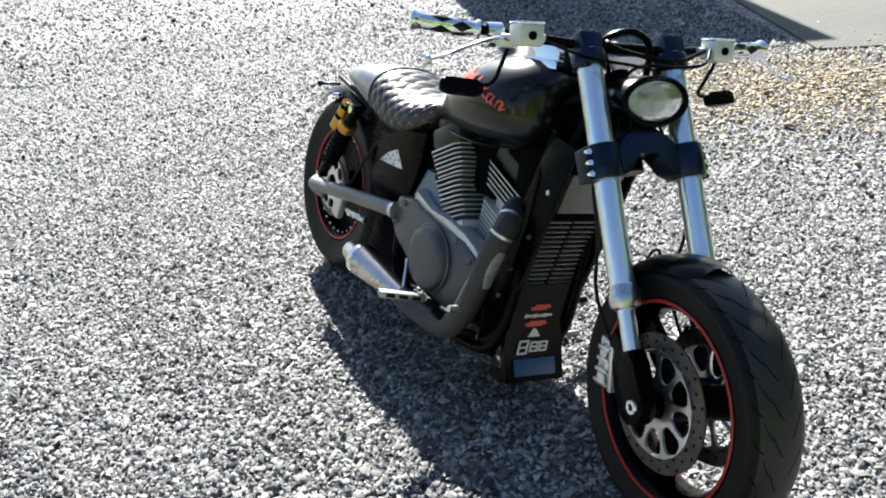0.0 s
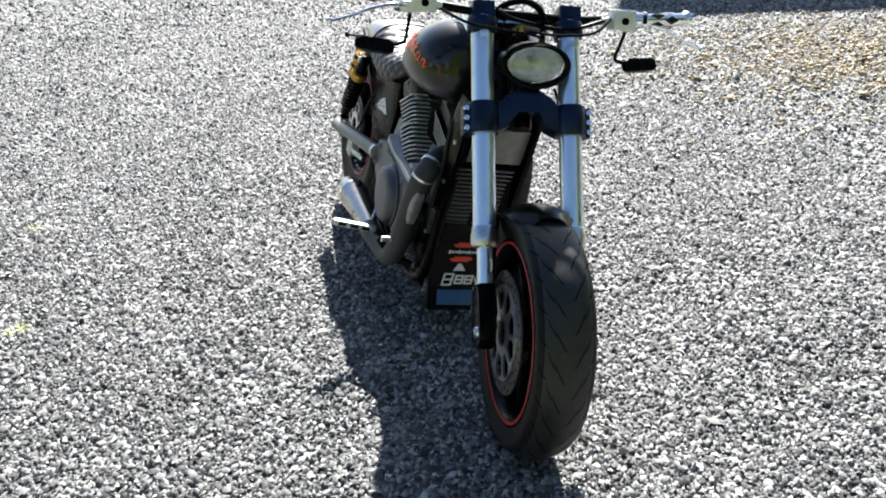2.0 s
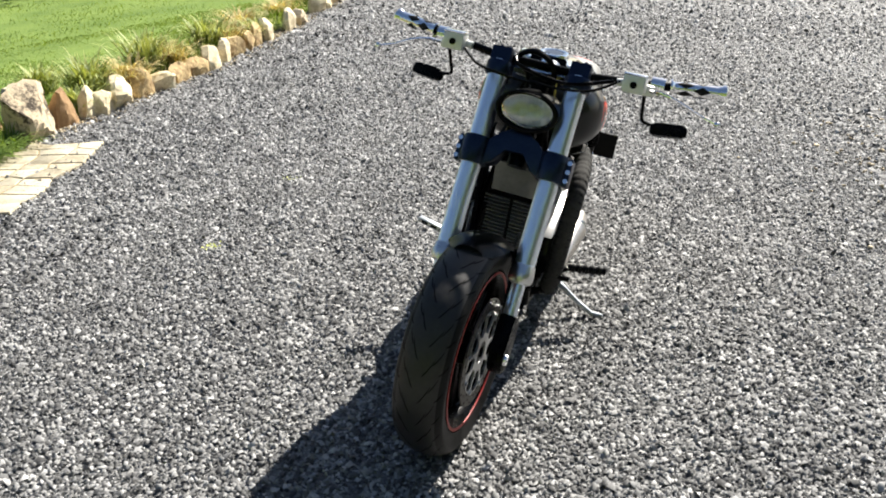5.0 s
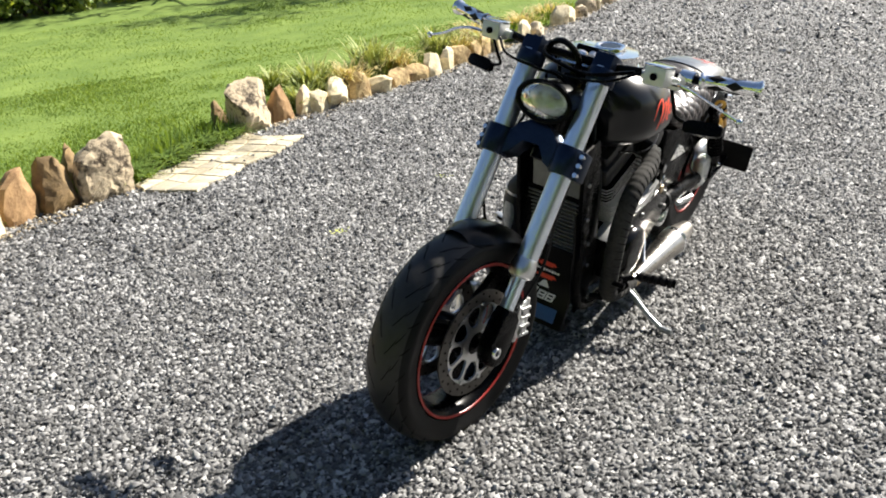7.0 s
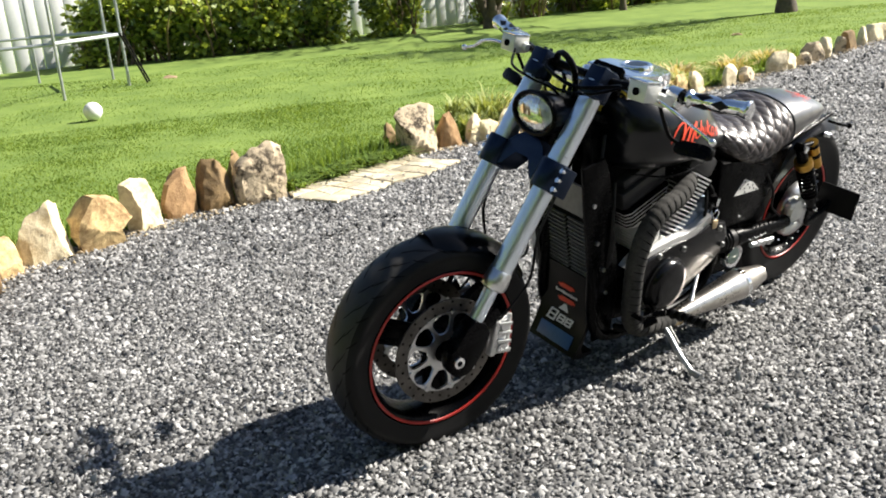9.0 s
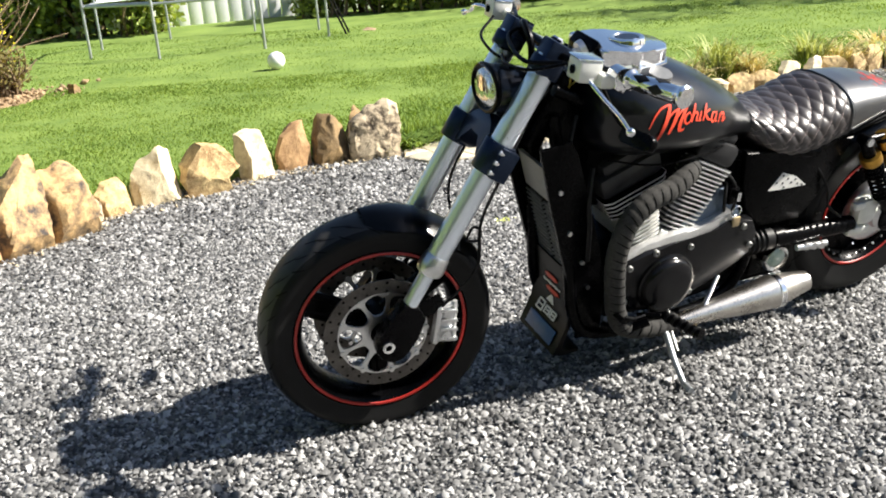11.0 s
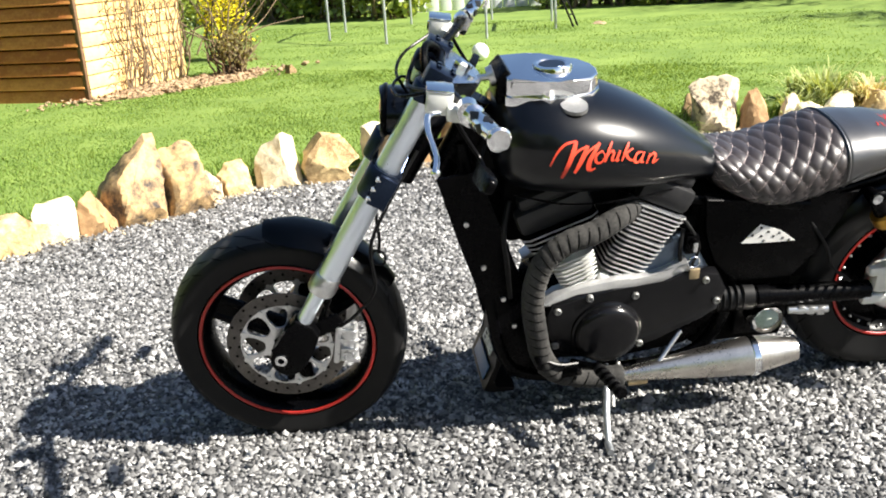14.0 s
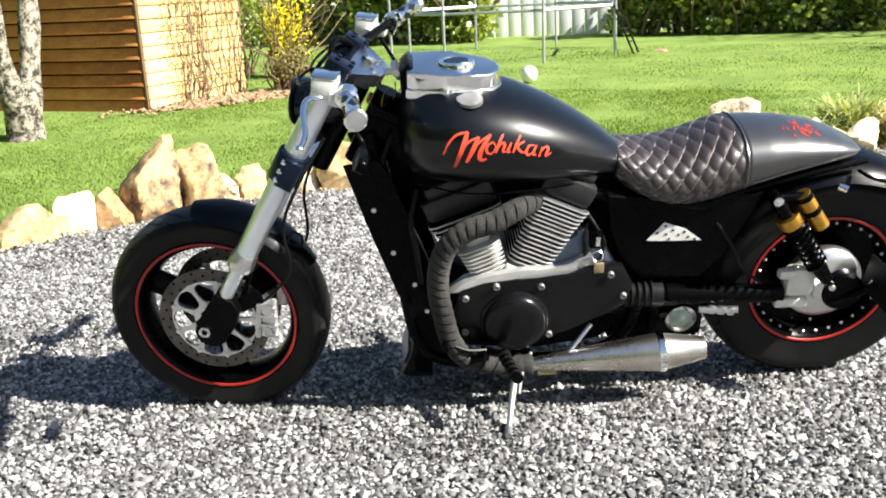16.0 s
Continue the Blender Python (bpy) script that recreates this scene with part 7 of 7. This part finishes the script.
for i in range(17, 24):
    d = (pipe[i + 1] - pipe[i - 1]).normalized()
    u = d.cross(Vector((0, 1, 0))).normalized()
    w = d.cross(u)
    half = 0.62 * math.sin(math.pi * (i - 16) / 8) ** 0.6
    rows.append([bm.verts.new(pipe[i] + (u * math.cos(a) + w * math.sin(a)) * 0.0375) for a in ((0 if u.x > 0 else math.pi) + half * (k / 4 - 1) for k in range(9))])
join_rings(bm, rows, caps=False, closed=False)
bmesh.ops.solidify(bm, geom=bm.faces[:], thickness=0.0012)
placed("foil_patch", bm, M["foil"], Matrix(), ex2, "torn silver foil on the pipe")
for s, owner in ((1, ex), (-1, ex2)):
    bm = B()
    p0, p1 = Vector((-0.92, s * 0.19, 0.185)), Vector((-1.45 if s > 0 else -1.41, s * 0.208, 0.228))
    d = (p1 - p0).normalized()
    m = Matrix.Translation(p0) @ d.to_track_quat("Y", "Z").to_matrix().to_4x4()
    L2 = (p1 - p0).length
    lathe(bm, [(0.0, 0.0), (0.020, 0.0), (0.022, 0.05), (0.030, 0.12), (0.045, 0.26), (0.056, 0.385), (0.0575, 0.395), (0.0575, 0.41), (0.055, 0.414), (0.042, L2 - 0.045), (0.034, L2), (0.030, L2), (0.032, L2 - 0.05), (0, L2 - 0.06)], m, 40)
    mf = placed("muffler", bm, M["pipechrome"], Matrix(), owner, "polished megaphone muffler")
    bm = B()
    lathe(bm, [(0.0573, 0.392), (0.0592, 0.394), (0.0592, 0.411), (0.0573, 0.413)], m, 40)
    placed("muffler_band", bm, M["chrome"], Matrix(), owner)
    bm = B()
    rod(bm, p0 + d * 0.12 + Vector((0, 0, 0.02)), p0 + d * 0.20 + Vector((0, -s * 0.05, 0.09)), 0.007, seg=8)
    placed("muffler_bracket", bm, M["satin"], Matrix(), owner)
bm = B()
rod(bm, (-0.955, 0.20, 0.165), (-1.01, 0.205, 0.17), 0.012, seg=10)
placed("link_pipe", bm, M["brass"], Matrix(), ex, "heat-tinted brass bracket")

# -- swing arm, shaft, hub, shocks --
bm = B()
rod(bm, (-1.20, 0.115, 0.375), (-1.33, 0.12, 0.37), 0.04, seg=24)
for k in range(5):
    x = -1.215 - 0.02 * k
    lathe(bm, [(0.038, -0.007), (0.047, 0), (0.038, 0.007)], Matrix.Translation((x, 0.116, 0.374)) @ pose(0, 0, 0, 0, 0, 90), 24)
boot = placed("shaft_boot", bm, M["rubber"], Matrix(), label="ribbed rubber shaft boot")
bm = B()
tube(bm, [(-1.31, 0.12, 0.37), (-1.45, 0.125, 0.365), (-1.69, 0.128, 0.355)], lambda t: 0.033 - 0.004 * t, seg=18)
sw = placed("drive_shaft", bm, M["satinblack"], Matrix(), label="black shaft-drive swing arm")
bm = B()
lathe(bm, [(0.0335, -0.02), (0.036, -0.018), (0.036, 0.018), (0.0335, 0.02)], Matrix.Translation((-1.36, 0.122, 0.369)) @ pose(0, 0, 0, 0, 0, 90), 24)
placed("shaft_collar", bm, M["satinblack"], Matrix(), sw)
bm = B()
lathe(bm, [(0.118, 0.075), (0.118, 0.098), (0.112, 0.106), (0.085, 0.118), (0.05, 0.128), (0.045, 0.145), (0.02, 0.15), (0, 0.15)], Matrix.Translation((-1.825, 0, 0.364)), 48)
hub = placed("final_drive", bm, M["satin"], Matrix(), label="polished bevel-drive hub")
bm = B()
box(bm, (0.09, 0.05, 0.10), (-1.735, 0.132, 0.40), bevel=0.022)
box(bm, (0.10, 0.03, 0.032), (-1.715, 0.142, 0.332), bevel=0.01)
box(bm, (0.05, 0.03, 0.03), (-1.69, 0.142, 0.43), bevel=0.01)
placed("drive_casing", bm, M["cream"], Matrix(), hub, "bright cast casing")
bm = B()
lathe(bm, [(0.062, 0.10), (0.062, 0.150), (0.054, 0.158), (0.0, 0.16)], Matrix.Translation((-1.865, 0, 0.362)), 28)
placed("hub_cap", bm, M["satinblack"], Matrix(), hub, "black round hub cap")
bm = B()
tube(bm, [(-1.22, -0.16, 0.43), (-1.45, -0.175, 0.405), (-1.83, -0.185, 0.355)], 0.026, seg=14, flat=1.0)
box(bm, (0.10, 0.03, 0.07), (-1.81, -0.17, 0.35), bevel=0.012)
sr = placed("swing_arm", bm, M["screen"], Matrix(), label="grey-black tubular swing arm")
bm = B()
rod(bm, (-1.215, -0.16, 0.43), (-1.235, -0.161, 0.428), 0.028, seg=18)
placed("arm_end_cap", bm, M["satin"], Matrix(), sr)
bm = B()
box(bm, (0.06, 0.03, 0.10), (-1.66, -0.15, 0.32), (0, 15, 0), bevel=0.01)
placed("rear_caliper", bm, M["alloy"], Matrix(), sr, "silver rear brake caliper")
for s in (-1, 1):
    top, bot = Vector((-1.618, s * 0.152, 0.688)), Vector((-1.815, s * 0.164, 0.398))
    d = (bot - top).normalized()
    L2 = (bot - top).length
    bm = B()
    rod(bm, top, top + d * 0.10, 0.021, seg=18)
    rod(bm, top + d * 0.08, bot - d * 0.05, 0.012, seg=14)
    rod(bm, top - Vector((0, 0.02 * s, 0)), top + Vector((0, 0.016 * s, 0)), 0.017, seg=18)
    rod(bm, bot - Vector((0, 0.02 * s, 0)), bot + Vector((0, 0.012 * s, 0)), 0.014, seg=16)
    shock = part("shock_absorber", bm, M["satinblack"], bike, "black shock absorber with gold reservoir")
    bm = B()
    rod(bm, top + Vector((0, 0.014 * s, 0)), top + Vector((0, 0.026 * s, 0)), 0.014, seg=14)
    part("shock_bolt", bm, M["chrome"], shock)
    bm = B()
    rod(bm, bot + Vector((0, 0.010 * s, 0)), bot + Vector((0, 0.020 * s, 0)), 0.010, seg=12)
    part("shock_bolt", bm, M["chrome"], shock)
    bm = B()
    m = Matrix.Translation(top) @ d.to_track_quat("Z", "Y").to_matrix().to_4x4()
    turns = 8
    tube(bm, [m @ Vector((0.029 * math.cos(a), 0.029 * math.sin(a), 0.105 + 0.165 * a / (turns * 2 * math.pi))) for a in np.linspace(0, turns * 2 * math.pi, turns * 12)], 0.0052, seg=6, n=1)
    part("spring", bm, M["satinblack"], shock)
    bm = B()
    lathe(bm, [(0.021, 0.068), (0.034, 0.070), (0.035, 0.078), (0.035, 0.100), (0.033, 0.104), (0.021, 0.104)], m @ pose(0, 0, 0, 90, 0, 0), 28)
    part("spring_collar", bm, M["gold"], shock, "gold preload collar")
    bm = B()
    rod(bm, bot - d * 0.085, bot - d * 0.02, 0.026, 0.018, seg=18)
    part("shock_foot", bm, M["satinblack"], shock)
    bm = B()
    r0 = top + Vector((-0.075, 0, 0.005)) - d * 0.005
    rod(bm, r0, r0 + d * 0.125, 0.0235, seg=24)
    can = part("shock_reservoir", bm, M["gold"], shock, "gold piggyback reservoir")
    bm = B()
    for k in (0.002, 0.055):
        rod(bm, r0 + d * k, r0 + d * (k + 0.018), 0.0245, seg=24)
    rod(bm, top, r0 + d * 0.01, 0.013, seg=12)
    part("reservoir_band", bm, M["satinblack"], shock)

# -- pegs, pedals, stand, small fittings --
for s in (-1, 1):
    bm = B()
    rod(bm, (-0.79, s * 0.18, 0.245), (-0.84, s * 0.23, 0.262), 0.011, seg=10)
    tube(bm, [(-0.70, s * 0.13, 0.20), (-0.74, s * 0.19, 0.215), (-0.80, s * 0.225, 0.25)], 0.014, seg=10)
    mount = placed("peg_mount", bm, M["satinblack"], Matrix(), label="black forward-control bracket")
    bm = B()
    if s < 0:
        box(bm, (0.030, 0.150, 0.024), (-0.860, -0.305, 0.274), (-5, 0, -12), bevel=0.008)
    else:
        rod(bm, (-0.845, s * 0.235, 0.268), (-0.875, s * 0.375, 0.280), 0.0145, 0.0165, seg=16)
    peg = placed("foot_peg", bm, M["galv"] if s < 0 else M["satinblack"], Matrix(), mount, "bright slotted alloy foot peg" if s < 0 else "black ribbed foot peg")
    if s < 0:
        # dark blocks stand for the shade in the peg's open windows
        for k in (-1, 0, 1):
            bm = B()
            box(bm, (0.033, 0.030, 0.013), (-0.860 + 0.0085 * k, -0.305 + 0.040 * k, 0.274 - 0.0035 * k), (-5, 0, -12), bevel=0.003)
            placed("peg_slot", bm, M["rubber"], Matrix(), mount, "dark block standing for a shaded open slot of the peg")
    for k in range(5 if s > 0 else 0):
        t = 0.16 + 0.18 * k
        c = Vector((-0.845, s * 0.235, 0.268)).lerp(Vector((-0.875, s * 0.375, 0.280)), t)
        bm = B()
        lathe(bm, [(0.0155, -0.006), (0.0185, -0.005), (0.0185, 0.005), (0.0155, 0.006)], Matrix.Translation(c), 18)
        placed("peg_rib", bm, M["rubber"], Matrix(), mount)
    bm = B()
    tube(bm, [(-0.80, s * 0.20, 0.255), (-0.74, s * 0.215, 0.27), (-0.68, s * 0.21, 0.30)], 0.0065, seg=8)
    rod(bm, (-0.68, s * 0.19, 0.30), (-0.68, s * 0.255, 0.302), 0.010, seg=12)
    placed("pedal", bm, M["satin"] if s < 0 else M["satinblack"], Matrix(), mount, "slim foot lever")
    bm = B()
    rod(bm, (-1.44, s * 0.15, 0.325), (-1.55, s * 0.17, 0.332), 0.011, seg=12)
    rp = placed("rear_peg", bm, M["satin"], Matrix(), label="folded alloy passenger peg")
    for k in range(3):
        bm = B()
        box(bm, (0.022, 0.016, 0.026), (-1.475 - 0.027 * k, s * (0.157 + 0.006 * k), 0.328), (0, 0, -10 * s), bevel=0.004)
        part("peg_block", bm, M["satin"], rp)
bm = B()
tube(bm, [(-0.905, 0.13, 0.19), (-0.885, 0.22, 0.17), (-0.865, 0.30, 0.130), (-0.850, 0.375, 0.100)], lambda t: 0.012 - 0.003 * t, seg=12)
rod(bm, (-0.850, 0.37, 0.101), (-0.845, 0.412, 0.106), 0.011, 0.010, seg=10)
stand = placed("side_stand", bm, M["galv"], Matrix(), label="bright metal side stand, extended")
bm = B()
tube(bm, [(-0.94, 0.15, 0.20), (-0.905, 0.22, 0.175), (-0.89, 0.275, 0.145)], 0.006, seg=8)
placed("stand_spring", bm, M["screen"], Matrix(), stand)
bm = B()
box(bm, (0.06, 0.03, 0.05), (-0.91, 0.13, 0.19), bevel=0.01)
placed("stand_bracket", bm, M["satinblack"], Matrix(), stand)
# convex side lens
bm = B()
lathe(bm, [(0.034, 0.03), (0.046, 0.035), (0.050, 0.028), (0.050, -0.01), (0.034, -0.03), (0.0, -0.035)], Matrix.Translation((-1.400, 0.085, 0.272)), 36)
ln = placed("side_lamp", bm, M["chrome"], Matrix(), label="round chrome-rimmed lamp with greenish glass")
bm = B()
lathe(bm, [(0.037, 0.029), (0.028, 0.036), (0.014, 0.041), (0, 0.042)], Matrix.Translation((-1.400, 0.085, 0.272)), 32)
placed("lamp_glass", bm, M["greenglass"], Matrix(), ln, "greenish convex glass")
bm = B()
rod(bm, (-1.345, 0.085, 0.285), (-1.345, 0.115, 0.285), 0.011, seg=14)
box(bm, (0.16, 0.03, 0.13), (-1.39, 0.075, 0.27), bevel=0.01)
placed("lamp_bracket", bm, M["satinblack"], Matrix(), ln)
# ignition with key and fob
bm = B()
box(bm, (0.04, 0.05, 0.06), (-1.125, 0.115, 0.575), bevel=0.008)
rod(bm, (-1.125, 0.135, 0.585), (-1.125, 0.155, 0.585), 0.014, seg=16)
ig = placed("ignition_lock", bm, M["satinblack"], Matrix(), label="ignition lock with hanging key ring")
bm = B()
box(bm, (0.012, 0.004, 0.03), (-1.125, 0.16, 0.582), bevel=0.001)
tube(bm, [(-1.125 + 0.017 * math.cos(a), 0.162, 0.535 + 0.017 * math.sin(a)) for a in np.linspace(0, 6.283, 19)], 0.0022, seg=6, n=1)
placed("key_ring", bm, M["chrome"], Matrix(), ig)
bm = B()
box(bm, (0.03, 0.008, 0.034), (-1.13, 0.163, 0.497), bevel=0.004)
placed("key_fob", bm, M["brass"], Matrix(), ig, "worn brass key fob")
for pts, r in (
        ([(-1.10, 0.12, 0.62), (-1.09, 0.14, 0.56), (-1.11, 0.13, 0.50), (-1.16, 0.12, 0.47)], 0.006),
        ([(-1.09, 0.10, 0.66), (-1.12, 0.13, 0.62), (-1.15, 0.125, 0.56), (-1.14, 0.12, 0.50)], 0.005),
        ([(-0.62, 0.09, 0.74), (-0.60, 0.12, 0.66), (-0.61, 0.125, 0.56), (-0.62, 0.12, 0.45)], 0.008),
        ([(-0.58, -0.08, 0.84), (-0.56, -0.12, 0.74), (-0.57, -0.125, 0.60), (-0.60, -0.13, 0.45)], 0.008),
        ([(-0.56, 0.07, 0.90), (-0.53, 0.10, 0.82), (-0.55, 0.11, 0.72), (-0.60, 0.10, 0.66)], 0.006),
        ([(-1.46, 0.12, 0.62), (-1.52, 0.14, 0.53), (-1.56, 0.13, 0.45), (-1.62, 0.14, 0.40)], 0.005),
        ([(-1.46, -0.12, 0.62), (-1.52, -0.14, 0.53), (-1.60, -0.14, 0.43), (-1.66, -0.15, 0.37)], 0.005)):
    bm = B()
    tube(bm, pts, r, seg=8)
    placed("hose", bm, M["rubber"], Matrix())
# two more near-black boxes, added to keep the hollows below the tank dark
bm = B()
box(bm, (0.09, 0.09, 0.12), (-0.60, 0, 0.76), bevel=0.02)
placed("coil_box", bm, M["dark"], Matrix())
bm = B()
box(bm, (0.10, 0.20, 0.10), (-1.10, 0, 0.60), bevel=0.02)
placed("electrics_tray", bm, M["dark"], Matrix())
